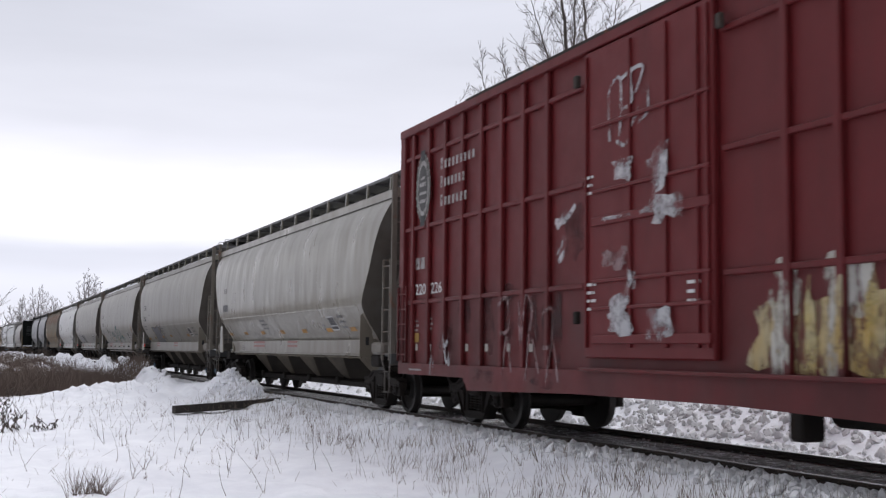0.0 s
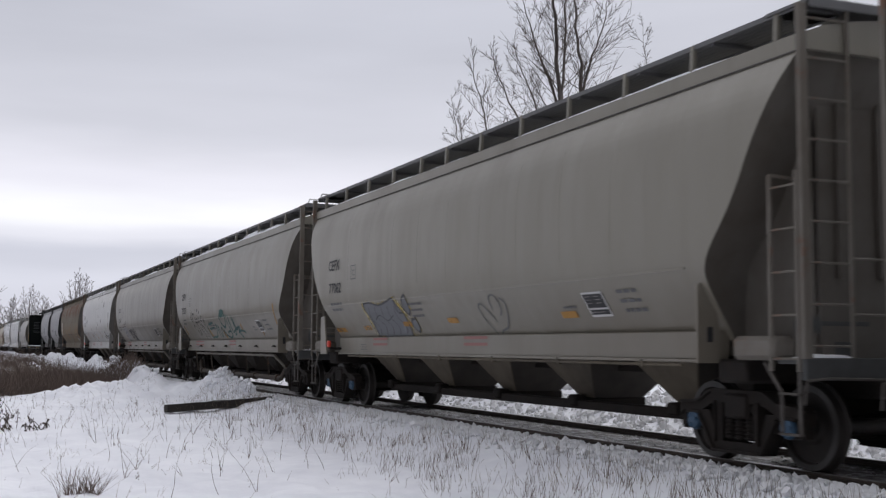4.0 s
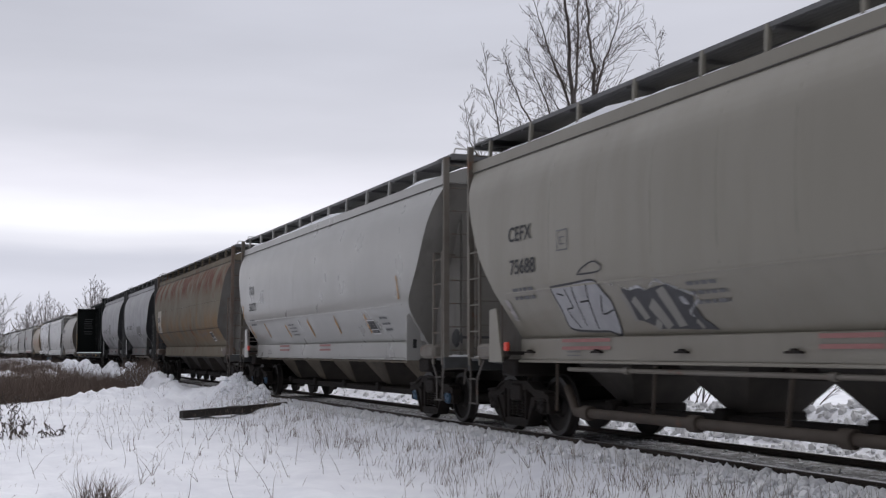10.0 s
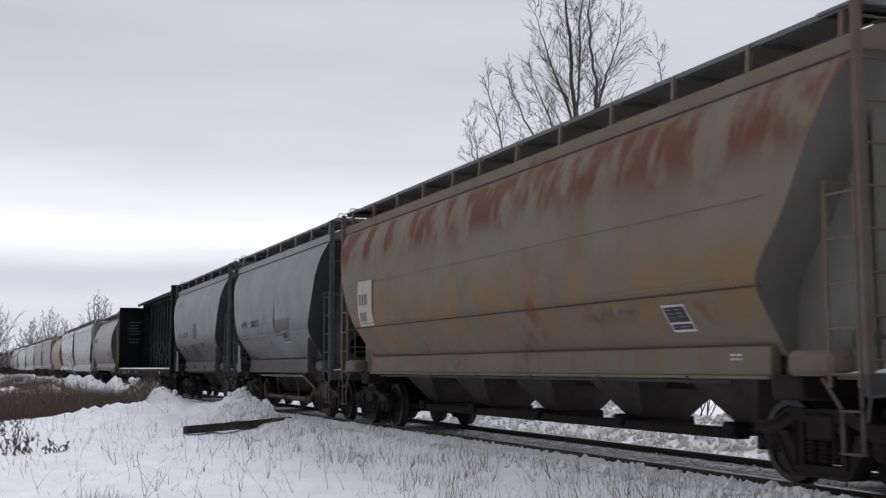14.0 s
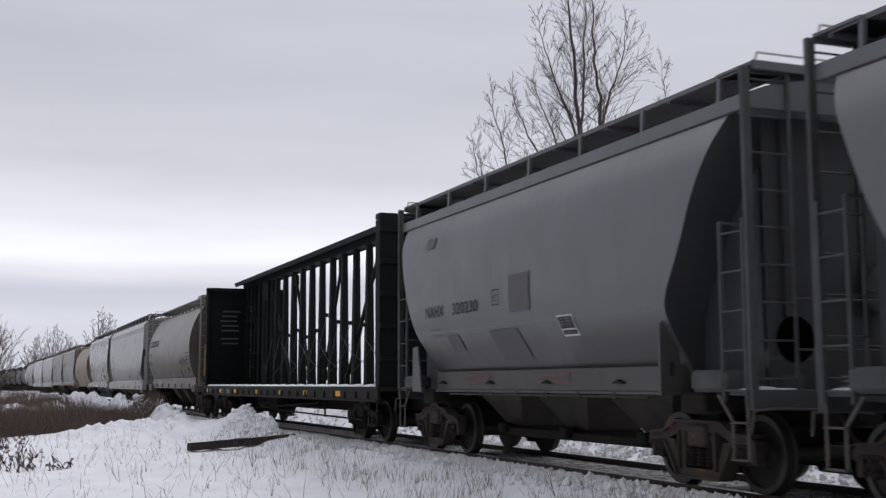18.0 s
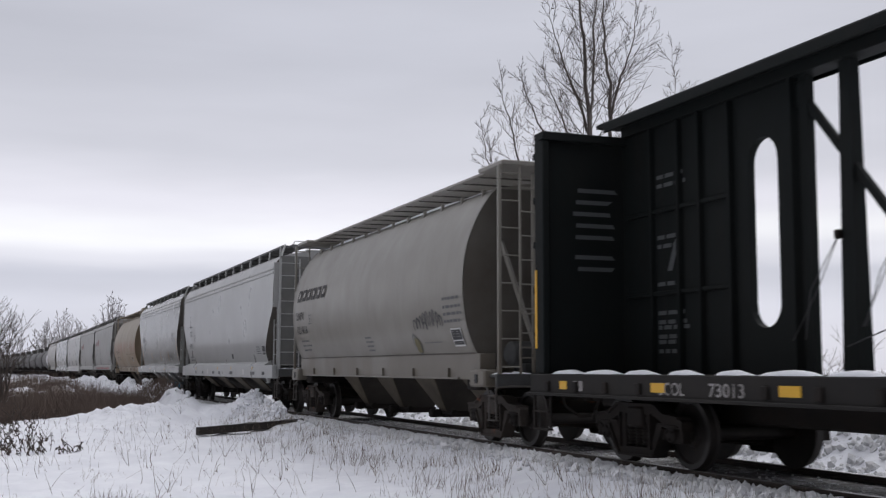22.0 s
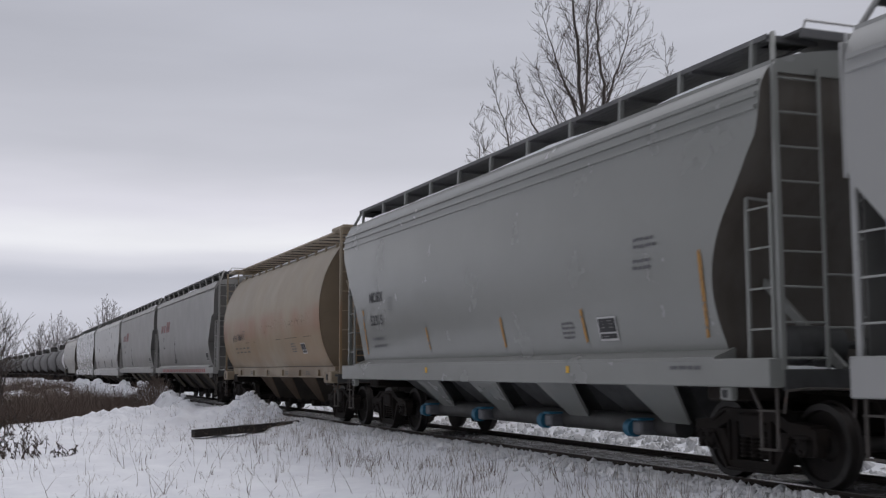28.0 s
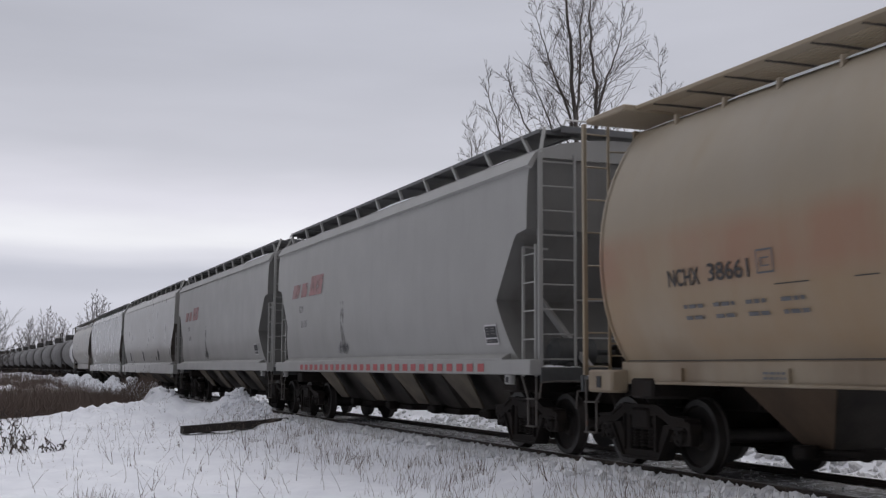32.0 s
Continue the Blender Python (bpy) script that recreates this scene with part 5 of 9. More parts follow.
def bars(car, skin, y_left, z, rows, width, height, mat, gap=0.5, name="lettering_bar", seed=1, proud=0.012):
    """Small unreadable print as plain bars."""
    rnd = random.Random(seed)
    y_left += skin.off(z)
    for i in range(rows):
        zz = z - i * height * (1 + gap)
        w = width * rnd.uniform(0.75, 1.0)
        h = height * (0.8 if height < 0.12 else 1.0)
        x, x2 = skin.x(zz) - proud, skin.x(zz + h) - proud
        a = 0.0
        while a < w:
            # word by word, or figure by figure where the print is large
            n = min(w - a, h * (rnd.uniform(1.6, 4.2) if height < 0.12 else 0.55))
            g = Geo().add([(x, y_left - a, zz), (x, y_left - a - n, zz), (x2, y_left - a - n, zz + h), (x2, y_left - a, zz + h)], [(0, 1, 2, 3)])
            part(name, g, mat, car, "", smooth=False)
            a += n + h * (0.8 if height < 0.12 else 0.22)


def patch(car, skin, y_left, z, width, height, mat, name="panel", label="", proud=0.014, steps=4, slant=0.0):
    """A painted or stuck-on field that follows the side's curve."""
    g = Geo()
    rows = []
    y_left += skin.off(z + height / 2)
    for i in range(steps + 1):
        zz = z + height * i / steps
        yy = y_left + slant * i / steps
        rows.append([(skin.x(zz) - proud, yy, zz), (skin.x(zz) - proud, yy - width, zz)])
    g.rings(rows, closed=False, caps=False)
    return part(name, g, mat, car, label, smooth=False)


def data_plate(car, skin, y_left, z, width=0.46, height=0.40):
    """A white-framed black panel with small print."""
    mid = skin.off(z + height / 2)
    flat = Skin(skin.table)
    y_left += mid
    patch(car, flat, y_left, z, width, height, WHITE_INK, "data_panel", "white-framed black data panel", 0.014)
    patch(car, flat, y_left - width * 0.05, z + height * 0.36, width * 0.90, height * 0.56, BLACK, "lettering_bar", "", 0.018)
    patch(car, flat, y_left - width * 0.06, z + height * 0.09, width * 0.88, height * 0.20, BLACK, "lettering_bar", "", 0.018, 1)
    for k in (0.12, 0.56):
        bars(car, flat, y_left - width * k, z + height * 0.80, 3, width * 0.26, height * 0.045, DIM_WHITE, 2.0, "lettering_bar", 5, 0.022)
    bars(car, flat, y_left - width * 0.12, z + height * 0.17, 1, width * 0.7, height * 0.04, DIM_WHITE, 2.0, "lettering_bar", 6, 0.022)


def ribbon(car, skin, pts, w, mat, name="graffiti_stroke", label="", proud=0.012):
    """A sprayed stroke along points (to the right of the car's middle, height)."""
    g = Geo()
    P = [Vector(p) for p in pts]
    # rounder line through the points
    fine = []
    for i in range(len(P) - 1):
        p0, p1, p2, p3 = P[max(0, i - 1)], P[i], P[i + 1], P[min(len(P) - 1, i + 2)]
        for k in range(4):
            t = k / 4
            fine.append(0.5 * ((2 * p1) + (p2 - p0) * t + (2 * p0 - 5 * p1 + 4 * p2 - p3) * t * t + (3 * p1 - p0 - 3 * p2 + p3) * t ** 3))
    fine.append(P[-1])
    rows = []
    for i, p in enumerate(fine):
        d = fine[min(i + 1, len(fine) - 1)] - fine[max(i - 1, 0)]
        d = Vector((1, 0)) if d.length < 1e-6 else d.normalized()
        nrm = Vector((-d.y, d.x)) * w / 2 * (0.92 + 0.08 * math.sin(i * 0.7))
        rows.append([(skin.x(q.y) - proud, -q.x + skin.off(q.y), q.y) for q in (p + nrm, p - nrm)])
    g.rings(rows, closed=False, caps=False)
    return part(name, g, mat, car, label, smooth=False)


CARS = []  # (thing, middle along the train, turning wheelsets)


def start_car(name, label, category, front, rear, group="freight train"):
    mid = (front + rear) / 2
    car = thing(name, label, category, group, pose(TRACK_X, mid, 0))
    return car, mid, rear - front


def curved_hopper(front, rear, label, paint, dirt, bays=4, steel=None, blue=False, pipe=False, snow=True, sill0=1.8, ends=None, seed=1, lugs=False, end_paint=None,
                  supports=1.4, kit=None, drift=0.13, plates=True, inset=(1.46, 1.08), sill_paint=None):
    """A covered hopper with smooth curved sides."""
    car, mid, L = start_car("covered_hopper", label, "hopper car", front, rear)
    prof = smooth_table([(1.30, 1.10), (1.50, 1.22), (1.80, 1.42), (2.04, 1.56), (2.25, 1.60), (2.6, 1.61), (3.2, 1.60), (3.65, 1.54), (3.95, 1.41), (4.18, 1.27)], 2)
    ends = smooth_table(ends or [(1.30, 1.45), (1.9, 1.42), (2.15, 1.30), (2.65, 0.82), (3.25, 0.50), (3.75, 0.22), (4.16, 0.05)], 2)
    skin = Skin(prof, 1.9)
    hopper_body(car, L, prof, ends, paint, end_paint or GRIMY_SHADED_END)
    hopper_roof(car, L, 1.31, 4.23, 0.2, paint, 0.155, lip=0.045)
    # a dark strip paints the shadow line below each eave
    for s in (-1, 1):
        part("eave_shadow_line", Geo().box(min(s * 1.30, s * 1.362), max(s * 1.30, s * 1.362), -L / 2 + 0.1, L / 2 - 0.1, 4.058, 4.072), SEAM_AND_SHADOW, car, "dark strip painting the eave's shadow line")
    Ls = L - 2 * sill0 + 0.5
    for s in (-1, 1):
        g = Geo().box(s * 1.10, s * 1.24, -Ls / 2, Ls / 2, 1.09, 1.405, 0.015)
        g.box(s * 1.06, s * 1.28, -Ls / 2, Ls / 2, 1.06, 1.10, 0.01)
        part("side_sill", g, sill_paint or paint, car)
        for e in (-1, 1):
            k = Geo().along([(s * 1.24, 1.06), (s * 1.24, 1.40), (s * 1.30, 1.72), (s * 1.36, 1.90), (s * 1.46, 1.93), (s * 1.52, 1.86), (s * 1.52, 1.06)], e * (Ls / 2) - 0.02, e * (Ls / 2) + 0.02)
            if plates and e < 0:
                plate = part("corner_plate", k, paint, car, smooth=False)
                part("plate_slot", Geo().box(min(s * 1.33, s * 1.40), max(s * 1.33, s * 1.40), -Ls / 2 - 0.023, -Ls / 2 - 0.019, 1.28, 1.44), BLACK, plate)
            elif plates:
                part("corner_plate", Geo().prism([(Ls / 2 + 0.10, 1.06), (Ls / 2 + 0.56, 1.06), (Ls / 2 + 0.54, 1.84), (Ls / 2 + 0.30, 1.86)], min(s * 1.475, s * 1.505), max(s * 1.475, s * 1.505)), paint, car, "flat corner plate", smooth=False)
            k = Geo().box(min(s * 1.15, s * 1.46), max(s * 1.15, s * 1.46), min(e * (L / 2 - 1.05), e * (L / 2 - 0.40)), max(e * (L / 2 - 1.05), e * (L / 2 - 0.40)), 1.10, 1.34, 0.05)
            part("jack_pad_box", k, kit or END_FITTINGS, car)
    # weld seams between the sheets
    grimy = paint.name in ("warm_grey_paint", "dull_grey_paint", "dirty_grey_paint")
    count = 10 if grimy else 5
    for i in range(1, count):
        y = -L / 2 + 1.9 + (L - 3.8) * i / count
        g = Geo()
        rows = []
        for k in range(9):
            z = 2.12 + (3.95 - 2.12) * k / 8
            rows.append([(skin.x(z) - 0.001, y - 0.012, z), (skin.x(z) - 0.004, y, z), (skin.x(z) - 0.001, y + 0.012, z)])
        g.rings(rows, closed=False, caps=False)
        part("seam", g, SEAM_GRIME if grimy else paint, car)
    g = Geo().box(skin.x(2.06) - 0.012, skin.x(2.06), -L / 2 + 1.7, L / 2 - 1.7, 2.05, 2.075)
    part("seam", g, paint, car)
    board_L = L - 0.3
    running_board(car, board_L, 4.56, -1.24, -0.70, GRATE)
    running_board(car, board_L, 4.56, 0.70, 1.24, GRATE)
    if L > 15:
        ys = [-7.7, -6.27, -4.85, -3.43, -2.01, -0.6, 0.8, 1.95, 3.38, 4.81, 6.26, 7.7]
    else:
        k = max(2, int((L - 1.2) / supports))
        ys = [-L / 2 + 0.6 + (L - 1.2) * i / k for i in range(k + 1)]
    top_supports(car, L, ys, -1.27, 4.2, 4.55, paint)
    end_cross(car, L, 4.56, 1.3, GRATE, WHITE_INK)
    if snow:
        roof_snow(car, L - 0.6, -1.31, -0.5, 4.24, seed, drift)
    for e in (-1, 1):
        y = e * (L / 2 - 0.32)
        panel = part("end_panel", Geo().box(-0.95, 0.95, y - 0.015, y + 0.015, 1.1, 4.22, 0.008), end_paint or GRIMY_SHADED_END, car, "flat end panel")
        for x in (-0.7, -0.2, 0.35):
            part("panel_rib", Geo().box(x - 0.03, x + 0.03, y - 0.05 if e < 0 else y + 0.012, y - 0.012 if e < 0 else y + 0.05, 1.9, 4.2, 0.008), end_paint or GRIMY_SHADED_END, panel)
        part("end_gusset", Geo().prism([(y - e * 0.02, 1.1), (y - e * 1.35, 1.1), (y - e * 0.9, 2.6), (y - e * 0.05, 3.5)][::e], -0.98, -0.95), end_paint or GRIMY_SHADED_END, car, "upright gusset between end sheet and platform", smooth=False)
        if kit:
            part("access_hole", Geo().turned([(-0.004, 0.02), (-0.004, 0.25), (0.004, 0.25), (0.004, 0.02)], 0, 0, 0, 20), HOLLOW, panel, "dark round opening").matrix_basis = pose(-0.6, y + e * 0.018, 1.66, 0, 0, 90)
    end_kit(car, L, kit or END_FITTINGS, 4.5, stay=False)
    bay_inset, bays = ((L - 12.5) / 2, 5) if L > 15 else (2.1, bays)
    hopper_bays(car, L, bays, 1.1, 0.50, DIRT_SHADED, bay_inset, hw=0.78, foot=0.37 if L > 15 else 0.42, gate=STEEL_DARK, narrow=0.066 if L > 15 else 0.12, fill=0.30 if L > 15 else 0.40, sheet=dirt if dirt is not DIRT_SHADED else None, shift=0.12)
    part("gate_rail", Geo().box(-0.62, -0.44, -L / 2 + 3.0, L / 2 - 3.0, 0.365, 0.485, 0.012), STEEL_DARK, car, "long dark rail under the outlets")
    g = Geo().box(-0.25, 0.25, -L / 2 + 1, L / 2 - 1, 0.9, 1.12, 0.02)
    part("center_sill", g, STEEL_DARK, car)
    if pipe:
        g = Geo().tube((-1.06, -L / 2 + 2.9, 0.4), (-1.06, L / 2 - 2.9, 0.4), 0.065, 12)
        for e in (-1, 1):
            g.tube((-1.06, e * (L / 2 - 2.9), 0.4), (-1.0, e * (L / 2 - 2.55), 0.72), 0.06, 10)
        for i in range(bays):
            y = -L / 2 + bay_inset + (L - 2 * bay_inset) * (i + 0.5) / bays
            g.tube((-1.06, y - 0.09, 0.4), (-1.06, y + 0.09, 0.4), 0.1, 12)
            g.beam((-1.06, y + 0.9, 0.4), (-1.2, y + 0.6, 1.05), 0.04, 0.04)
        part("outlet_pipe", g, PIPE_RUST, car, "long rusty discharge pipe")
        g = Geo().tube((-1.22, -L / 2 + 3, 0.98), (-1.22, L / 2 - 3, 0.98), 0.030, 10)
        for i in range(3):
            y = -L / 2 + 4.5 + (L - 9) * i / 2
            g.tube((-1.22, y - 0.06, 0.98), (-1.22, y + 0.06, 0.98), 0.045, 10)
        g.tube((-1.22, -L / 2 + 3, 0.98), (-1.0, -L / 2 + 2.6, 0.65), 0.035, 10)
        part("air_pipe", g, END_FITTINGS, car, "grey pipe under the side sill")
    else:
        g = Geo().tube((-1.26, -L / 2 + 2.2, 1.03), (-1.26, L / 2 - 2.2, 1.03), 0.018, 6)
        for i in range(6):
            y = -L / 2 + 3.0 + (L - 6.0) * i / 5
            g.box(-1.28, -1.22, y - 0.03, y + 0.03, 1.0, 1.09)
        part("brake_rod", g, dirt, car)
    if lugs:
        k = int((L - 4) / 2.0)
        for i in range(k + 1):
            y = -L / 2 + 2.4 + (L - 4.8) * i / k
            part("rope_lug", Geo().prism([(y + 0.38, 1.195), (y + 0.38, 1.215), (y + 0.46, 1.225), (y + 0.48, 1.245), (y + 0.52, 1.245), (y + 0.54, 1.225), (y + 0.62, 1.215), (y + 0.62, 1.195)], -1.30, -1.23), STEEL_DARK, car, 'dark rope cleat')
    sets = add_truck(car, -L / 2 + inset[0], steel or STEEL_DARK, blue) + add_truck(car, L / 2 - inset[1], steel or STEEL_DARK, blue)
    CARS.append((car, mid, sets))
    return car, skin, L


def cylinder_hopper(front, rear, label, paint, dirt, steel, snow=True, seed=1, end_paint=None, skirt=1.46, fill=0.23):
    """A covered hopper with a round body and flat ends."""
    car, mid, L = start_car("cylindrical_hopper", label, "hopper car", front, rear)
    prof = smooth_table([(1.24, 1.22), (1.5, 1.40), (1.95, 1.575), (2.6, 1.64), (3.2, 1.57), (3.7, 1.37), (4.05, 1.15), (4.18, 1.02)], 2)
    ends = [(prof[0][0], 0.87), (prof[-1][0], 0.87)]
    skin = Skin(prof)
    hopper_body(car, L, prof, ends, paint, end_paint or GRIMY_SHADED_END)
    zt, hw = prof[-1][0], prof[-1][1]
    Lb = L - 2 * 0.87
    for e in (-1, 1):
        g = Geo()
        rows = [[(s_ * (h + 0.012), e * (Lb / 2 - d), z) for (z, h) in prof for s_ in (-1,)] for d in (0.0, 0.05)]
        g.rings(rows, closed=False, caps=False)
        part("end_rim", g, paint, car)
        k = Geo().beam((-0.95, e * (Lb / 2 + 0.03), 3.3), (-0.55, e * (L / 2 - 0.15), 1.2), 0.08, 0.06, 0.01)
        part("end_stay", k, paint, car)
        k = Geo().box(-0.72, 0.72, min(e * (L / 2 - 0.2), e * (L / 2 - 0.14)), max(e * (L / 2 - 0.2), e * (L / 2 - 0.14)), 1.15, 4.35, 0.02)
        part("end_panel", k, paint, car, "tall end panel")
        k = Geo()
        k.rings([[(-0.42 + 0.2 * math.cos(a) * (1 + 0.35 * math.sin(a)), e * (L / 2 - 0.13), 1.72 + 0.42 * math.sin(a)) for a in [2 * math.pi * i / 18 for i in range(18)]],
                 [(-0.42 + 0.2 * math.cos(a) * (1 + 0.35 * math.sin(a)), e * (L / 2 - 0.128), 1.72 + 0.42 * math.sin(a)) for a in [2 * math.pi * i / 18 for i in range(18)]]])
        part("access_hole", k, HOLLOW, car, "dark oval opening")
    g = Geo().along([(-hw, zt), (-hw * 0.5, zt + 0.1), (0, zt + 0.13), (hw * 0.5, zt + 0.1), (hw, zt)], -Lb / 2, Lb / 2)
    part("roof", g, paint, car)
    bar = mesh_of("walkway_bar", Geo().box(-0.019, 0.019, -L / 2 + 0.2, L / 2 - 0.2, 4.452, 4.464), paint, False)
    board = part("running_board", Geo().box(0.93, 0.96, -L / 2 + 0.2, L / 2 - 0.2, 4.42, 4.47, 0.01), paint, car, "wide open-grating roof walkway on cross ribs", smooth=False)
    for i in range(32):
        part("walkway_bar", bar, None, board).location = (-0.92 + 1.82 * i / 31, 0, 0)
    n = int(L / 0.75)
    rib_mesh = mesh_of("walkway_rib", Geo().box(-1.12, 1.12, -0.010, 0.010, 4.425, 4.448), SEAM_AND_SHADOW)
    for i in range(n):
        part("walkway_rib", rib_mesh, None, board).location = (0, -L / 2 + 0.6 + (L - 1.2) * i / (n - 1), 0)
    g = Geo().box(-1.15, -0.95, -L / 2 + 0.2, L / 2 - 0.2, 4.44, 4.49, 0.01)
    part("walkway_edge", g, paint, car)
    for i in range(int(Lb / 0.95)):
        y = -Lb / 2 + 0.4 + 0.95 * i
        part("roof_clip", Geo().box(-hw - 0.10, -hw - 0.03, y - 0.025, y + 0.025, zt - 0.10, zt + 0.03, 0.008), paint, car)
    if snow:
        roof_snow(car, Lb - 0.3, -hw - 0.06, -0.45, zt - 0.01, seed, 0.07)
    for e in (-1, 1):
        k = Geo().box(-1.32, 1.32, min(e * (L / 2 - 0.95), e * (L / 2 + 0.03)), max(e * (L / 2 - 0.95), e * (L / 2 + 0.03)), 4.42, 4.5, 0.02)
        part("end_walkway", k, paint, car)
        for i in range(8):
            z = 1.38 + 0.385 * i
            part("grab_iron", Geo().tube((-1.0, e * L / 2, z), (-0.5, e * (L / 2 - 0.12), z), 0.012, 6), paint, car)
    for s in (-1, 1):
        sx = interp(prof, skirt) + 0.006
        g = Geo().box(s * 1.10, s * sx, -L / 2 + 0.75, L / 2 - 0.75, 1.03, skirt, 0.012)
        part("side_sill", g, paint, car)
        part("skirt_seam", Geo().box(min(s * (sx - 0.1), s * (sx + 0.008)), max(s * (sx - 0.1), s * (sx + 0.008)), -L / 2 + 0.9, L / 2 - 0.9, skirt + 0.001, skirt + 0.013), SEAM_AND_SHADOW, car, "dark lap seam above the skirt")
        g = Geo().tube((s * (sx + 0.035), -L / 2 + 1.6, 1.05), (s * (sx + 0.035), L / 2 - 1.6, 1.05), 0.019, 8)
        n = 6
        for i in range(n):
            y = -L / 2 + 2.1 + (L - 4.2) * i / (n - 1)
            g.box(min(s * (sx - 0.01), s * (sx + 0.04)), max(s * (sx - 0.01), s * (sx + 0.04)), y - 0.014, y + 0.014, 1.05, 1.22)
        part("rail_pipe", g, paint, car, "thin pipe along the side sill")
        for e in (-1, 1):
            k = Geo().box(s * 1.25, s * 1.5, min(e * (L / 2 - 0.9), e * (L / 2 - 0.3)), max(e * (L / 2 - 0.9), e * (L / 2 - 0.3)), 0.92, 1.2, 0.03)
            part("jack_pad", k, paint, car)
            k = Geo().box(s * 1.5, s * 1.515, e * (L / 2 - 0.6) - 0.05, e * (L / 2 - 0.6) + 0.05, 0.98, 1.12)
            part("pad_slot", k, BLACK, car)
    end_kit(car, L, paint, 4.42, posts=1.36, wide=0.36, side_ladder=0, brake=True, slope_top=3.4, stay=False, fat=0.028, rungs=8)
    hopper_bays(car, L, 4, 1.06, 0.36, DIRT_SHADED, (L - 10.16) / 2, hw=0.76, foot=0.32, narrow=fill * 0.24, fill=fill, sheet=dirt, gate=STEEL_DARK, shift=-0.3)
    for y in (-4.11, -1.57, 0.97, 3.51):
        g = Geo().tube((-0.42, y - 0.2, 0.36), (-0.42, y - 0.78, 0.36), 0.032, 10)
        g.tube((-0.42, y - 0.74, 0.36), (-0.42, y - 0.82, 0.36), 0.065, 12)
        part("gate_shaft", g, STEEL_DARK, car, "gate shaft with a round end")
    sets = add_truck(car, -L / 2 + 0.9, steel) + add_truck(car, L / 2 - 0.9, steel)
    CARS.append((car, mid, sets))
    return car, skin, L


def flat_hopper(front, rear, label, paint, dirt, ends, prof, steel, sill, snow=True, seed=1, bays=4, gate=None, gate_label="", end_paint=None, lean=0.0, roof_z=4.3,
                ridge=(), roof_hw=1.36, board_x=-1.30, support_gap=1.35, top_band=None, panel=False, sheet=None, inset=(1.2, 1.2), sheet_shift=0.0, trough=False):
    """A covered hopper with upright sides and full-length sills."""
    car, mid, L = start_car("covered_hopper", label, "hopper car", front, rear)
    skin = Skin(prof, 1.6)
    hopper_body(car, L, prof, ends, paint, end_paint or GRIMY_SHADED_END)
    hopper_roof(car, L, roof_hw, roof_z, 0.18, paint, 0.12)
    for z in ridge:
        for s in (-1,):
            g = Geo()
            x = skin.x(z)
            g.along([(x + 0.01, z - 0.035), (x - 0.03, z - 0.02), (x - 0.03, z + 0.02), (x + 0.01, z + 0.035)], -L / 2 + 0.08, L / 2 - 0.08)
            part("side_ridge", g, paint, car, "pressed ridge below the eave")
    if top_band:
        z0, z1, w = top_band
        g = Geo().along([(skin.x(z0) + 0.02, z0), (skin.x(z0) - w, z0 + 0.04), (skin.x(z1) - w, z1), (skin.x(z1) + 0.02, z1)], -L / 2 + 0.02, L / 2 - 0.02)
        part("top_chord", g, paint, car, "deep top chord")
    z0, z1 = sill
    for s in (-1, 1):
        g = Geo().box(s * 1.38, s * 1.60, -L / 2 - 0.02, L / 2 + 0.02, z0, z1, 0.015)
        part("side_sill", g, paint, car)
        w = interp(prof, z1 + 0.12)
        g = Geo().along([(s * (w - 0.06), z1 + 0.12), (s * 1.597, z1 + 0.02), (s * 1.597, z1 - 0.01), (s * (w - 0.06), z1 - 0.01)], -L / 2 + 0.9, L / 2 - 0.9)
        part("sill_ledge", g, paint, car, "sloping ledge above the sill", smooth=False)
        for e in (-1, 1):
            k = Geo().box(s * 1.48, s * 1.58, e * (L / 2 - 0.75) - 0.1, e * (L / 2 - 0.75) + 0.1, z0 - 0.14, z0 + 0.01, 0.02)
            part("jack_pad", k, paint, car)
            k = Geo().box(s * 1.58, s * 1.588, e * (L / 2 - 0.75) - 0.04, e * (L / 2 - 0.75) + 0.04, z0 - 0.11, z0 - 0.03)
            part("pad_slot", k, BLACK, car)
    running_board(car, L - 0.5, roof_z + 0.34, board_x + 0.02, board_x + 0.62, GRATE)
    running_board(car, L - 0.5, roof_z + 0.34, -board_x - 0.62, -board_x - 0.02, GRATE)
    k = int((L - 1.0) / support_gap)
    ys = [-L / 2 + 0.5 + (L - 1.0) * i / k for i in range(k + 1)]
    top_supports(car, L, ys, board_x, roof_z, roof_z + 0.33, paint, lean)
    end_cross(car, L, roof_z + 0.34, 1.1, GRATE, WHITE_INK)
    for e in (-1, 1):
        for x in (-1.42, 1.42):
            g = Geo().tube((x, e * L / 2, roof_z - 0.1), (x * 0.86, e * (L / 2 - 0.25), roof_z + 0.36), 0.03, 8)
            part("corner_strut", g, paint, car)
    if snow:
        roof_snow(car, L - 0.4, -roof_hw, -0.5, roof_z + 0.01, seed, 0.08)
    if panel:
        for e in (-1, 1):
            for x in (-1, 1):
                k = Geo().box(min(x * 1.40, x * 0.55), max(x * 1.40, x * 0.55), min(e * (L / 2 - 0.025), e * (L / 2 + 0.012)), max(e * (L / 2 - 0.025), e * (L / 2 + 0.012)), z1, roof_z + 0.02, 0.01)
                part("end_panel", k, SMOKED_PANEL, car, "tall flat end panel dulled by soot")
                k = Geo().box(min(x * 1.41, x * 1.585), max(x * 1.41, x * 1.585), min(e * (L / 2 - 0.025), e * (L / 2 + 0.012)), max(e * (L / 2 - 0.025), e * (L / 2 + 0.012)), 2.9, roof_z - 0.16, 0.01)
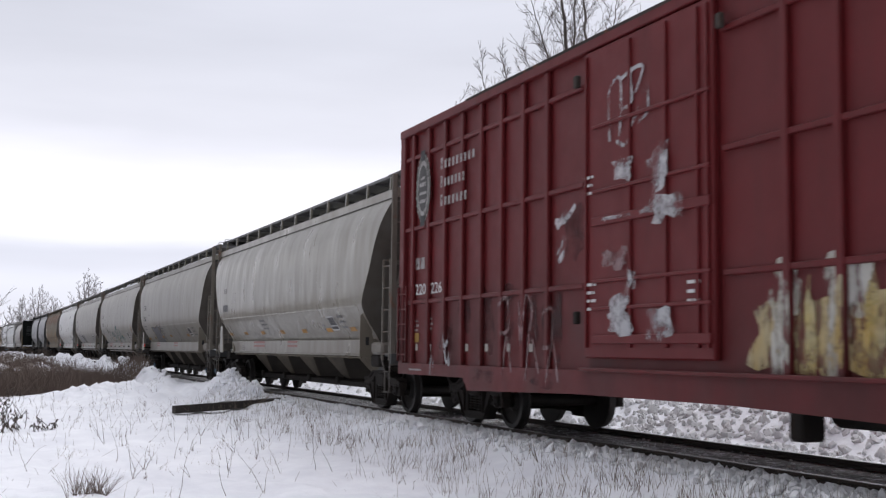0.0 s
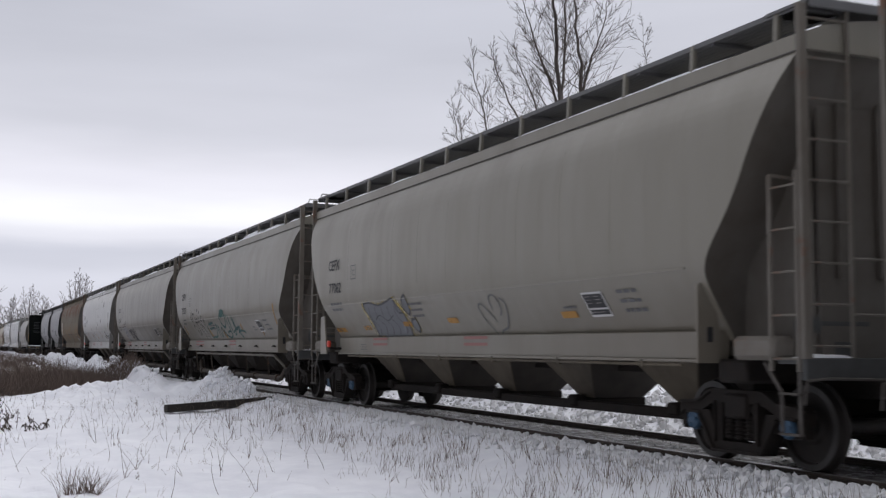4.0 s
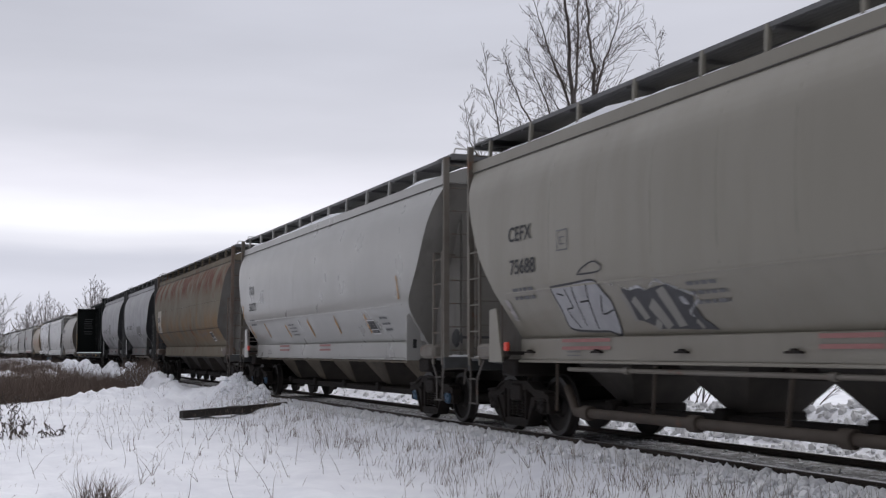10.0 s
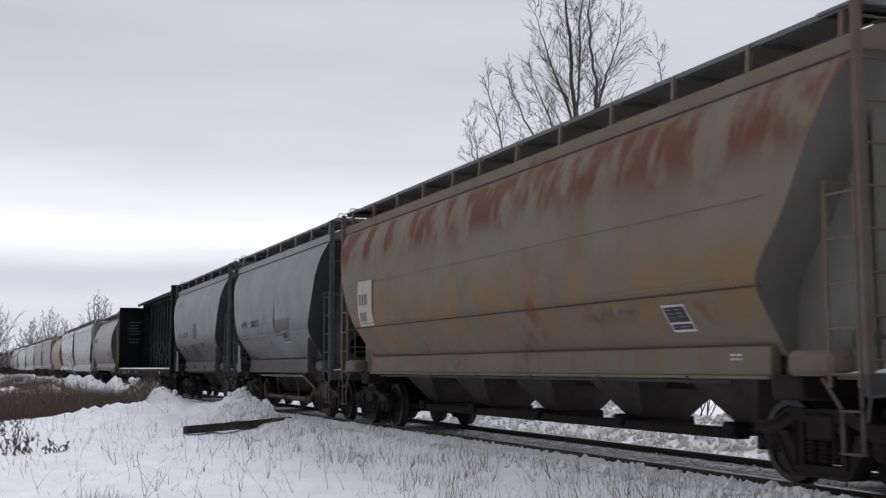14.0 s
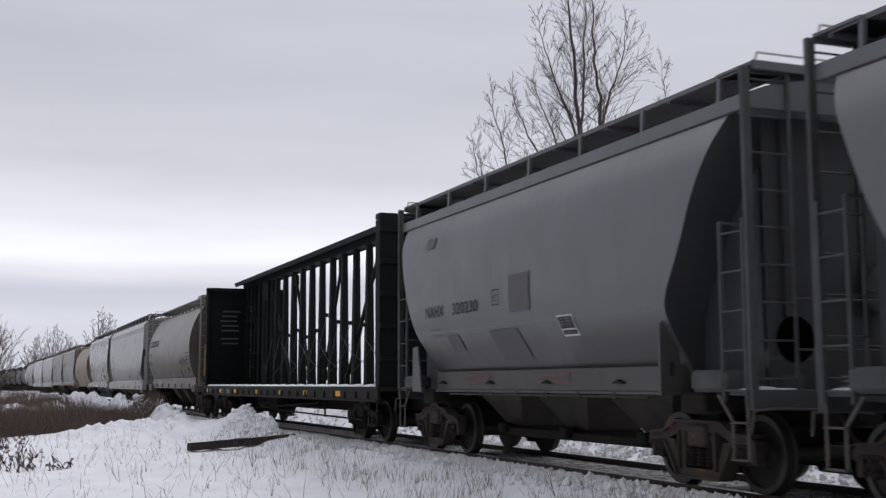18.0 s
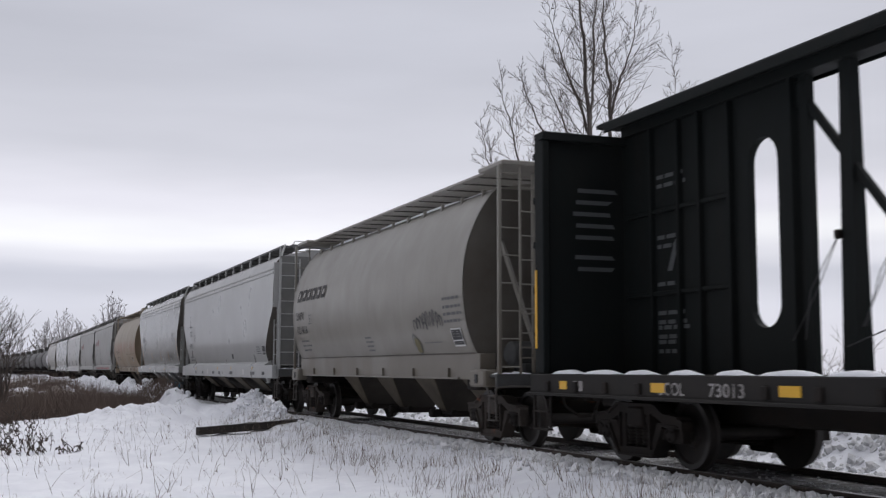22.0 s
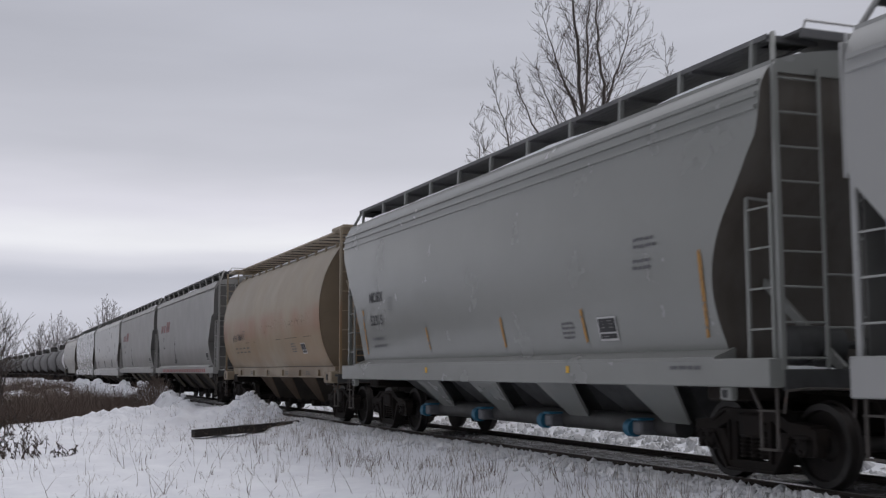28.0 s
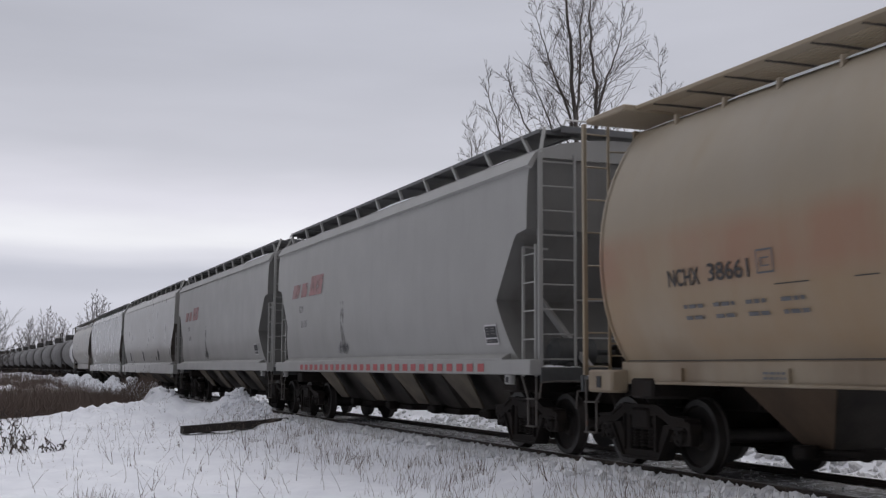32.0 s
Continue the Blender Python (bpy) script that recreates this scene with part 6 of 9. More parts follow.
                part("end_panel_wing", k, paint, car)
    end_kit(car, L + (0.12 if panel else 0.0), paint, roof_z - 0.05, posts=1.42, side_ladder=2.95, deck=z1 - 0.12, slope_top=3.6, stay=not panel, fat=0.032)
    hopper_bays(car, L, bays, z0 + 0.06, 0.46, dirt, 2.3, hw=1.05, narrow=0.32, gate=gate or STEEL_DARK, gate_label=gate_label or "outlet gate")
    # light slope sheets in front of the funnels, which are toned as shaded hollows
    step = (L - 4.6) / bays
    for i in range(bays):
        y = L / 2 - 2.3 - step * (i + 0.34) - sheet_shift
        front = [(-1.34, y, z0 + 0.01), (-1.34, y - step * 0.44, z0 + 0.01), (-0.80, y - step * 0.24, 0.54), (-0.80, y - step * 0.02, 0.54)]
        g = Geo().rings([front, [(a + 0.03, c, d + 0.02) for a, c, d in front]])
        part("slope_sheet", g, sheet or paint, car, "light slope sheet of a funnel", smooth=False)
    if trough:
        part("outlet_trough", Geo().tube((-0.68, -L / 2 + 2.9, 0.50), (-0.68, L / 2 - 2.9, 0.50), 0.14, 14), TROUGH, car, "long grey outlet trough")
    g = Geo().box(-0.25, 0.25, -L / 2 + 1, L / 2 - 1, 0.85, 1.05, 0.02)
    part("center_sill", g, STEEL_DARK, car)
    sets = add_truck(car, -L / 2 + inset[0], steel) + add_truck(car, L / 2 - inset[1], steel)
    CARS.append((car, mid, sets))
    return car, skin, L


def boxcar(front, rear, label, paint, paint2):
    """A steel boxcar with outside posts, belt rails and a plug door in the middle."""
    car, mid, L = start_car("boxcar", label, "boxcar", front, rear)
    hw, z0, z1 = 1.52, 0.92, 5.08
    skin = Skin([(0, hw), (6, hw)])
    yd0, yd1 = -1.36, 1.36
    g = Geo().along([(-hw, z0), (-hw, z1), (-0.8, z1 + 0.09), (0, z1 + 0.12), (0.8, z1 + 0.09), (hw, z1), (hw, z0)], -L / 2, L / 2)
    part("shell", g, paint, car, "flat red steel shell")
    g = Geo()
    for s in (-1, 1):
        g.box(s * (hw - 0.02), s * (hw + 0.10), -L / 2, L / 2, z1 - 0.12, z1 + 0.03, 0.015)
    part("roof_edge", g, paint, car)
    g = Geo().along([(-hw - 0.12, z1 + 0.03), (-0.8, z1 + 0.15), (0, z1 + 0.17), (0.8, z1 + 0.15), (hw + 0.12, z1 + 0.03), (hw + 0.1, z1), (0, z1 + 0.12), (-hw - 0.1, z1)], -L / 2 + 0.0, L / 2 - 3.0)
    part("roof", g, STEEL_BROWN, car, "dull roof sheet standing proud")
    posts = [2.45 + 0.725 * i for i in range(8)]
    for s in (-1, 1):
        for y in [p for p in posts if p < L / 2 - 0.2] + [-p for p in posts if p < L / 2 - 0.2]:
            k = Geo().box(min(s * hw, s * (hw + 0.07)), max(s * hw, s * (hw + 0.07)), y - 0.055, y + 0.055, 0.96, z1 - 0.12, 0.02)
            part("side_post", k, paint, car)
        for e in (-1, 1):
            k = Geo().box(min(s * (hw - 0.02), s * (hw + 0.08)), max(s * (hw - 0.02), s * (hw + 0.08)), min(e * (L / 2 - 0.2), e * (L / 2 + 0.02)), max(e * (L / 2 - 0.2), e * (L / 2 + 0.02)), 0.8, z1, 0.015)
            part("corner_post", k, paint, car)
        for a, c in ((yd1 + 0.1, L / 2 - 0.2), (-L / 2 + 0.2, yd0 - 0.1)):
            for z in (2.02, 3.30, 4.55):
                k = Geo().box(min(s * hw, s * (hw + 0.055)), max(s * hw, s * (hw + 0.055)), a, c, z - 0.035, z + 0.035, 0.012)
                part("belt_rail", k, paint, car)
        # deep sill, deeper between the trucks
        k = Geo().prism([(-L / 2, 0.78), (-L / 2 + 2.9, 0.78), (-L / 2 + 3.1, 0.60), (-1.6, 0.68), (1.6, 0.67), (L / 2 - 3.1, 0.59), (L / 2 - 2.9, 0.78), (L / 2, 0.78), (L / 2, 0.97), (-L / 2, 0.97)],
                        min(s * (hw - 0.02), s * (hw + 0.085)), max(s * (hw - 0.02), s * (hw + 0.085)))
        part("side_sill", k, paint, car)
        d = Geo().box(min(s * hw, s * (hw + 0.09)), max(s * hw, s * (hw + 0.09)), yd0, yd1, 1.12, z1 - 0.14, 0.02)
        door = part("plug_door", d, paint2, car, "red plug door with rods")
        for z in (1.35, 1.72, 2.05, 2.78, 3.15, 3.95):
            h = 0.055 if z in (1.35, 2.78) else 0.022
            part("door_rail", Geo().box(min(s * (hw + 0.085), s * (hw + 0.13)), max(s * (hw + 0.085), s * (hw + 0.13)), yd0 + 0.02, yd1 - 0.25, z - h, z + h, 0.01), paint2, door)
        for y in (-1.28, -1.1, -0.5, 0.25, 1.28):
            part("lock_rod", Geo().box(min(s * (hw + 0.085), s * (hw + 0.125)), max(s * (hw + 0.085), s * (hw + 0.125)), y - 0.025, y + 0.025, 1.25, z1 - 0.2, 0.01), paint2, door)
        part("door_track", Geo().box(min(s * hw, s * (hw + 0.16)), max(s * hw, s * (hw + 0.16)), yd0 - 5.0, yd1 + 0.05, 0.96, 1.005, 0.012), paint, car)
        for y, z in ((1.52, 4.62), (1.52, 1.62), (-1.52, 4.62)):
            part("door_hinge", Geo().box(min(s * (hw + 0.07), s * (hw + 0.14)), max(s * (hw + 0.07), s * (hw + 0.14)), y - 0.05, y + 0.05, z - 0.08, z + 0.08, 0.02), STEEL_BROWN if z > 4 else STEEL_DARK, car)
    for e in (-1, 1):
        y = e * L / 2
        for x in (-hw - 0.02,):
            ladder("side_ladder", car, (x - 0.09, y - e * 0.05), (x - 0.09, y - e * 0.45), 0.02, paint, 5, 1.0, 2.3)
            ladder("end_ladder", car, (x + 0.05, y + e * 0.06), (x + 0.5, y + e * 0.06), 0.02, paint, 5, 1.0, 2.3)
        part("draft_sill", Geo().box(-0.32, 0.32, min(y, y - e * 2.5), max(y, y - e * 2.5), 0.72, 1.0, 0.03), STEEL_DARK, car)
        coupler(car, y, e, STEEL_DARK)
    part("center_sill", Geo().box(-0.3, 0.3, -L / 2 + 1, L / 2 - 1, 0.6, 0.95, 0.02), STEEL_DARK, car)
    part("brake_reservoir", Geo().tube((-0.7, -3.2, 0.68), (-0.7, -2.2, 0.68), 0.2, 14), STEEL_DARK, car)
    part("underframe_bracket", Geo().box(-1.3, -1.0, -2.3, -2.1, 0.36, 0.95, 0.03), STEEL_DARK, car)
    sets = add_truck(car, -L / 2 + 2.2, STEEL_DARK) + add_truck(car, L / 2 - 2.2, STEEL_DARK)
    CARS.append((car, mid, sets))
    return car, skin, L


def centerbeam(front, rear, label, paint):
    """A centre-beam flat car: deck, two bulkheads, and a braced wall of posts along the middle."""
    car, mid, L = start_car("centerbeam_flat_car", label, "flat car", front, rear)
    hw = 1.42
    zd, zt = 1.14, 4.66
    g = Geo().box(-hw, hw, -L / 2, L / 2, zd - 0.09, zd, 0.015)
    part("deck", g, DECK, car, "grimy dark deck")
    for s in (-1, 1):
        g = Geo().box(s * hw, s * (hw + 0.06), -L / 2, L / 2, 0.84, zd, 0.015)
        g.box(s * (hw - 0.02), s * (hw + 0.10), -L / 2, L / 2, 0.84, 0.88, 0.01)
        part("side_sill", g, BEAM_SILL, car, "dusty dark side sill")
    for e in (-1, 1):
        y = e * (L / 2 - 0.06)
        g = Geo().box(-hw, hw, min(y, y - e * 0.16), max(y, y - e * 0.16), zd, 4.55, 0.02)
        for x in (-hw, hw - 0.1):
            part("bulkhead_post", Geo().box(x - 0.003, x + 0.103, min(y, y - e * 0.28), max(y, y - e * 0.28), zd, 4.49, 0.015), paint, car)
        for i in range(5):
            z = zd + 0.5 + i * 0.65
            part("bulkhead_rib", Geo().box(-hw, hw, min(y, y + e * 0.06), max(y, y + e * 0.06), z, z + 0.1, 0.01), paint, car)
        part("bulkhead_cap", Geo().box(-hw - 0.003, hw + 0.003, min(y, y - e * 0.3), max(y, y - e * 0.3), 4.5, 4.62, 0.015), paint, car)
        part("bulkhead", g, paint, car, "ribbed dark end bulkhead")
    # top chord
    g = Geo().box(-0.42, 0.42, -L / 2 + 0.1, L / 2 - 0.1, zt + 0.10, zt + 0.16, 0.01)
    part("top_chord", g, paint, car)
    part("chord_web", Geo().box(-0.14, 0.14, -L / 2 + 0.35, L / 2 - 0.35, zt - 0.06, zt + 0.10, 0.01), paint, car)
    for s in (-1, 1):
        part("chord_flange", Geo().box(s * 0.40, s * 0.44, -L / 2 + 0.35, L / 2 - 0.35, zt, zt + 0.14, 0.01), paint, car)
    panel = L / 2 - 0.2 - 5.5
    inner = L / 2 - 0.2
    for e in (-1, 1):
        # solid end web with a tall rounded window
        y0, y1 = inner - panel, inner
        wy, ww = 6.36, 0.29
        wz0, wz1 = 1.70, 4.02
        n = 10
        hole = [(wy + ww * math.cos(a), wz1 - ww + ww * math.sin(a)) for a in [math.pi * i / n for i in range(n + 1)]] + \
               [(wy + ww * math.cos(a), wz0 + ww + ww * math.sin(a)) for a in [math.pi + math.pi * i / n for i in range(n + 1)]]
        outer = []
        for (hy, hz) in hole:
            dy, dz = hy - wy, hz - (wz0 + wz1) / 2
            # where the ray from the middle meets the panel's rim
            k = min((0.70 / abs(dy)) if abs(dy) > 1e-6 else 1e9, (((zt if dz > 0 else zd) - (wz0 + wz1) / 2) / dz) if abs(dz) > 1e-6 else 1e9)
            outer.append((wy + dy * k, (wz0 + wz1) / 2 + dz * k))
        g = Geo()
        m = len(hole)
        vs = [(x, e * p[0], p[1]) for x in (-0.05, 0.05) for ring in (hole, outer) for p in ring]
        fs = []
        for i in range(m):
            j = (i + 1) % m
            fs += [(i, j, m + j, m + i), (2 * m + i, 3 * m + i, 3 * m + j, 2 * m + j), (i, 2 * m + i, 2 * m + j, j), (m + i, m + j, 3 * m + j, 3 * m + i)]
        g.add(vs, fs)
        # corners of the rim that the rays cut off
        a, c = min(e * (wy - 0.70), e * y0), max(e * (wy - 0.70), e * y0)
        g.box(-0.05, 0.05, a, c, zd, zt) if c - a > 0.01 else None
        b0, b1 = sorted((e * (wy + 0.70), e * y1))
        g.box(-0.05, 0.05, b0, b1, zd, zt)
        part("end_web", g, paint, car, "solid end web with a tall rounded window", smooth=False)
        for y in (wy - 0.62, wy + 0.62, wy + 1.3, wy + 1.8, wy + 2.5):
            part("web_rib", Geo().box(-0.13, 0.13, e * y - 0.035, e * y + 0.035, zd, zt, 0.01), paint, car)
        for z in (2.25, 3.4):
            b0, b1 = sorted((e * (wy + 0.65), e * (inner - 0.2)))
            part("web_rib", Geo().box(-0.10, 0.10, b0, b1, z - 0.03, z + 0.03, 0.01), paint, car)
    ys = [-4.8 + 1.072 * i for i in range(10)]
    for y in ys:
        g = Geo()
        rows = [[(-w, y - d, z), (w, y - d, z), (w, y + d, z), (-w, y + d, z)] for z, w, d in ((zd, 0.105, 0.12), (zt, 0.065, 0.085))]
        g.rings(rows)
        part("post", g, paint, car, "tapered post", smooth=False)
    for s in (-1, 1):
        for p, q in (((0, s * 5.65, 4.40), (0, s * 2.95, 1.30)), ((0, s * 2.40, 4.32), (0, s * 0.80, 1.45))):
            part("brace", Geo().beam(p, q, 0.08, 0.10 if abs(p[1]) > 5 else 0.06, 0.01), paint, car)
            for r in (p, q):
                part("gusset", Geo().box(-0.06, 0.06, r[1] - 0.12, r[1] + 0.12, r[2] - 0.16, r[2] + 0.16, 0.03), paint, car)
    # tie-down cables hanging from the chord
    rnd = random.Random(4)
    cab = plain("grey_steel_cable", (0.06, 0.06, 0.062), 0.6, 0.2)
    for i, y in enumerate(ys):
        z = 2.75 + rnd.uniform(-0.25, 0.35)
        g = Geo()
        for d in (0.0, 0.07):
            g.pipe([(-0.12, y + 0.1, z), (-0.16, y + 0.1 + rnd.uniform(0.25, 0.5) + d, z - 0.6), (-0.2, y + 0.1 + rnd.uniform(0.5, 0.75) + d, z - 1.15)], 0.006, 5)
        if i % 2 == 0:
            g.pipe([(-0.14, y, z - 0.3), (-0.16, y - 1.2, z - 0.85), (-0.14, y - 2.3, z - 1.15)], 0.008, 5)
        else:
            g.pipe([(-0.14, y, 1.45), (-0.16, y - 1.0, 1.72), (-0.14, y - 2.1, 2.2)], 0.008, 5)
        part("tie_down_cable", g, cab, car)
        part("cable_hook", Geo().box(-0.17, -0.09, y + 0.07, y + 0.14, z - 0.06, z + 0.04, 0.015), STEEL_DARK, car)
    # snow lying on the deck between the posts
    for i in range(20):
        y = -L / 2 + 0.9 + (L - 1.8) * i / 19
        g = Geo()
        w = 0.40 * rnd.uniform(0.5, 1.1)
        rows = []
        for k in range(7):
            t = k / 6
            h = 0.055 * math.sin(math.pi * t) ** 0.6 + 0.004
            rows.append([(-hw + 0.005, y - w + 2 * w * t, zd - 0.004), (-hw + 0.02, y - w + 2 * w * t, zd + h * 0.8), (-hw + 0.14, y - w + 2 * w * t, zd + h), (-hw + 0.3, y - w + 2 * w * t, zd - 0.004)])
        g.rings(rows, closed=False, caps=False)
        part("deck_snow", g, SNOW, car, "patch of snow lying on the deck", angle=80)
    for i in range(24):
        y = -L / 2 + 0.6 + (L - 1.2) * i / 23
        if 4.6 < y < 6.7:
            continue
        part("stake_pocket", Geo().box(-hw - 0.10, -hw - 0.05, y - 0.05, y + 0.05, 0.9, 1.04, 0.01), STEEL_DARK, car)
    for y, w in ((-7.2, 0.55), (-4.4, 0.5), (-1.9, 0.5), (1.1, 0.5), (4.1, 0.5), (6.5, 0.45), (8.9, 0.32)):
        part("reflector_strip", Geo().box(-hw - 0.068, -hw - 0.062, y - w * 0.33, y + w * 0.33, 0.935, 1.045), YELLOW_TAPE, car, "yellow reflective strip")
    for e in (-1, 1):
        y = e * L / 2
        part("draft_sill", Geo().box(-0.32, 0.32, min(y, y - e * 3), max(y, y - e * 3), 0.66, 0.95, 0.03), STEEL_DARK, car)
        coupler(car, y, e, STEEL_DARK)
        g = Geo()
        for yy in (y - e * 0.1, y - e * 0.6):
            g.beam((-hw - 0.03, yy, 0.86), (-hw - 0.03, yy, 0.36), 0.03, 0.04)
        for z in (0.37, 0.62):
            g.beam((-hw - 0.03, y - e * 0.1, z), (-hw - 0.03, y - e * 0.6, z), 0.08, 0.025)
        part("sill_step", g, STEEL_DARK, car)
    part("bulkhead_marker", Geo().box(-hw - 0.012, -hw - 0.004, L / 2 - 0.14, L / 2 - 0.08, 1.5, 2.62), YELLOW_TAPE, car, "tall yellow reflective strip")
    g = Geo().box(-0.3, 0.3, -L / 2 + 2, L / 2 - 2, 0.55, 0.9, 0.03)
    part("center_sill", g, STEEL_DARK, car)
    g = Geo().tube((-0.75, 0.2, 0.6), (-0.75, 1.5, 0.6), 0.24, 14)
    part("brake_reservoir", g, STEEL_DARK, car)
    g = Geo().box(-1.15, -0.7, -0.2, 0.25, 0.46, 0.84, 0.05)
    g.box(-1.22, -0.9, -0.42, -0.2, 0.56, 0.72, 0.04)
    g.tube((-1.0, 0.02, 0.46), (-1.0, 0.02, 0.36), 0.06, 10)
    part("control_valve", g, STEEL_DARK, car, "dark brake control valve")
    g = Geo()
    for a, c in (((-1.2, -4.6, 0.75), (-1.2, 1.0, 0.55)), ((-0.9, -4.0, 0.6), (-0.9, 3.5, 0.62)), ((-1.2, -2.2, 0.84), (-1.2, -2.2, 0.4)), ((-1.2, -1.4, 0.84), (-1.2, -1.4, 0.4)), ((-1.2, -2.2, 0.4), (-1.2, -1.4, 0.4)), ((-1.15, 0.6, 0.50), (-1.15, -8.0, 0.44)), ((-1.0, 3.2, 0.62), (-1.15, 0.6, 0.50)), ((-1.15, -0.6, 0.84), (-1.15, -0.6, 0.44)), ((-1.15, -5.0, 0.84), (-1.15, -5.0, 0.42))):
        g.tube(a, c, 0.022, 6)
    part("brake_rigging", g, STEEL_DARK, car)
    sets = add_truck(car, -L / 2 + 2.28, STEEL_DARK) + add_truck(car, L / 2 - 2.28, STEEL_DARK)
    CARS.append((car, mid, sets))
    return car, Skin([(0, hw + 0.065), (6, hw + 0.065)]), L


def tank_car(front, rear, label, paint, white_end=False):
    car, mid, L = start_car("tank_car", label, "tank car", front, rear)
    r, zc, n = 1.42, 2.45, 24
    g = Geo()
    rows = []
    for y, k in ((-L / 2 + 0.55, 0.35), (-L / 2 + 0.62, 0.7), (-L / 2 + 0.85, 0.94), (-L / 2 + 1.2, 1.0), (L / 2 - 1.2, 1.0), (L / 2 - 0.85, 0.94), (L / 2 - 0.62, 0.7), (L / 2 - 0.55, 0.35)):
        rows.append([(r * k * math.cos(2 * math.pi * i / n), y, zc + r * k * math.sin(2 * math.pi * i / n)) for i in range(n)])
    g.rings(rows)
    part("tank", g, paint, car, angle=50)
    if white_end:
        g = Geo()
        g.rings([[((r + 0.012) * math.cos(2 * math.pi * i / n), y, zc + (r + 0.012) * math.sin(2 * math.pi * i / n)) for i in range(n)] for y in (-L / 2 + 1.25, -L / 2 + 4.2)], caps=False)
        part("white_band", g, plain("white_tank_band", (0.7, 0.7, 0.7), 0.5), car, "wide white band", angle=50)
    g = Geo().tube((0, -0.4, zc + r - 0.05), (0, -0.4, zc + r + 0.5), 0.5, 16)
    g.tube((0, -0.4, zc + r + 0.5), (0, -0.4, zc + r + 0.58), 0.42, 16)
    part("dome", g, paint, car)
    g = Geo()
    for x in (-0.9, 0.9):
        g.pipe([(x, -1.6, zc + r - 0.25), (x, -1.6, zc + r + 0.75), (x, 0.9, zc + r + 0.75), (x, 0.9, zc + r - 0.25)], 0.03, 6)
        g.box(x - 0.25, x + 0.25, -1.7, 1.0, zc + r - 0.2, zc + r - 0.15)
    part("walkway_rail", g, STEEL_DARK, car)
    for y in (-L / 4, 0.0, L / 4):
        g = Geo()
        g.rings([[((r + 0.02) * math.cos(2 * math.pi * i / n), y + d, zc + (r + 0.02) * math.sin(2 * math.pi * i / n)) for i in range(n)] for d in (-0.05, 0.05)], caps=False)
        part("tank_band", g, STEEL_DARK, car, angle=50)
    g = Geo().box(-0.35, 0.35, -L / 2, L / 2, 0.72, 1.05, 0.03)
    g.box(-1.3, 1.3, -L / 2, -L / 2 + 0.3, 0.95, 1.05, 0.02)
    g.box(-1.3, 1.3, L / 2 - 0.3, L / 2, 0.95, 1.05, 0.02)
    part("underframe", g, STEEL_DARK, car)
    for e in (-1, 1):
        part("end_rail", Geo().pipe([(-1.3, e * L / 2, 1.0), (-1.3, e * L / 2, 1.9), (1.3, e * L / 2, 1.9), (1.3, e * L / 2, 1.0)], 0.025, 6), STEEL_DARK, car)
        part("saddle", Geo().box(-1.1, 1.1, e * (L / 2 - 1.7) - 0.35, e * (L / 2 - 1.7) + 0.35, 1.0, 1.5, 0.03), STEEL_DARK, car)
    sets = add_truck(car, -L / 2 + 1.7, STEEL_DARK) + add_truck(car, L / 2 - 1.7, STEEL_DARK)
    CARS.append((car, mid, sets))
    return car, None, L

# ---- the train, from its head ----
RED = material("faded_red_paint", (0.125, 0.0125, 0.0145), 0.5, 0, (0.095, 0.012, 0.013), 3, 0.8, 0.08, 30, streak=0.3, streak_col=(0.06, 0.012, 0.012), dents=0.06, spec=0.25, stains=((0.4, 0.5, 1.5, 2.4, (0.050, 0.016, 0.015), 1.0, 0.38, 0.60, 0.55),))
RED2 = material("red_door_paint", (0.135, 0.0135, 0.0155), 0.5, 0, (0.10, 0.012, 0.013), 3, 0.8, 0.08, 30, streak=0.25, streak_col=(0.065, 0.012, 0.012), dents=0.05, spec=0.25)
GREY_A = material("warm_grey_paint", (0.240, 0.221, 0.182), 0.30, 0, (0.201, 0.184, 0.151), 1.6, 0.7, 0.05, 30, streak=0.22, streak_col=(0.151, 0.131, 0.105), dents=0.30, stretch=(1, 1, 0.4), seed=1, stains=((0.9, 1.0, 1.55, 2.2, (0.165, 0.140, 0.108), 0.5, 0.34, 0.66, 0.7), (3.3, 3.7, 4.0, 4.3, (0.16, 0.142, 0.115), 0.7, 0.5, 0.72, 0.5)))
GREY_B = material("dull_grey_paint", (0.235, 0.218, 0.180), 0.38, 0, (0.196, 0.182, 0.150), 1.4, 0.5, 0.05, 30, streak=0.25, streak_col=(0.145, 0.129, 0.102), dents=0.14, stretch=(1, 1, 0.4), seed=5, stains=((0.9, 1.0, 1.55, 2.2, (0.165, 0.140, 0.108), 0.5, 0.34, 0.66, 0.7), (3.3, 3.7, 4.0, 4.3, (0.16, 0.142, 0.115), 0.7, 0.5, 0.72, 0.25)))
GREY_C = material("dirty_grey_paint", (0.217, 0.202, 0.167), 0.38, 0, (0.180, 0.164, 0.132), 1.4, 0.55, 0.05, 30, streak=0.3, streak_col=(0.136, 0.120, 0.095), dents=0.10, stretch=(1, 1, 0.5), seed=9, stains=((0.9, 1.0, 1.55, 2.2, (0.165, 0.140, 0.108), 0.5, 0.34, 0.66, 0.7), (3.3, 3.7, 4.0, 4.3, (0.16, 0.142, 0.115), 0.7, 0.5, 0.72, 0.25)))
PALE = material("pale_grey_paint", (0.330, 0.324, 0.305), 0.30, 0, (0.288, 0.280, 0.262), 1.3, 0.3, 0.04, 30, streak=0.08, streak_col=(0.224, 0.217, 0.201), dents=0.035, seed=13)
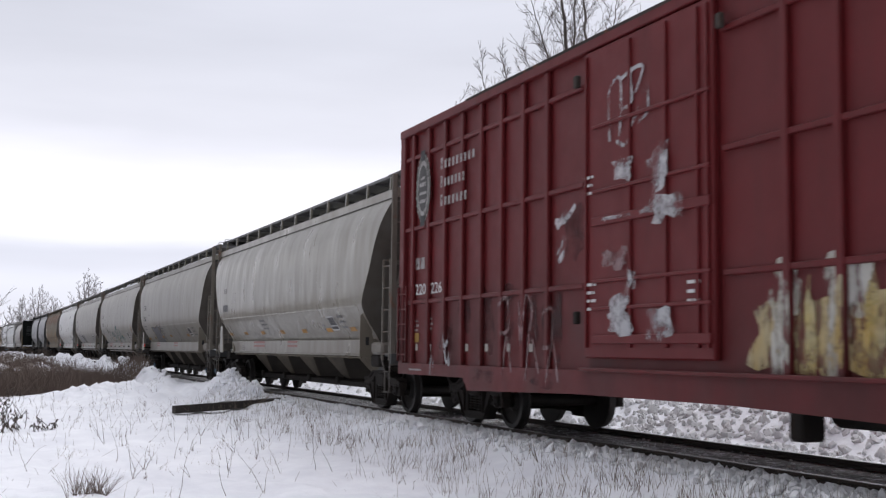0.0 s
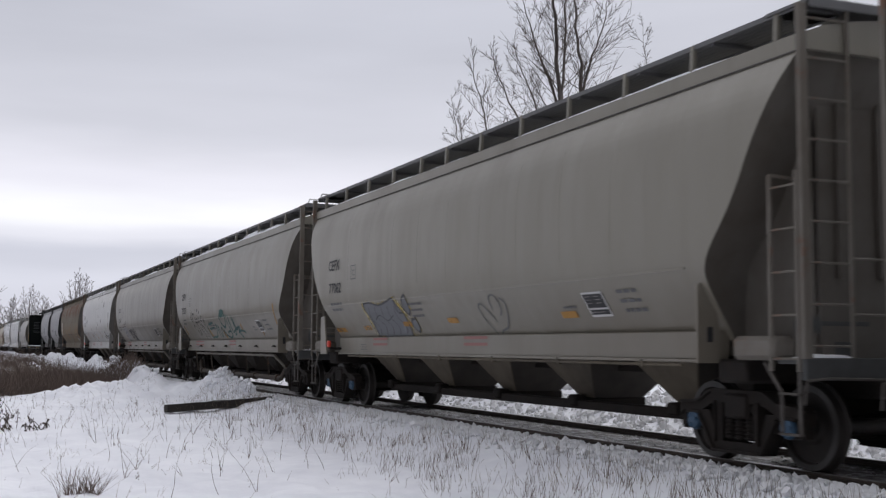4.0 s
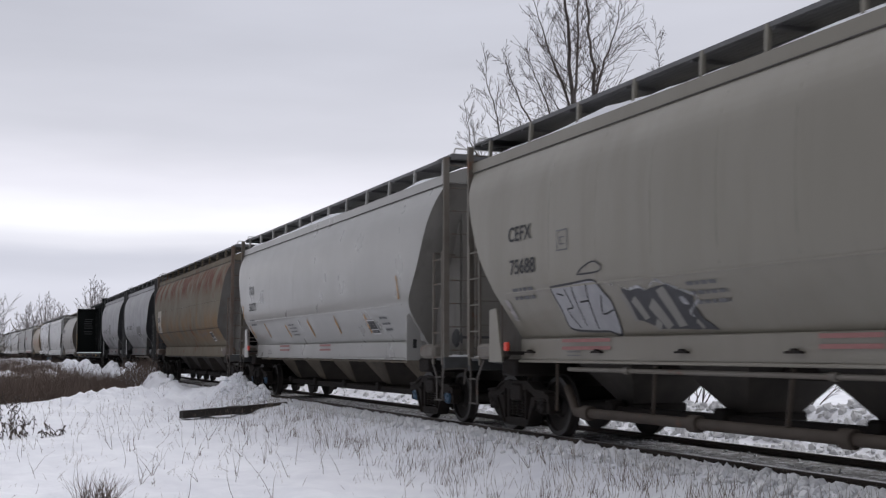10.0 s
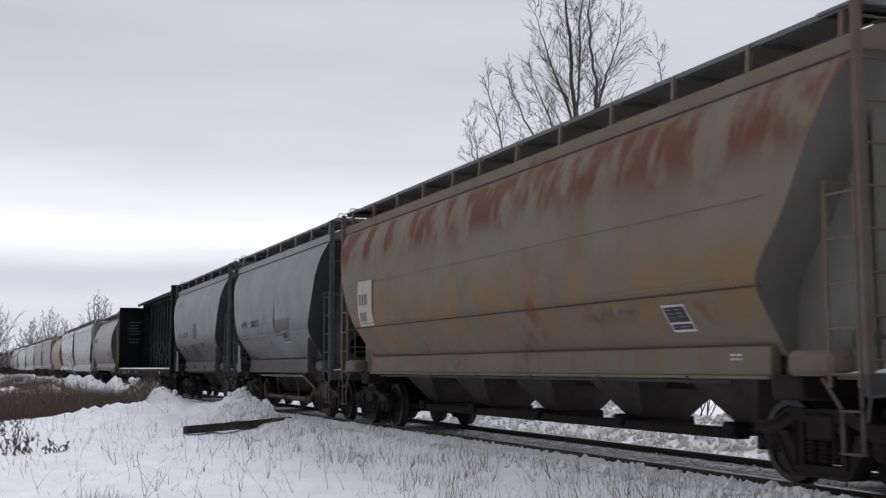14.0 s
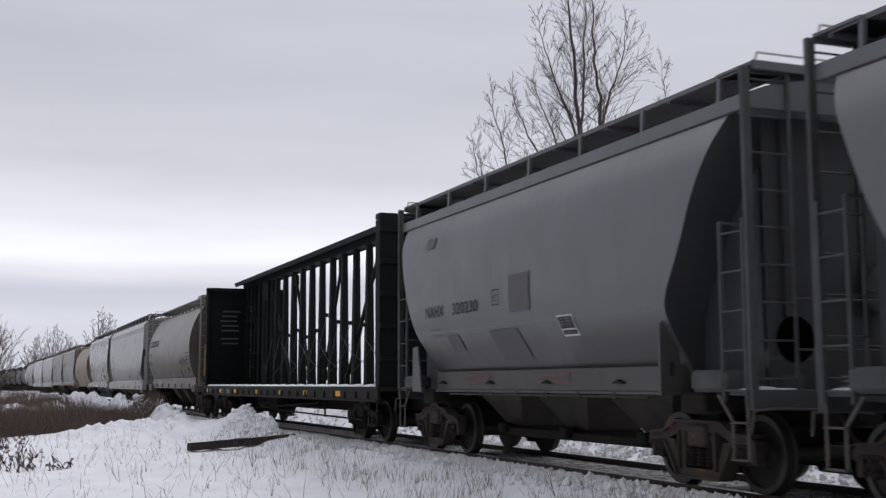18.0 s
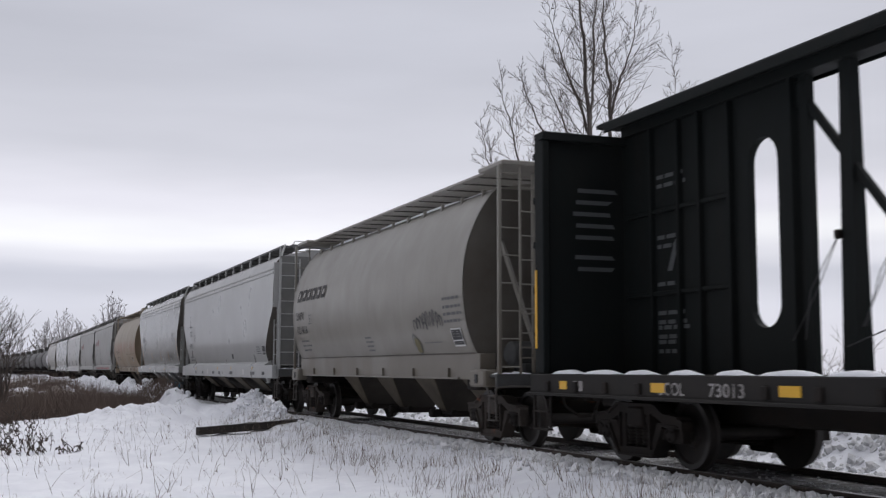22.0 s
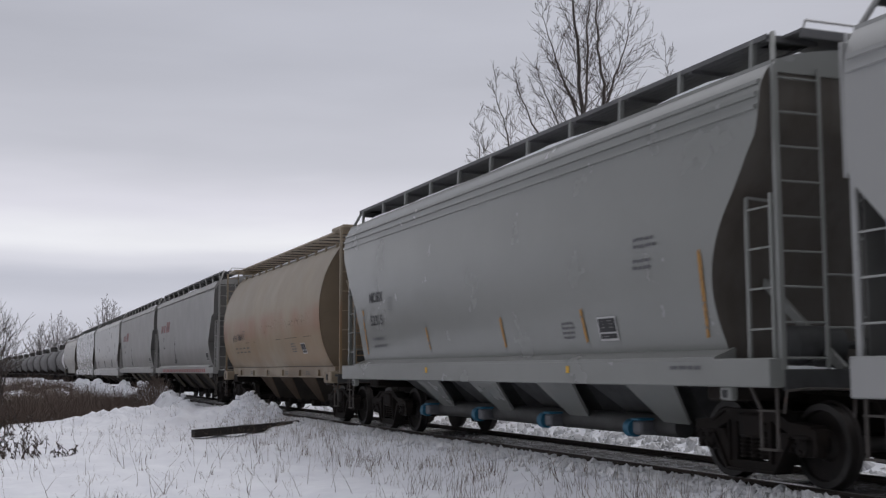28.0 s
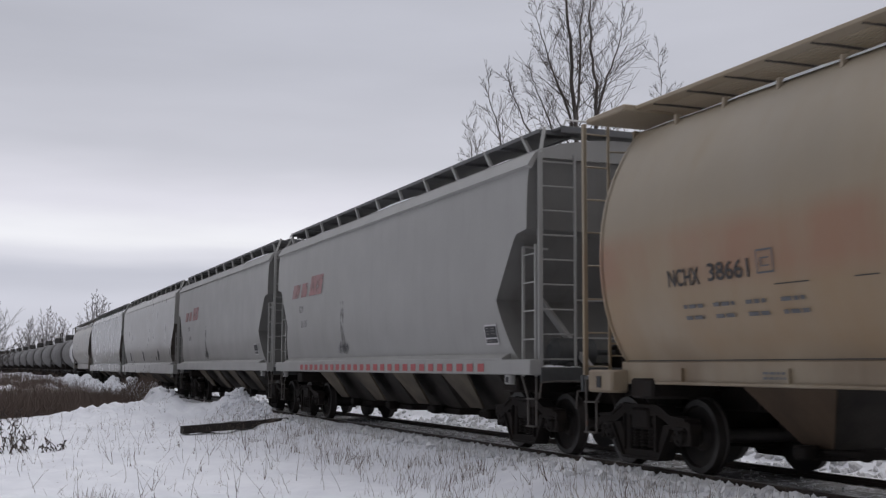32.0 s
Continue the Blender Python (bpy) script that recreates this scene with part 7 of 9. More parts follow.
RUSTY = material("rusted_tan_paint", (0.190, 0.165, 0.122), 0.72, 0, (0.150, 0.118, 0.077), 2.0, 0.8, 0.12, 30, streak=0.5, streak_col=(0.184, 0.122, 0.066), rust=0.12, rust_scale=1.0, dents=0.05, seed=17, spec=0.3,
                 stains=((3.05, 3.5, 3.95, 4.1, (0.125, 0.036, 0.016), 1.9, 0.44, 0.56, 0.92), (1.5, 1.75, 2.3, 2.9, (0.23, 0.135, 0.058), 0.9, 0.42, 0.58, 0.68), (2.2, 2.7, 3.0, 3.4, (0.20, 0.18, 0.14), 0.7, 0.4, 0.6, 0.7)))
# end tone a step below PALE, with darker streaks
PALE_END = material("darker_pale_end", (0.215, 0.205, 0.188), 0.6, 0, (0.150, 0.138, 0.12), 1.4, 0.8, 0.05, 30, streak=0.5, streak_col=(0.10, 0.088, 0.074), seed=78)
# SLATE's lower belt: dirt, plus painted shade where the side turns under.
SLATE = material("slate_grey_paint", (0.138, 0.139, 0.149), 0.38, 0, (0.108, 0.110, 0.114), 1.5, 0.35, 0.05, 30, streak=0.18, streak_col=(0.075, 0.074, 0.075), dents=0.035, seed=21, stains=((0.9, 1.0, 1.75, 2.05, (0.062, 0.057, 0.052), 0.6, 0.16, 0.46, 0.9),))
SLATE_SILL = material("grimy_slate_sill", (0.088, 0.085, 0.083), 0.55, 0, (0.056, 0.051, 0.047), 1.5, 0.8, 0.06, 30, seed=79)
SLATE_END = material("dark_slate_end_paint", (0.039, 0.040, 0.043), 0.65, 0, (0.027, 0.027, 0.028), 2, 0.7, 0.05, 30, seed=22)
GREEN_BLACK = material("black_green_paint", (0.0085, 0.011, 0.011), 0.7, 0, (0.014, 0.015, 0.014), 3, 0.7, 0.08, 30, streak=0.3, streak_col=(0.020, 0.017, 0.015), seed=25, spec=0.14)
BEAM_SILL = material("dusty_black_sill", (0.014, 0.0135, 0.013), 0.75, 0, (0.034, 0.030, 0.027), 1.2, 0.9, 0.1, 30, streak=0.3, streak_col=(0.03, 0.026, 0.022), seed=80, spec=0.2)
CYL_GREY = material("weathered_light_grey_paint", (0.252, 0.238, 0.209), 0.38, 0, (0.208, 0.193, 0.167), 1.2, 0.8, 0.05, 30, streak=0.4, streak_col=(0.181, 0.165, 0.140), dents=0.035, seed=29, stains=((0.8, 0.9, 1.46, 1.8, (0.115, 0.090, 0.064), 0.6, 0.24, 0.52, 0.85), (0.9, 1.0, 2.0, 2.8, (0.165, 0.148, 0.122), 0.5, 0.3, 0.6, 0.6)))
WHITE_A = material("cool_white_paint", (0.372, 0.374, 0.366), 0.30, 0, (0.330, 0.330, 0.320), 1.1, 0.25, 0.04, 30, streak=0.06, streak_col=(0.270, 0.267, 0.261), dents=0.035, seed=33)
GLOSS = material("glossy_grey_paint", (0.262, 0.268, 0.252), 0.24, 0, (0.232, 0.235, 0.222), 1.1, 0.6, 0.02, 30, dents=0.07, seed=37)
TAN = material("tan_paint", (0.347, 0.286, 0.205), 0.45, 0, (0.288, 0.234, 0.162), 1.0, 0.7, 0.05, 30, streak=0.3, streak_col=(0.279, 0.194, 0.104), dents=0.035, seed=41, stains=((0.8, 0.9, 1.25, 1.6, (0.17, 0.115, 0.065), 0.9, 0.36, 0.6, 0.75), (1.2, 1.5, 2.0, 3.3, (0.306, 0.186, 0.084), 0.5, 0.28, 0.62, 0.75), (2.6, 3.0, 4.0, 4.3, (0.29, 0.25, 0.195), 0.5, 0.35, 0.6, 0.6), (2.0, 2.25, 2.6, 2.85, (0.31, 0.150, 0.092), 0.75, 0.38, 0.58, 0.65)))
DULL_WHITE = material("dull_white_paint", (0.328, 0.323, 0.308), 0.43, 0, (0.284, 0.276, 0.258), 1.2, 0.4, 0.05, 30, streak=0.2, streak_col=(0.226, 0.216, 0.200), dents=0.035, seed=45)
TANK_DARK = material("sooty_tank_paint", (0.05, 0.048, 0.047), 0.5, 0, (0.09, 0.085, 0.08), 2, 0.7, seed=49)
TANK_GREY = material("grey_tank_paint", (0.088, 0.084, 0.080), 0.5, 0, (0.060, 0.058, 0.056), 2, 0.7, seed=53)
DIRT_A = material("brown_dusted_steel", (0.135, 0.110, 0.076), 0.8, 0, (0.045, 0.037, 0.030), 2.5, 0.8, 0.2, 30, seed=57)
# Darker copy of the dusted steel: shade under the cars is in its colour.
DIRT_SHADED = material("shaded_dusty_steel", (0.052, 0.043, 0.035), 0.8, 0, (0.019, 0.0165, 0.015), 2.5, 0.8, 0.2, 30, seed=61)
DIRT_TAN = material("rust_brown_funnel", (0.115, 0.075, 0.045), 0.8, 0, (0.050, 0.035, 0.024), 2, 0.8, 0.2, 30, seed=65)
DECK = material("grimy_deck", (0.022, 0.022, 0.021), 0.95, 0, (0.04, 0.036, 0.032), 4, 0.8, spec=0.02)
BLUE_GATE = plain("blue_gate_paint", (0.030, 0.17, 0.28), 0.5)
GATE_PALE = plain("pale_blue_grey_paint", (0.17, 0.172, 0.185), 0.5)
TROUGH = material("grimy_grey_steel", (0.085, 0.085, 0.082), 0.6, 0, (0.045, 0.043, 0.040), 3, 0.8, 0.1, 30, seed=77)

FLAT_PROF = smooth_table([(1.30, 1.42), (1.5, 1.49), (1.8, 1.55), (2.1, 1.59), (3.0, 1.60), (3.9, 1.585), (4.12, 1.53), (4.30, 1.40)], 2)
TUCKED_PROF = smooth_table([(1.30, 1.34), (1.5, 1.41), (1.8, 1.48), (2.2, 1.55), (2.7, 1.595), (3.2, 1.60), (3.9, 1.585), (4.12, 1.53), (4.30, 1.40)], 2)
SLANT_ENDS = [(1.30, 1.05), (1.4, 1.1), (1.7, 1.15), (2.45, 0.5), (2.8, 0.15), (2.95, 0.05), (4.3, 0.03)]
ROUND_ENDS = smooth_table([(1.3, 0.95), (1.5, 0.95), (1.7, 1.0), (2.1, 1.02), (2.6, 0.84), (3.1, 0.42), (3.4, 0.22), (3.6, 0.05), (4.3, 0.03)], 2)
SLATE_ENDS = [(1.30, 1.45), (1.9, 1.42), (2.15, 1.32), (2.65, 0.98), (3.25, 0.72), (3.75, 0.46), (4.16, 0.28)]
HEX_ENDS = [(1.30, 0.62), (1.46, 0.75), (2.21, 1.12), (3.06, 0.48), (3.12, 0.40), (3.16, 0.08), (4.3, 0.06)]

box, box_skin, box_L = boxcar(3.15, 19.35, "dark red boxcar with outside ribs and patchy spray paint", RED, RED2)
h1, s1, l1 = curved_hopper(20.28, 36.75, "glossy warm grey covered hopper with dented sides", GREY_A, DIRT_A, seed=1, snow=False)
h2, s2, l2 = curved_hopper(37.84, 54.23, "grey covered hopper with yellow and silver graffiti", GREY_B, DIRT_A, seed=2, blue=True, drift=0.06)
h3, s3, l3 = curved_hopper(55.29, 71.80, "grey covered hopper with green graffiti and snow on its roof", GREY_C, DIRT_SHADED, seed=3, pipe=True, lugs=True, drift=0.18)
h4, s4, l4 = curved_hopper(72.83, 89.27, "grey covered hopper with white and black graffiti", GREY_B, DIRT_SHADED, seed=4, pipe=True, lugs=True)
h5, s5, l5 = curved_hopper(90.32, 106.54, "pale grey covered hopper with snow on its roof", PALE, DIRT_A, seed=5, blue=True, drift=0.10, end_paint=PALE_END)
h6, s6, l6 = curved_hopper(108.06, 124.07, "rust-streaked tan covered hopper", RUSTY, DIRT_SHADED, seed=6, snow=False, kit=material("rust_bitten_grey_fittings", (0.15, 0.13, 0.115), 0.65, 0, (0.11, 0.065, 0.04), 2.5, 0.9, 0.08, 30, rust=0.2, rust_scale=1.5, seed=69), end_paint=material("grey_end_paint", (0.19, 0.185, 0.172), 0.6, 0, (0.125, 0.115, 0.10), 1.5, 0.8, streak=0.5, streak_col=(0.125, 0.085, 0.055), seed=70), plates=False, inset=(1.02, 1.02))
h7, s7, l7 = curved_hopper(124.98, 135.60, "short slate grey covered hopper with painted-out patches", SLATE, DIRT_SHADED, bays=3, steel=STEEL_BROWN, seed=7, snow=False, ends=SLATE_ENDS, kit=DARK_GREY_STEEL, end_paint=SLATE_END, sill_paint=SLATE_SILL, pipe=True)
h8, s8, l8 = curved_hopper(136.64, 147.45, "short slate grey covered hopper with darker patches", SLATE, DIRT_SHADED, bays=3, steel=STEEL_BROWN, seed=8, snow=False, ends=SLATE_ENDS, kit=DARK_GREY_STEEL, end_paint=SLATE_END, sill_paint=SLATE_SILL, lugs=True)
beam_car, beam_skin, beam_L = centerbeam(148.55, 168.45, "empty black-green centre-beam flat car with snow on its deck", GREEN_BLACK)
h10, s10, l10 = cylinder_hopper(169.8, 183.05, "weathered light grey cylindrical hopper", CYL_GREY, DIRT_A, STEEL_BROWN, seed=10)
h11, s11, l11 = flat_hopper(184.68, 201.0, "clean cool white covered hopper", WHITE_A, DIRT_SHADED, SLANT_ENDS, FLAT_PROF, STEEL_DARK, (0.94, 1.31), seed=11, panel=True, sheet=DIRT_A, ridge=(3.98, 3.86), snow=False)
h12, s12, l12 = flat_hopper(202.16, 216.84, "glossy grey covered hopper with blue outlet gates", GLOSS, DARK_GREY_STEEL, ROUND_ENDS, TUCKED_PROF, STEEL_DARK, (1.02, 1.31), seed=12, gate=BLUE_GATE, gate_label="blue outlet gate", ridge=(4.08, 3.95, 3.82), inset=(1.0, 1.6), sheet_shift=0.75, trough=True)
h13, s13, l13 = cylinder_hopper(217.8, 231.3, "sand-coloured cylindrical hopper stained with rust", TAN, DIRT_TAN, STEEL_DARK, seed=13, snow=True, skirt=1.30, fill=0.32, end_paint=material("brown_dusted_end", (0.25, 0.195, 0.13), 0.6, 0, (0.18, 0.135, 0.09), 1.6, 0.8, seed=73))
STRIPED = dict(dirt=DIRT_SHADED, ends=HEX_ENDS, prof=FLAT_PROF, steel=STEEL_DARK, sill=(1.12, 1.34), lean=0.35, sheet=DIRT_A, top_band=(4.02, 4.26, 0.05), end_paint=material("pale_grimy_end", (0.17, 0.168, 0.16), 0.6, 0, (0.12, 0.116, 0.108), 1.6, 0.8, 0.05, 30, streak=0.4, streak_col=(0.09, 0.082, 0.074), seed=75))
h14, s14, l14 = flat_hopper(232.48, 247.2, "dull white covered hopper with a red and white sill stripe", DULL_WHITE, seed=14, **STRIPED)
h15, s15, l15 = flat_hopper(248.23, 263.2, "dull white covered hopper with a faded red emblem", DULL_WHITE, seed=15, **STRIPED)
h16, s16, l16 = flat_hopper(264.2, 281.6, "light grey covered hopper with black marks", PALE, DIRT_SHADED, SLANT_ENDS, FLAT_PROF, STEEL_DARK, (0.94, 1.31), seed=16, panel=True, sheet=DIRT_A, ridge=(4.0,))
h17, s17, l17 = flat_hopper(282.6, 300.9, "glossy light grey covered hopper", GLOSS, DIRT_SHADED, SLANT_ENDS, FLAT_PROF, STEEL_DARK, (0.94, 1.31), seed=17, panel=True, sheet=DIRT_A, ridge=(4.0,))
h18, s18, l18 = curved_hopper(301.9, 318.4, "plain grey covered hopper ahead of the tank cars", GREY_A, DIRT_SHADED, seed=18)
for i in range(11):
    tank_car(319.6 + 15.6 * i, 334.2 + 15.6 * i, "sooty black tank car with a walkway rail" if i % 3 == 1 else "dirty grey tank car with a walkway rail",
             TANK_DARK if i % 3 == 1 else TANK_GREY, i == 0)

# ---- lettering, plates and spray paint; r is metres to the right of a car's middle, as seen from the road ----
PALE_SQUARE = plain("dull_white_reflector", (0.42, 0.40, 0.36), 0.5)
SPRAY_GREEN = plain("dark_green_spray", (0.03, 0.10, 0.09), 0.6)
SPRAY_BLACK = plain("black_spray", (0.045, 0.045, 0.05), 0.6)
SPRAY_SMOKE = material("smoky_black_spray", (0.05, 0.048, 0.05), 0.6, 0, (0.09, 0.086, 0.082), 3, 0.8, seed=16, thin=(3.5, 0.25, 0.62, 0.95))
SPRAY_LETTER = material("dull_silver_spray", (0.225, 0.215, 0.195), 0.5, 0, (0.19, 0.18, 0.165), 3, 0.7, seed=14)
SPRAY_SILVER = material("silver_blue_spray", (0.125, 0.13, 0.145), 0.55, 0, (0.165, 0.17, 0.18), 3, 0.8, seed=3)
INK_DARK = plain("weathered_black_lettering", (0.045, 0.042, 0.042), 0.65)
SPRAY_WHITE = material("white_spray", (0.52, 0.52, 0.53), 0.6, 0, (0.40, 0.40, 0.42), 4, 0.9, seed=4, thin=(3.2, 0.40, 0.62, 0.92))
SPRAY_DIM = material("thin_white_spray", (0.30, 0.22, 0.225), 0.7, 0, (0.20, 0.11, 0.11), 6, 1.0, seed=6, thin=(4.0, 0.33, 0.62, 0.85))
SPRAY_YELLOW = material("yellow_spray", (0.50, 0.36, 0.06), 0.6, 0, (0.42, 0.40, 0.30), 2.2, 1.0, seed=8, thin=(3.0, 0.38, 0.6, 0.9))
PATCH_GREY = material("darker_grey_patch", (0.068, 0.067, 0.068), 0.5, 0, (0.085, 0.084, 0.087), 4, 0.8, seed=10)
PATCH_SMUDGE = material("dusty_smudge", (0.20, 0.19, 0.175), 0.7, 0, (0.27, 0.26, 0.25), 4, 0.9, seed=11, thin=(4.0, 0.4, 0.65, 0.8))
FADED_RED = material("faded_red_emblem", (0.44, 0.20, 0.20), 0.6, 0, (0.36, 0.26, 0.25), 4, 0.8, thin=(3.0, 0.28, 0.5, 0.85))
DULL_STENCIL = plain("dull_red_stencil", (0.16, 0.085, 0.08), 0.7)
STENCIL_RED = plain("pale_red_stencil", (0.33, 0.15, 0.14), 0.65)


def code_and_number(car, skin, code, number, r, z_code, z_number, w_code, w_number, h=0.22, mat=BLACK):
    letters(car, skin, code, -r, z_code, h, mat, w_code)
    letters(car, skin, number, -r - 0.05, z_number, h, mat, w_number)


def small_square(car, skin, r, z, w=0.3, h=0.26, mat=GREY_INK):
    """The little framed letter C stencil."""
    for a, c in ((z, 0.018), (z + h, 0.018)):
        patch(car, skin, -r, a, w, c, mat, "lettering_bar", steps=1)
    patch(car, skin, -r - w * 0.25, z + h * 0.3, w * 0.5, h * 0.06, mat, "lettering_bar", steps=1)
    patch(car, skin, -r - w * 0.25, z + h * 0.65, w * 0.5, h * 0.06, mat, "lettering_bar", steps=1)
    patch(car, skin, -r - w * 0.25, z + h * 0.3, w * 0.08, h * 0.4, mat, "lettering_bar", steps=1)
    for a in (0.0, 0.94):
        patch(car, skin, -r - w * a, z, w * 0.06, h, mat, "lettering_bar", steps=2)


def orange(car, skin, r, z, w, h, slant=0.0):
    patch(car, skin, -r, z, w, h, ORANGE, "paint_stroke", "orange paint stroke", slant=slant)


def hopper_marks(car, skin, code, number, seed, ink=BLACK, square=True):
    code_and_number(car, skin, code, number, -6.3, 2.77, 2.30, 0.74, 0.80, 0.215, ink)
    bars(car, skin, 6.15, 2.06, 2, 0.75, 0.06, GREY_INK, 0.9, seed=seed)
    if square:
        small_square(car, skin, -4.8, 2.53)
    data_plate(car, skin, -4.54, 1.60, 0.50, 0.30)
    bars(car, skin, -5.25, 1.86, 3, 0.55, 0.05, GREY_INK, 1.2, seed=seed + 1)
    bars(car, skin, -3.95, 1.72, 2, 0.35, 0.035, GREY_INK, 1.3, seed=seed + 2)
    bars(car, skin, 1.75, 1.93, 3, 0.72, 0.05, GREY_INK, 1.0, seed=seed + 3)


def sill_marks(car, rs, z=1.24, ink=None):
    flat = Skin([(0, 1.245), (3, 1.245)])
    for r, w in [(a - 0.45, c) for a, c in rs]:
        for dz in (0.0, 0.10):
            patch(car, flat, -r, z + dz, w, 0.045, ink or STENCIL_RED, "stencil_bar", "pale red stencilled bar", steps=1)
    bars(car, flat, 5.2, 1.25, 3, 0.4, 0.02, GREY_INK, 1.3, seed=4)


def red_marker(car, r, z):
    part("marker_reflector", Geo().box(-1.53, -1.47, -r + 0.07, -r + 0.18, z - 0.065, z + 0.065, 0.015), REFLECTOR, car, "red reflector catching the light")
    part("marker_bracket", Geo().box(-1.5, -1.2, -r + 0.07, -r + 0.18, z - 0.12, z - 0.07, 0.01), STEEL_DARK, car)


def scrawl(car, skin, r0, r1, z, h, n, w, mat, seed):
    """A hasty tag: letter after letter of short bent strokes."""
    rnd = random.Random(seed)
    step = (r1 - r0) / n
    for i in range(n):
        a = r0 + step * i
        tall = h * rnd.uniform(0.6, 1.15)
        up = z + rnd.uniform(-0.12, 0.12) * h
        pts = [(a + step * rnd.uniform(0.0, 0.25), up), (a + step * rnd.uniform(0.0, 0.5), up + tall), (a + step * rnd.uniform(0.5, 0.9), up + tall * rnd.uniform(0.3, 1.0)), (a + step * rnd.uniform(0.4, 1.1), up + tall * rnd.uniform(-0.15, 0.4))]
        ribbon(car, skin, pts, w, mat)
        if rnd.random() < 0.6:
            k = up + tall * rnd.uniform(0.3, 0.8)
            ribbon(car, skin, ((a, k), (a + step * 0.5, k + 0.1 * tall), (a + step * 1.05, k - 0.1 * tall)), w * 0.9, mat)


# boxcar: crest, three lines of a name, number, stencils, spray paint
rib = Skin([(0, box_skin.table[0][1] + 0.0), (6, box_skin.table[0][1] + 0.0)])


def crest():
    """A worn oval emblem: a beaded rim round a dark shield with pale bars."""
    def oval(k, mat, pr, name="crest_field", low=-1.0):
        n = 28
        g = Geo()
        g.add([(rib.x(0) - pr, 7.0 - 0.33 * k * math.cos(2 * math.pi * i / n), 3.95 + 0.60 * k * max(low, math.sin(2 * math.pi * i / n))) for i in range(n)], [tuple(range(n))])
        return part(name, g, mat, box, "worn oval emblem", smooth=False)

    oval(1.0, material("grey_green_crest", (0.12, 0.115, 0.10), 0.6, 0, (0.06, 0.05, 0.045), 8, 0.9), 0.072)
    oval(0.80, DIM_WHITE, 0.075)
    oval(0.66, material("dark_crest", (0.045, 0.043, 0.04), 0.6), 0.078)
    for i in range(26):
        a = 2 * math.pi * i / 26
        g = Geo().box(rib.x(0) - 0.076, rib.x(0) - 0.073, 7.0 - 0.32 * math.cos(a) - 0.014, 7.0 - 0.32 * math.cos(a) + 0.014, 3.95 + 0.585 * math.sin(a) - 0.02, 3.95 + 0.585 * math.sin(a) + 0.02)
        part("crest_bead", g, DIM_WHITE, box)
    for z, w, h in ((3.98, 0.30, 0.07), (3.84, 0.34, 0.05), (3.70, 0.26, 0.06), (4.10, 0.2, 0.05)):
        patch(box, rib, 7.0 + w / 2, z, w, h, DIM_WHITE, "crest_bar", "", 0.081, 1)
    for z in (4.42, 3.30):
        patch(box, rib, 7.09, z, 0.18, 0.18, BLACK, "crest_tip", "", 0.083, 1)


crest()
for z, w in ((4.16, 1.45), (3.86, 1.05), (3.55, 1.15)):
    rnd = random.Random(int(z * 100))
    k = int(w / 0.15)
    for i in range(k):
        patch(box, rib, 6.2 - i * w / k, z, w / k * 0.55, 0.14 if i else 0.19, DIM_WHITE, "lettering_bar", "", 0.075, steps=1)
patch(box, rib, 7.45, 2.58, 0.18, 0.2, DIM_WHITE, "lettering_bar", "", steps=1)
patch(box, rib, 7.22, 2.58, 0.18, 0.2, DIM_WHITE, "lettering_bar", "", steps=1)
letters(box, rib, "220", 7.46, 2.14, 0.19, WHITE_INK, 0.48)
letters(box, rib, "226", 6.74, 2.14, 0.19, WHITE_INK, 0.48)
for r, z in ((-7.6, 1.68), (-6.95, 1.7)):
    bars(box, rib, -r, z, 3, 0.36, 0.045, DIM_WHITE, 0.8, seed=3)
patch(box, rib, 7.6, 1.33, 0.34, 0.16, material("dim_yellow_label", (0.30, 0.17, 0.03), 0.6), "paper_label", "dull yellow label", steps=1)
for r in (-7.38, -6.75, -5.2, -4.46, -3.7, -2.98):
    patch(box, rib, -r + 0.06, 1.19, 0.11, 0.11, PALE_SQUARE, "reflector_square", "small white reflective square", 0.012, 1)
patch(box, Skin([(0, 1.61), (6, 1.61)]), 7.5, 0.85, 0.6, 0.03, DIM_WHITE, "lettering_bar", steps=1)
door_skin = Skin([(0, 1.615), (6, 1.615)])
for r, z, n in ((-1.33, 3.33, 3), (-1.27, 2.0, 4), (0.9, 1.93, 3)):
    bars(box, door_skin, -r, z, n, 0.26, 0.045, WHITE_INK, 1.2, seed=2)
patch(box, door_skin, 0.79, 2.76, 1.25, 0.045, SPRAY_WHITE, "paint_stroke", "white rubbed line", 0.07, 1)


def blob(car, skin, r, z, w, h, mat, seed, proud=0.014, name="spray_patch", label="rough sprayed patch", ragged=0.45):
    """A ragged sprayed patch."""
    n = 22
    g = Geo()
    vs = []
    for i in range(n):
        a = 2 * math.pi * i / n
        k = 1 + ragged * noise.noise(Vector((math.cos(a) * 1.7, math.sin(a) * 1.7, seed * 3.1)))
        sq = (abs(math.cos(a)) ** 4 + abs(math.sin(a)) ** 4) ** -0.25
        vs.append((-(r + w / 2 * k * sq * math.cos(a)), z + h / 2 * k * sq * math.sin(a)))
    g.add([(skin.x(zz) - proud, yy + skin.off(zz), zz) for yy, zz in vs], [tuple(range(n))])
    return part(name, g, mat, car, label, smooth=False)


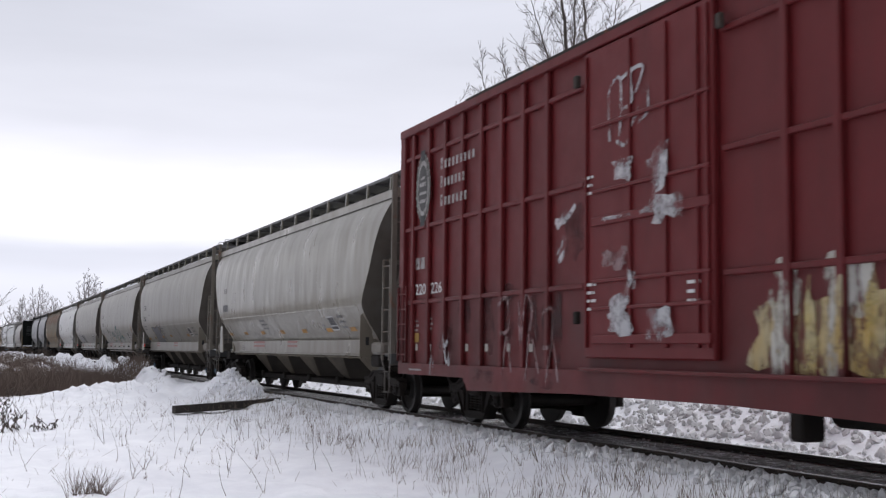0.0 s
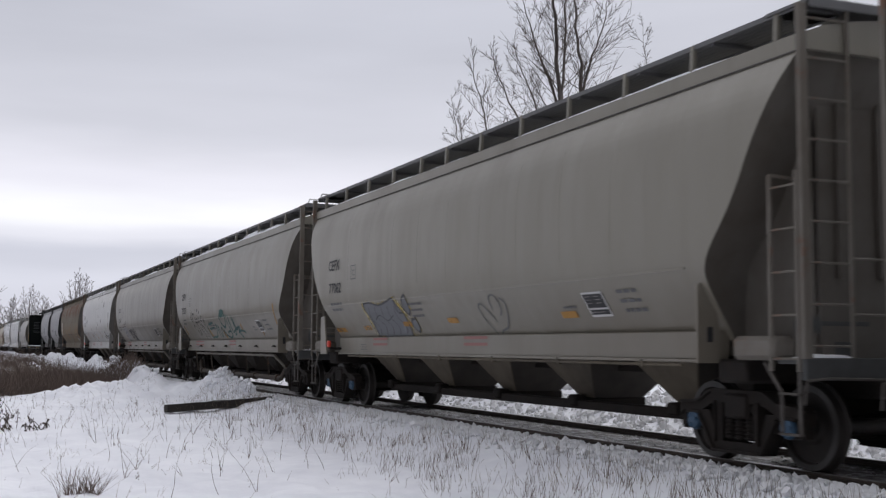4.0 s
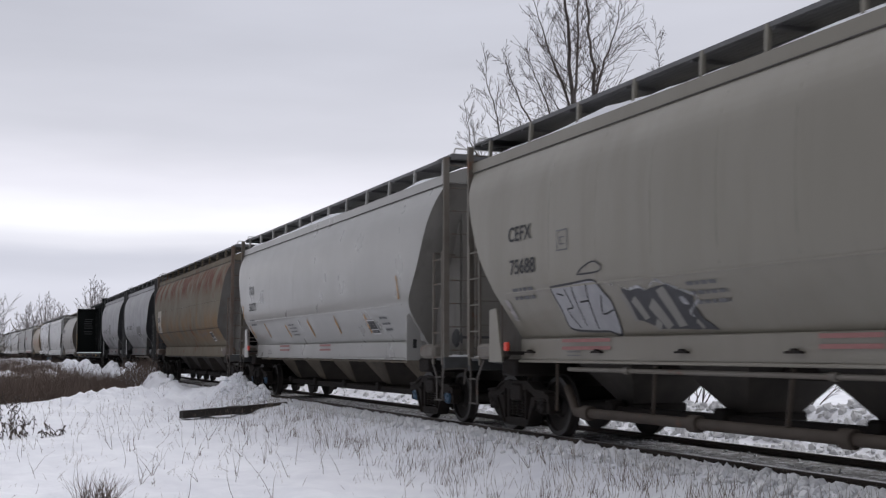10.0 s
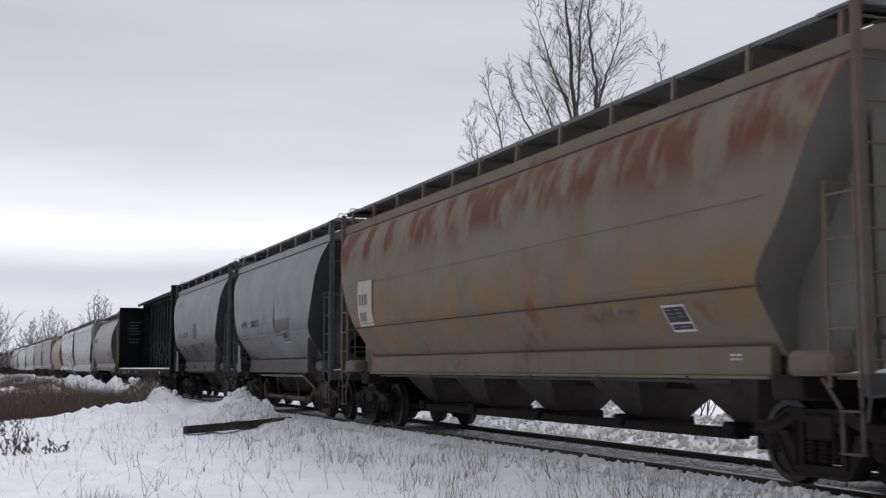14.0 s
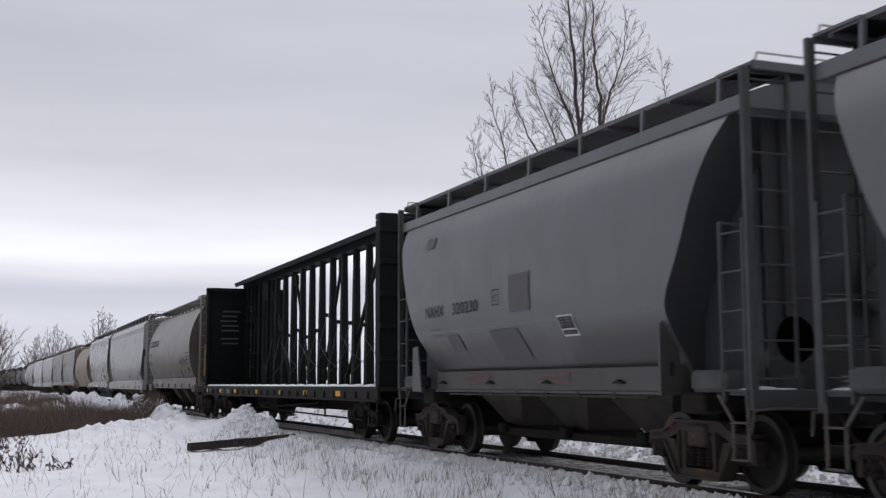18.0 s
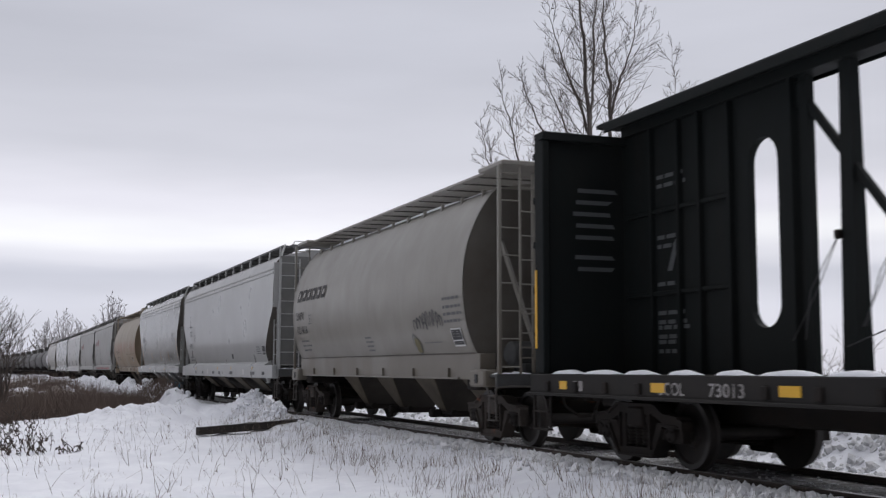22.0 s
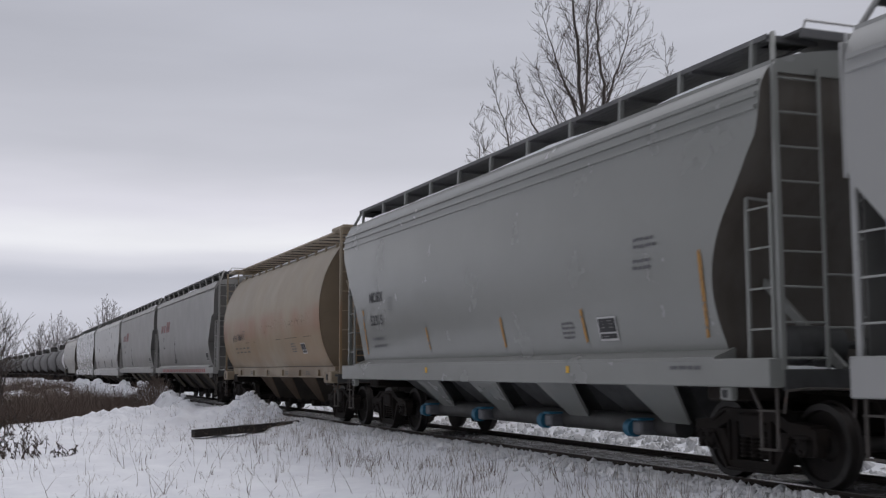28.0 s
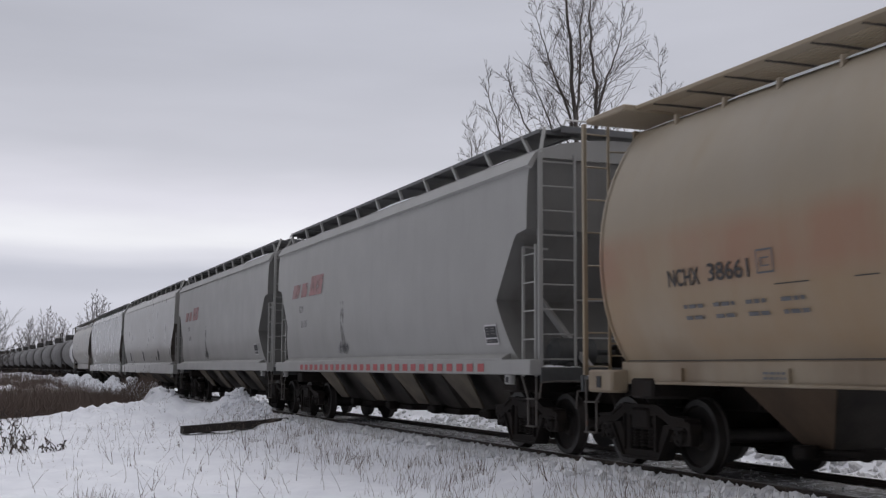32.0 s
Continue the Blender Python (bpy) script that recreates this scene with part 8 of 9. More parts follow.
# door tags
for pts in (((-0.70, 3.72), (-0.72, 4.30), (-0.45, 4.44), (-0.47, 3.75)), ((-0.47, 4.05), (-0.2, 4.12), (-0.22, 4.46), (0.05, 4.47), (-0.12, 4.2)), ((-0.45, 4.42), (-0.2, 4.5)),
            ((-0.30, 3.72), (-0.1, 3.95), (0.12, 4.25), (0.14, 3.95), (-0.05, 3.84)), ((-0.55, 3.70), (-0.35, 3.62), (-0.25, 3.72))):
    ribbon(box, door_skin, pts, 0.05, SPRAY_WHITE, label="white sprayed line")
for i, (r, z, w, h) in enumerate(((-0.36, 3.36, 0.42, 0.24), (0.42, 3.28, 0.40, 0.44), (0.5, 2.78, 0.6, 0.32), (-0.5, 2.28, 0.5, 0.26), (-0.2, 2.0, 0.2, 0.4), (-0.48, 1.60, 0.55, 0.34), (0.36, 1.50, 0.5, 0.28))):
    blob(box, door_skin, r, z, w, h, SPRAY_WHITE if i != 3 else SPRAY_DIM, i + 1, 0.045, ragged=0.9)
for pts in (((-2.15, 2.9), (-1.9, 2.88), (-1.6, 3.05)), ((-2.1, 2.8), (-1.85, 3.0)), ((-2.15, 2.45), (-1.88, 2.66)), ((-2.05, 2.35), (-1.88, 2.5))):
    ribbon(box, rib, pts, 0.09, SPRAY_WHITE, label="white sprayed dash", proud=0.08)
# dark rubbed stains between the posts
STAIN = material("dark_rubbed_stain", (0.035, 0.02, 0.02), 0.7, 0, (0.06, 0.025, 0.025), 5, 0.8, seed=15, thin=(2.2, 0.40, 0.66, 0.75))
for i, (r, z, w, h) in enumerate(((-5.3, 1.75, 0.55, 0.5), (-4.5, 1.6, 0.5, 0.9), (-3.8, 1.75, 0.55, 0.7), (-3.1, 1.5, 0.6, 0.8), (-2.35, 1.5, 0.6, 0.9), (-6.05, 1.4, 0.5, 0.4), (-1.75, 2.7, 0.5, 0.6), (-4.4, 0.82, 0.7, 0.2), (-2.5, 0.82, 0.6, 0.2))):
    blob(box, rib, r, z, w, h, STAIN, 110 + i, 0.010 if z > 1.2 else 0.088, "grime_patch", "dark rubbed stain")
# faint tags low on the tail half
for i, pts in enumerate((((-3.9, 1.85), (-3.6, 1.95), (-3.55, 1.5), (-3.85, 1.45)), ((-3.75, 0.85), (-3.6, 1.4), (-3.45, 0.9)), ((-3.2, 1.9), (-3.15, 1.3), (-3.0, 1.95), (-2.8, 1.75), (-2.95, 1.3)),
                         ((-3.0, 0.8), (-2.85, 1.4), (-2.6, 0.9)), ((-2.5, 1.7), (-2.2, 1.75), (-2.25, 1.3), (-2.5, 1.25)), ((-2.4, 0.8), (-2.2, 1.3), (-2.05, 0.8)))):
    ribbon(box, rib, pts, 0.06, SPRAY_DIM, label="faint pale sprayed line", proud=0.09)
for i, pts in enumerate((((-6.0, 1.45), (-5.85, 1.0), (-5.7, 1.2), (-5.75, 0.95)), ((-5.95, 1.2), (-5.8, 1.35)), ((-6.55, 0.8), (-6.5, 1.1), (-6.35, 0.8)))):
    ribbon(box, rib, pts, 0.07, SPRAY_WHITE, label="white sprayed scrawl", proud=0.09)
# big yellow and white piece on the head half: five leaning letters, white above, yellow below
SPRAY_MIX = material("thin_yellow_and_white_spray", (0.46, 0.29, 0.055), 0.7, 0, (0.42, 0.40, 0.30), 3.4, 1.0, seed=31, stretch=(1, 1.3, 0.5), thin=(4.5, 0.40, 0.58, 0.92))
SPRAY_PALE = material("thin_pale_spray", (0.50, 0.50, 0.49), 0.7, 0, (0.42, 0.37, 0.24), 2.4, 0.6, seed=33, stretch=(1, 1.3, 0.5), thin=(4.5, 0.37, 0.53, 0.92))
for i, r in enumerate((2.3, 3.12, 3.95, 4.8, 5.65, 6.4)):
    blob(box, rib, r, 1.38, 0.86, 0.74, SPRAY_MIX, 20 + i, 0.012, ragged=0.5)
    blob(box, rib, r + 0.10, 1.80, 0.48, 0.55, SPRAY_PALE, 40 + i, 0.015, ragged=0.6)
    blob(box, rib, r - 0.02, 1.28, 0.22, 0.60, SPRAY_PALE, 50 + i, 0.018, ragged=0.7)
    if i < 5:
        blob(box, rib, r + 0.42, 1.42, 0.14, 0.8, SPRAY_YELLOW, 60 + i, 0.021, ragged=0.7)
for i in range(4):
    blob(box, rib, 2.45 + 0.725 * i, 1.48, 0.10, 0.8, SPRAY_MIX if i % 2 else SPRAY_PALE, 33 + i, 0.075, ragged=0.3)

# first grey hopper: number as bars, orange dabs
bars(h1, s1, 6.35, 2.27, 1, 0.85, 0.2, GREY_INK)
bars(h1, s1, 6.25, 2.80, 1, 0.5, 0.16, PATCH_SMUDGE)
small_square(h1, s1, -4.9, 2.5, mat=PATCH_SMUDGE)
data_plate(h1, s1, -4.62, 1.60, 0.50, 0.30)
bars(h1, s1, -5.25, 1.86, 3, 0.55, 0.05, GREY_INK, 1.2)
bars(h1, s1, 1.8, 1.9, 3, 0.7, 0.05, GREY_INK, 1.0)
bars(h1, s1, -4.0, 1.7, 2, 0.3, 0.04, GREY_INK, 1.0)
for r in (-6.1, -4.1, -2.0, 0.1, 2.2, 4.28, 6.0):
    orange(h1, s1, r, 1.57, 0.42, 0.085)
sill_marks(h1, ((-3.25, 1.3), (0.5, 0.95)))
# second: yellow-edged silver piece, black loops
hopper_marks(h2, s2, "CEFX", "77062", 20)
def field(car, skin, pts, mat, proud=0.012, label="sprayed field", grow=1.0):
    """A filled sprayed shape from its outline (to the right of the middle, height)."""
    cx, cz = sum(p[0] for p in pts) / len(pts), sum(p[1] for p in pts) / len(pts)
    bm = bmesh.new()
    rim = [bm.verts.new((0, -(cx + (r - cx) * grow), cz + (z - cz) * grow)) for r, z in pts]
    bm.faces.new(rim)
    bmesh.ops.triangulate(bm, faces=bm.faces[:])
    bmesh.ops.subdivide_edges(bm, edges=bm.edges[:], cuts=3, use_grid_fill=True)
    bm.verts.index_update()
    g = Geo().add([(skin.x(v.co.z) - proud, v.co.y, v.co.z) for v in bm.verts], [tuple(v.index for v in f.verts) for f in bm.faces])
    bm.free()
    return part("graffiti_fill", g, mat, car, label, smooth=False)


t2, t4 = Skin(s2.table), Skin(s4.table)
PIECE = ((-4.2, 2.03), (-3.83, 2.04), (-3.41, 1.98), (-2.92, 2.03), (-2.54, 2.07), (-2.55, 1.83), (-2.33, 1.79), (-2.47, 1.41), (-2.92, 1.36), (-3.5, 1.36), (-4.1, 1.33), (-4.26, 1.38), (-4.14, 1.68), (-4.24, 1.88))
DROPS = (((-2.14, 2.02), (-1.93, 2.11), (-1.92, 1.88), (-2.08, 1.78), (-2.17, 1.88)), ((-2.12, 1.68), (-1.92, 1.7), (-1.95, 1.54), (-2.08, 1.48), (-2.19, 1.58)))
for pts in (PIECE,) + DROPS:
    field(h2, t2, pts, SPRAY_YELLOW, 0.009, "soft yellow spray round the piece", 1.15 if pts is PIECE else 1.4)
    field(h2, t2, pts, SPRAY_SILVER, 0.012, "silver sprayed field")
    ribbon(h2, t2, pts + pts[:1], 0.035, SPRAY_BLACK, proud=0.015)
for r in (-4.0, -3.65, -3.3, -2.95, -2.6):
    ribbon(h2, t2, ((r, 1.95), (r - 0.12, 1.75), (r + 0.05, 1.6), (r - 0.1, 1.45)), 0.018, SPRAY_BLACK, proud=0.015)
ribbon(h2, t2, ((-3.95, 1.72), (-3.6, 1.8), (-3.3, 1.7), (-2.9, 1.78)), 0.018, SPRAY_BLACK, proud=0.015)
for r in (-4.1, -3.6, -3.1, -2.65):
    field(h2, t2, ((r - 0.18, 1.40), (r + 0.18, 1.40), (r + 0.1, 1.345), (r - 0.1, 1.345)), SPRAY_BLACK, 0.016, "black sprayed foot")
for pts in (((1.19, 1.25), (1.06, 1.43), (0.91, 1.65), (0.9, 1.81), (1.04, 1.86), (1.2, 1.72), (1.29, 1.59)), ((1.35, 1.77), (1.39, 1.92), (1.54, 1.98), (1.65, 1.93), (1.65, 1.78), (1.51, 1.68)),
            ((1.75, 1.92), (1.86, 1.82), (1.57, 1.53), (1.3, 1.46), (1.22, 1.4))):
    ribbon(h2, t2, pts, 0.03, GREY_INK)
for r, z in ((-6.05, 1.52), (-4.25, 1.54), (-2.05, 1.58), (0.02, 1.6), (3.9, 1.6)):
    orange(h2, s2, r, z, 0.62 if r < -5 else 0.42, 0.085)
sill_marks(h2, ((0.4, 0.9), (-4.0, 0.8)))
red_marker(h2, -6.47, 1.27)
# third: green script
hopper_marks(h3, s3, "CEFX", "75553", 30)
# a looping black tag
t3 = Skin(s3.table)
TAG = (((-4.57, 2.34), (-4.58, 2.22), (-4.58, 2.08), (-4.51, 2.03), (-4.38, 2.15), (-4.45, 2.3), (-4.49, 2.39)),
       ((-4.32, 2.2), (-4.25, 2.27), (-4.11, 2.27), (-4.01, 2.18), (-3.94, 2.01), (-3.96, 1.82), (-4.01, 1.68), (-4.13, 1.59), (-4.22, 1.62), (-4.29, 1.69), (-4.35, 1.75)),
       ((-4.28, 2.06), (-4.42, 2.07), (-4.44, 1.95), (-4.39, 1.89), (-4.55, 1.87), (-4.56, 1.76)),
       ((-4.2, 1.88), (-4.16, 1.84)),
       ((-4.06, 2.04), (-4.02, 1.96)),
       ((-4.36, 1.73), (-4.37, 1.61), (-4.33, 1.5)),
       ((-3.87, 2.06), (-3.68, 2.1), (-3.53, 2.06), (-3.48, 2.01), (-3.71, 1.97), (-3.91, 1.99), (-3.79, 1.92), (-3.65, 1.78), (-3.56, 1.59), (-3.55, 1.45)),
       ((-3.44, 2.21), (-3.49, 2.03)),
       ((-3.23, 2.15), (-3.32, 2.0), (-3.36, 1.84), (-3.34, 1.66), (-3.24, 1.5)),
       ((-3.24, 1.95), (-3.15, 1.86), (-2.98, 1.83)),
       ((-3.13, 1.83), (-3.05, 1.65), (-3.0, 1.46)),
       ((-3.17, 2.06), (-2.96, 2.02), (-2.8, 1.92), (-2.64, 1.9)),
       ((-3.05, 2.08), (-2.92, 2.12), (-2.84, 2.16), (-2.94, 2.18)),
       ((-2.76, 1.98), (-2.62, 2.05), (-2.53, 2.03), (-2.61, 1.97)))
for i, pts in enumerate(TAG):
    ribbon(h3, t3, pts, 0.05 if i not in (3, 4) else 0.06, SPRAY_SMOKE, label="smoky black sprayed line")
for r, z in ((-3.47, 2.36), (-3.17, 2.3)):
    blob(h3, t3, r, z, 0.09, 0.09, SPRAY_SMOKE, 54)
for pts in (((-2.2, 1.85), (-1.85, 1.5), (-1.5, 1.52)), ((-1.9, 1.88), (-1.2, 1.93)), ((-1.8, 1.75), (-1.1, 1.78)), ((-1.5, 1.5), (-1.0, 1.55), (-0.8, 1.9), (-0.6, 1.5)), ((-0.55, 1.85), (-0.3, 1.5), (-0.1, 1.8), (0.1, 1.5)),
            ((-0.1, 2.02), (0.05, 2.2), (0.3, 2.28), (0.55, 2.2), (0.72, 2.0), (0.5, 1.78), (0.15, 1.85), (-0.05, 2.05)), ((0.75, 2.05), (0.9, 2.1)), ((0.15, 1.72), (0.4, 1.55), (0.9, 1.47), (1.15, 1.57), (0.9, 1.66), (0.6, 1.6)),
            ((0.85, 1.98), (1.15, 1.6)), ((1.1, 2.12), (1.35, 1.6)), ((1.55, 2.1), (1.75, 1.62), (1.5, 1.55)), ((1.7, 2.05), (1.9, 1.7), (2.2, 1.78)), ((1.4, 1.62), (2.05, 1.74), (2.35, 1.76)), ((2.1, 1.62), (2.5, 1.66), (2.95, 1.6)), ((2.15, 1.62), (2.5, 1.45)), ((2.05, 1.6), (2.3, 1.74))):
    ribbon(h3, s3, pts, 0.065, SPRAY_GREEN)
blob(h3, s3, 0.3, 2.18, 0.5, 0.22, SPRAY_GREEN, 51, 0.013)
for r0, z0, r1, z1 in ((-0.15, 1.78, 0.35, 1.46), (-2.15, 1.78, -1.65, 1.46), (2.52, 1.84, 2.7, 1.6), (6.45, 2.26, 6.6, 1.75), (4.6, 1.86, 5.0, 1.5), (-6.2, 1.9, -5.9, 1.6)):
    ribbon(h3, s3, ((r0, z0), ((r0 + r1) / 2, (z0 + z1) / 2), (r1, z1)), 0.10, ORANGE, "paint_stroke", "orange paint stroke", 0.010)
sill_marks(h3, ((-4.85, 1.35), (0.4, 0.9)))
# fourth: silver letters and black-shadowed piece
hopper_marks(h4, s4, "CEFX", "75688", 40)
SILVER = ((-5.08, 2.07), (-4.47, 2.09), (-3.91, 2.1), (-3.77, 1.95), (-3.69, 1.81), (-3.87, 1.43), (-4.12, 1.47), (-4.57, 1.48), (-5.09, 1.53), (-5.05, 1.76))
field(h4, t4, SILVER, material("silver_white_spray", (0.36, 0.36, 0.37), 0.6, 0, (0.27, 0.27, 0.28), 4, 0.8, seed=12), 0.010, "silver-white sprayed letters")
ribbon(h4, t4, SILVER + SILVER[:1], 0.03, SPRAY_BLACK)
for pts in (((-4.71, 2.03), (-4.71, 1.8), (-4.9, 1.76), (-4.8, 1.52)), ((-4.11, 2.07), (-4.25, 1.79), (-4.36, 1.5)), ((-3.85, 1.91), (-4.04, 1.69), (-3.74, 1.73)), ((-4.5, 2.05), (-4.55, 1.85), (-4.62, 1.55)),
            ((-4.95, 1.98), (-4.8, 1.95)), ((-4.45, 1.85), (-4.2, 1.86)), ((-4.29, 2.19), (-4.13, 2.27), (-3.85, 2.33), (-3.67, 2.26), (-3.74, 2.2), (-4.06, 2.19), (-4.29, 2.19))):
    ribbon(h4, t4, pts, 0.024, SPRAY_BLACK, proud=0.014)
field(h4, t4, ((-3.33, 1.97), (-3.13, 1.93), (-2.94, 1.97), (-2.83, 1.92), (-2.61, 1.95), (-2.34, 1.97), (-2.09, 1.87), (-1.95, 1.81), (-2.0, 1.75), (-2.15, 1.68), (-2.16, 1.62), (-2.0, 1.58), (-1.88, 1.52), (-1.8, 1.45),
               (-1.97, 1.46), (-2.22, 1.46), (-2.36, 1.47), (-2.9, 1.48), (-3.22, 1.58), (-3.35, 1.6), (-3.33, 1.77)), SPRAY_BLACK, 0.011, "black sprayed shadow")
for pts, w in ((((-3.17, 1.84), (-3.12, 1.73), (-3.09, 1.60)), 0.16), (((-2.84, 1.78), (-2.77, 1.65), (-2.71, 1.49)), 0.22), (((-2.51, 1.93), (-2.47, 1.74), (-2.44, 1.50)), 0.20), (((-3.36, 1.9), (-3.34, 1.75), (-3.36, 1.58)), 0.10),
               (((-2.95, 1.56), (-2.9, 1.49)), 0.16), (((-2.12, 1.56), (-2.06, 1.47)), 0.07)):
    ribbon(h4, t4, pts, w, SPRAY_LETTER, "graffiti_letter", "grey sprayed letter stroke", 0.014)
ribbon(h4, t4, ((-3.52, 2.02), (-3.37, 2.02), (-3.2, 1.95), (-2.94, 1.97), (-2.79, 1.93), (-2.54, 2.02), (-2.42, 1.99), (-2.16, 1.91), (-1.9, 1.83), (-1.9, 1.77), (-2.07, 1.69), (-2.16, 1.64), (-2.1, 1.6)), 0.035, SPRAY_WHITE, proud=0.016)
blob(h4, t4, -2.15, 1.78, 0.12, 0.10, SPRAY_WHITE, 63, 0.017)
sill_marks(h4, ((-4.9, 1.3), (0.3, 0.85)))
patch(h4, t4, 6.62, 1.66, 0.14, 0.30, DIM_WHITE, "paint_stroke", "white paint stroke")
patch(h3, Skin(s3.table), 6.65, 1.66, 0.14, 0.26, DIM_WHITE, "paint_stroke", "white paint stroke")
red_marker(h4, -6.49, 1.29)
# fifth: pale car
code_and_number(h5, s5, "TILX", "56273", -6.12, 2.80, 2.34, 0.6, 0.82, 0.22)
bars(h5, s5, 6.0, 2.05, 2, 0.75, 0.06, GREY_INK, 0.9)
small_square(h5, s5, -4.57, 2.58, 0.24, 0.25)
data_plate(h5, s5, -4.5, 1.56, 0.48, 0.28)
bars(h5, s5, -5.2, 1.84, 3, 0.55, 0.05, GREY_INK, 1.2)
bars(h5, s5, 1.9, 1.86, 4, 0.7, 0.04, GREY_INK, 1.0)
bars(h5, s5, -4.4, 1.66, 2, 0.5, 0.03, GREY_INK, 1.0)
for r, z, dr, dz in ((-6.9, 2.55, 0.12, -0.42), (-6.2, 1.93, 0.35, -0.33), (-4.38, 1.97, 0.32, -0.37), (-2.22, 1.88, 0.34, -0.28), (-0.06, 1.95, 0.38, -0.38), (2.14, 1.98, 0.32, -0.37), (4.25, 1.95, 0.3, -0.36), (6.25, 2.6, 0.15, -0.44)):
    ribbon(h5, s5, ((r, z), (r + dr / 2, z + dz / 2), (r + dr, z + dz)), 0.085, ORANGE, "paint_stroke", "orange paint stroke")
sill_marks(h5, ((-3.43, 1.0), (0.4, 0.9)))
red_marker(h5, -6.49, 1.32)
# rusty car: placard with unreadable print
patch(h6, s6, 6.2, 2.0, 0.9, 0.9, material("yellowed_white_field", (0.50, 0.47, 0.41), 0.65, 0, (0.42, 0.36, 0.28), 3, 0.8), "placard", "white painted number field", 0.02)
bars(h6, s6, 6.1, 2.42, 1, 0.7, 0.22, GREY_INK, proud=0.024)
bars(h6, s6, 6.0, 2.10, 1, 0.55, 0.18, GREY_INK, proud=0.024)
data_plate(h6, s6, -5.25, 1.58, 0.46, 0.3)
bars(h6, Skin([(0, 1.245), (3, 1.245)]), -5.8, 1.3, 2, 0.25, 0.03, WHITE_INK)
part("seam", Geo().box(s6.x(1.98) - 0.02, s6.x(1.98), -6.7, 6.7, 1.975, 1.995), DIRT_SHADED, h6, "dark lap seam")
part("seam", Geo().box(s6.x(2.85) - 0.012, s6.x(2.85), -6.9, 6.9, 2.845, 2.855), SEAM_GRIME, h6, "dark lap seam")
scrawl(h6, s6, 3.2, 4.6, 1.7, 0.24, 8, 0.015, GREY_INK, 71)
# slate pair
for c, sk, num, dr in ((h7, s7, "320232", 0.0), (h8, s8, "320230", -0.1)):
    letters(c, sk, "NAHX", 3.34 - dr, 2.31, 0.19, BLACK, 0.84)
    letters(c, sk, num, 2.12 - dr, 2.31, 0.19, BLACK, 1.06)
    small_square(c, sk, -0.52 + dr, 2.36, 0.26, 0.22, BLACK)
    bars(c, sk, 3.2, 2.08, 2, 0.6, 0.05, GREY_INK, 1.0)
    data_plate(c, sk, -1.6, 1.82, 0.44, 0.28)
    sill_marks(c, ((-2.1, 1.0), (0.6, 1.0)), 1.2, DULL_STENCIL)
patch(h7, s7, 0.04, 2.2, 0.7, 0.62, material("slightly_lighter_patch", (0.145, 0.147, 0.157), 0.38), "paint_patch", "square repainted patch")
patch(h7, s7, -0.75, 2.0, 1.5, 0.42, PATCH_GREY, "paint_patch", "darker repainted patch", 0.010)
for r0, r1 in ((-0.77, -0.35), (-0.02, 0.44)):
    ribbon(h7, s7, ((r0, 2.22), (r0 + 0.08, 1.95), (r1, 1.55)), 0.06, material("pale_rubbed_line", (0.25, 0.255, 0.265), 0.5, thin=(3.0, 0.35, 0.6, 0.8)), "rub_mark", "pale rubbed line")
patch(h8, s8, 0.02, 2.22, 0.68, 0.55, PATCH_GREY, "paint_patch", "darker repainted patch")
patch(h8, s8, 0.5, 1.55, 1.0, 0.45, PATCH_GREY, "paint_patch", "darker repainted patch")
patch(h8, s8, 2.35, 1.72, 0.5, 0.27, PATCH_GREY, "paint_patch", "darker repainted patch")
blob(h8, s8, -3.35, 3.6, 0.4, 0.2, PATCH_GREY, 81)
# centre beam: faint white stencils on bulkhead, web and sill
web = Skin([(0, 0.055), (6, 0.055)])
FAINT = plain("faint_stencil", (0.075, 0.08, 0.082), 0.7)
for z, w in ((3.85, 0.75), (3.0, 0.55), (2.35, 0.8), (1.95, 0.75), (1.75, 0.8), (1.55, 0.75)):
    bars(beam_car, web, 8.75, z, 2, w, 0.07, FAINT, 0.8, seed=int(z * 9))
patch(beam_car, web, 8.5, 2.55, 0.12, 0.42, FAINT, "lettering_bar", slant=-0.2)
for y in (9.45,):
    g = Geo()
    rnd = random.Random(6)
    for i in range(7):
        z = 3.75 - i * 0.17 - (0.12 if i > 4 else 0)
        x0 = -0.95 + rnd.uniform(0, 0.1)
        g.add([(x0, beam_L / 2 - 0.365, z), (x0 + rnd.uniform(0.45, 0.7), beam_L / 2 - 0.365, z), (x0 + 0.6, beam_L / 2 - 0.365, z + 0.06), (x0, beam_L / 2 - 0.365, z + 0.06)], [(0, 1, 2, 3)])
    part("lettering_bar", g, FAINT, beam_car)
letters(beam_car, Skin([(0, 1.475), (3, 1.475)]), "BCOL", 6.48, 0.905, 0.15, DIM_WHITE, 0.54)
letters(beam_car, Skin([(0, 1.475), (3, 1.475)]), "73013", 5.47, 0.905, 0.15, DIM_WHITE, 0.64)
for r, w in ((-8.6, 0.3),):
    k = int(w / 0.13)
    for i in range(k):
        patch(beam_car, beam_skin, -r - i * w / k, 0.92, w / k * 0.75, 0.13, DIM_WHITE, "lettering_bar", "", 0.004, 1)
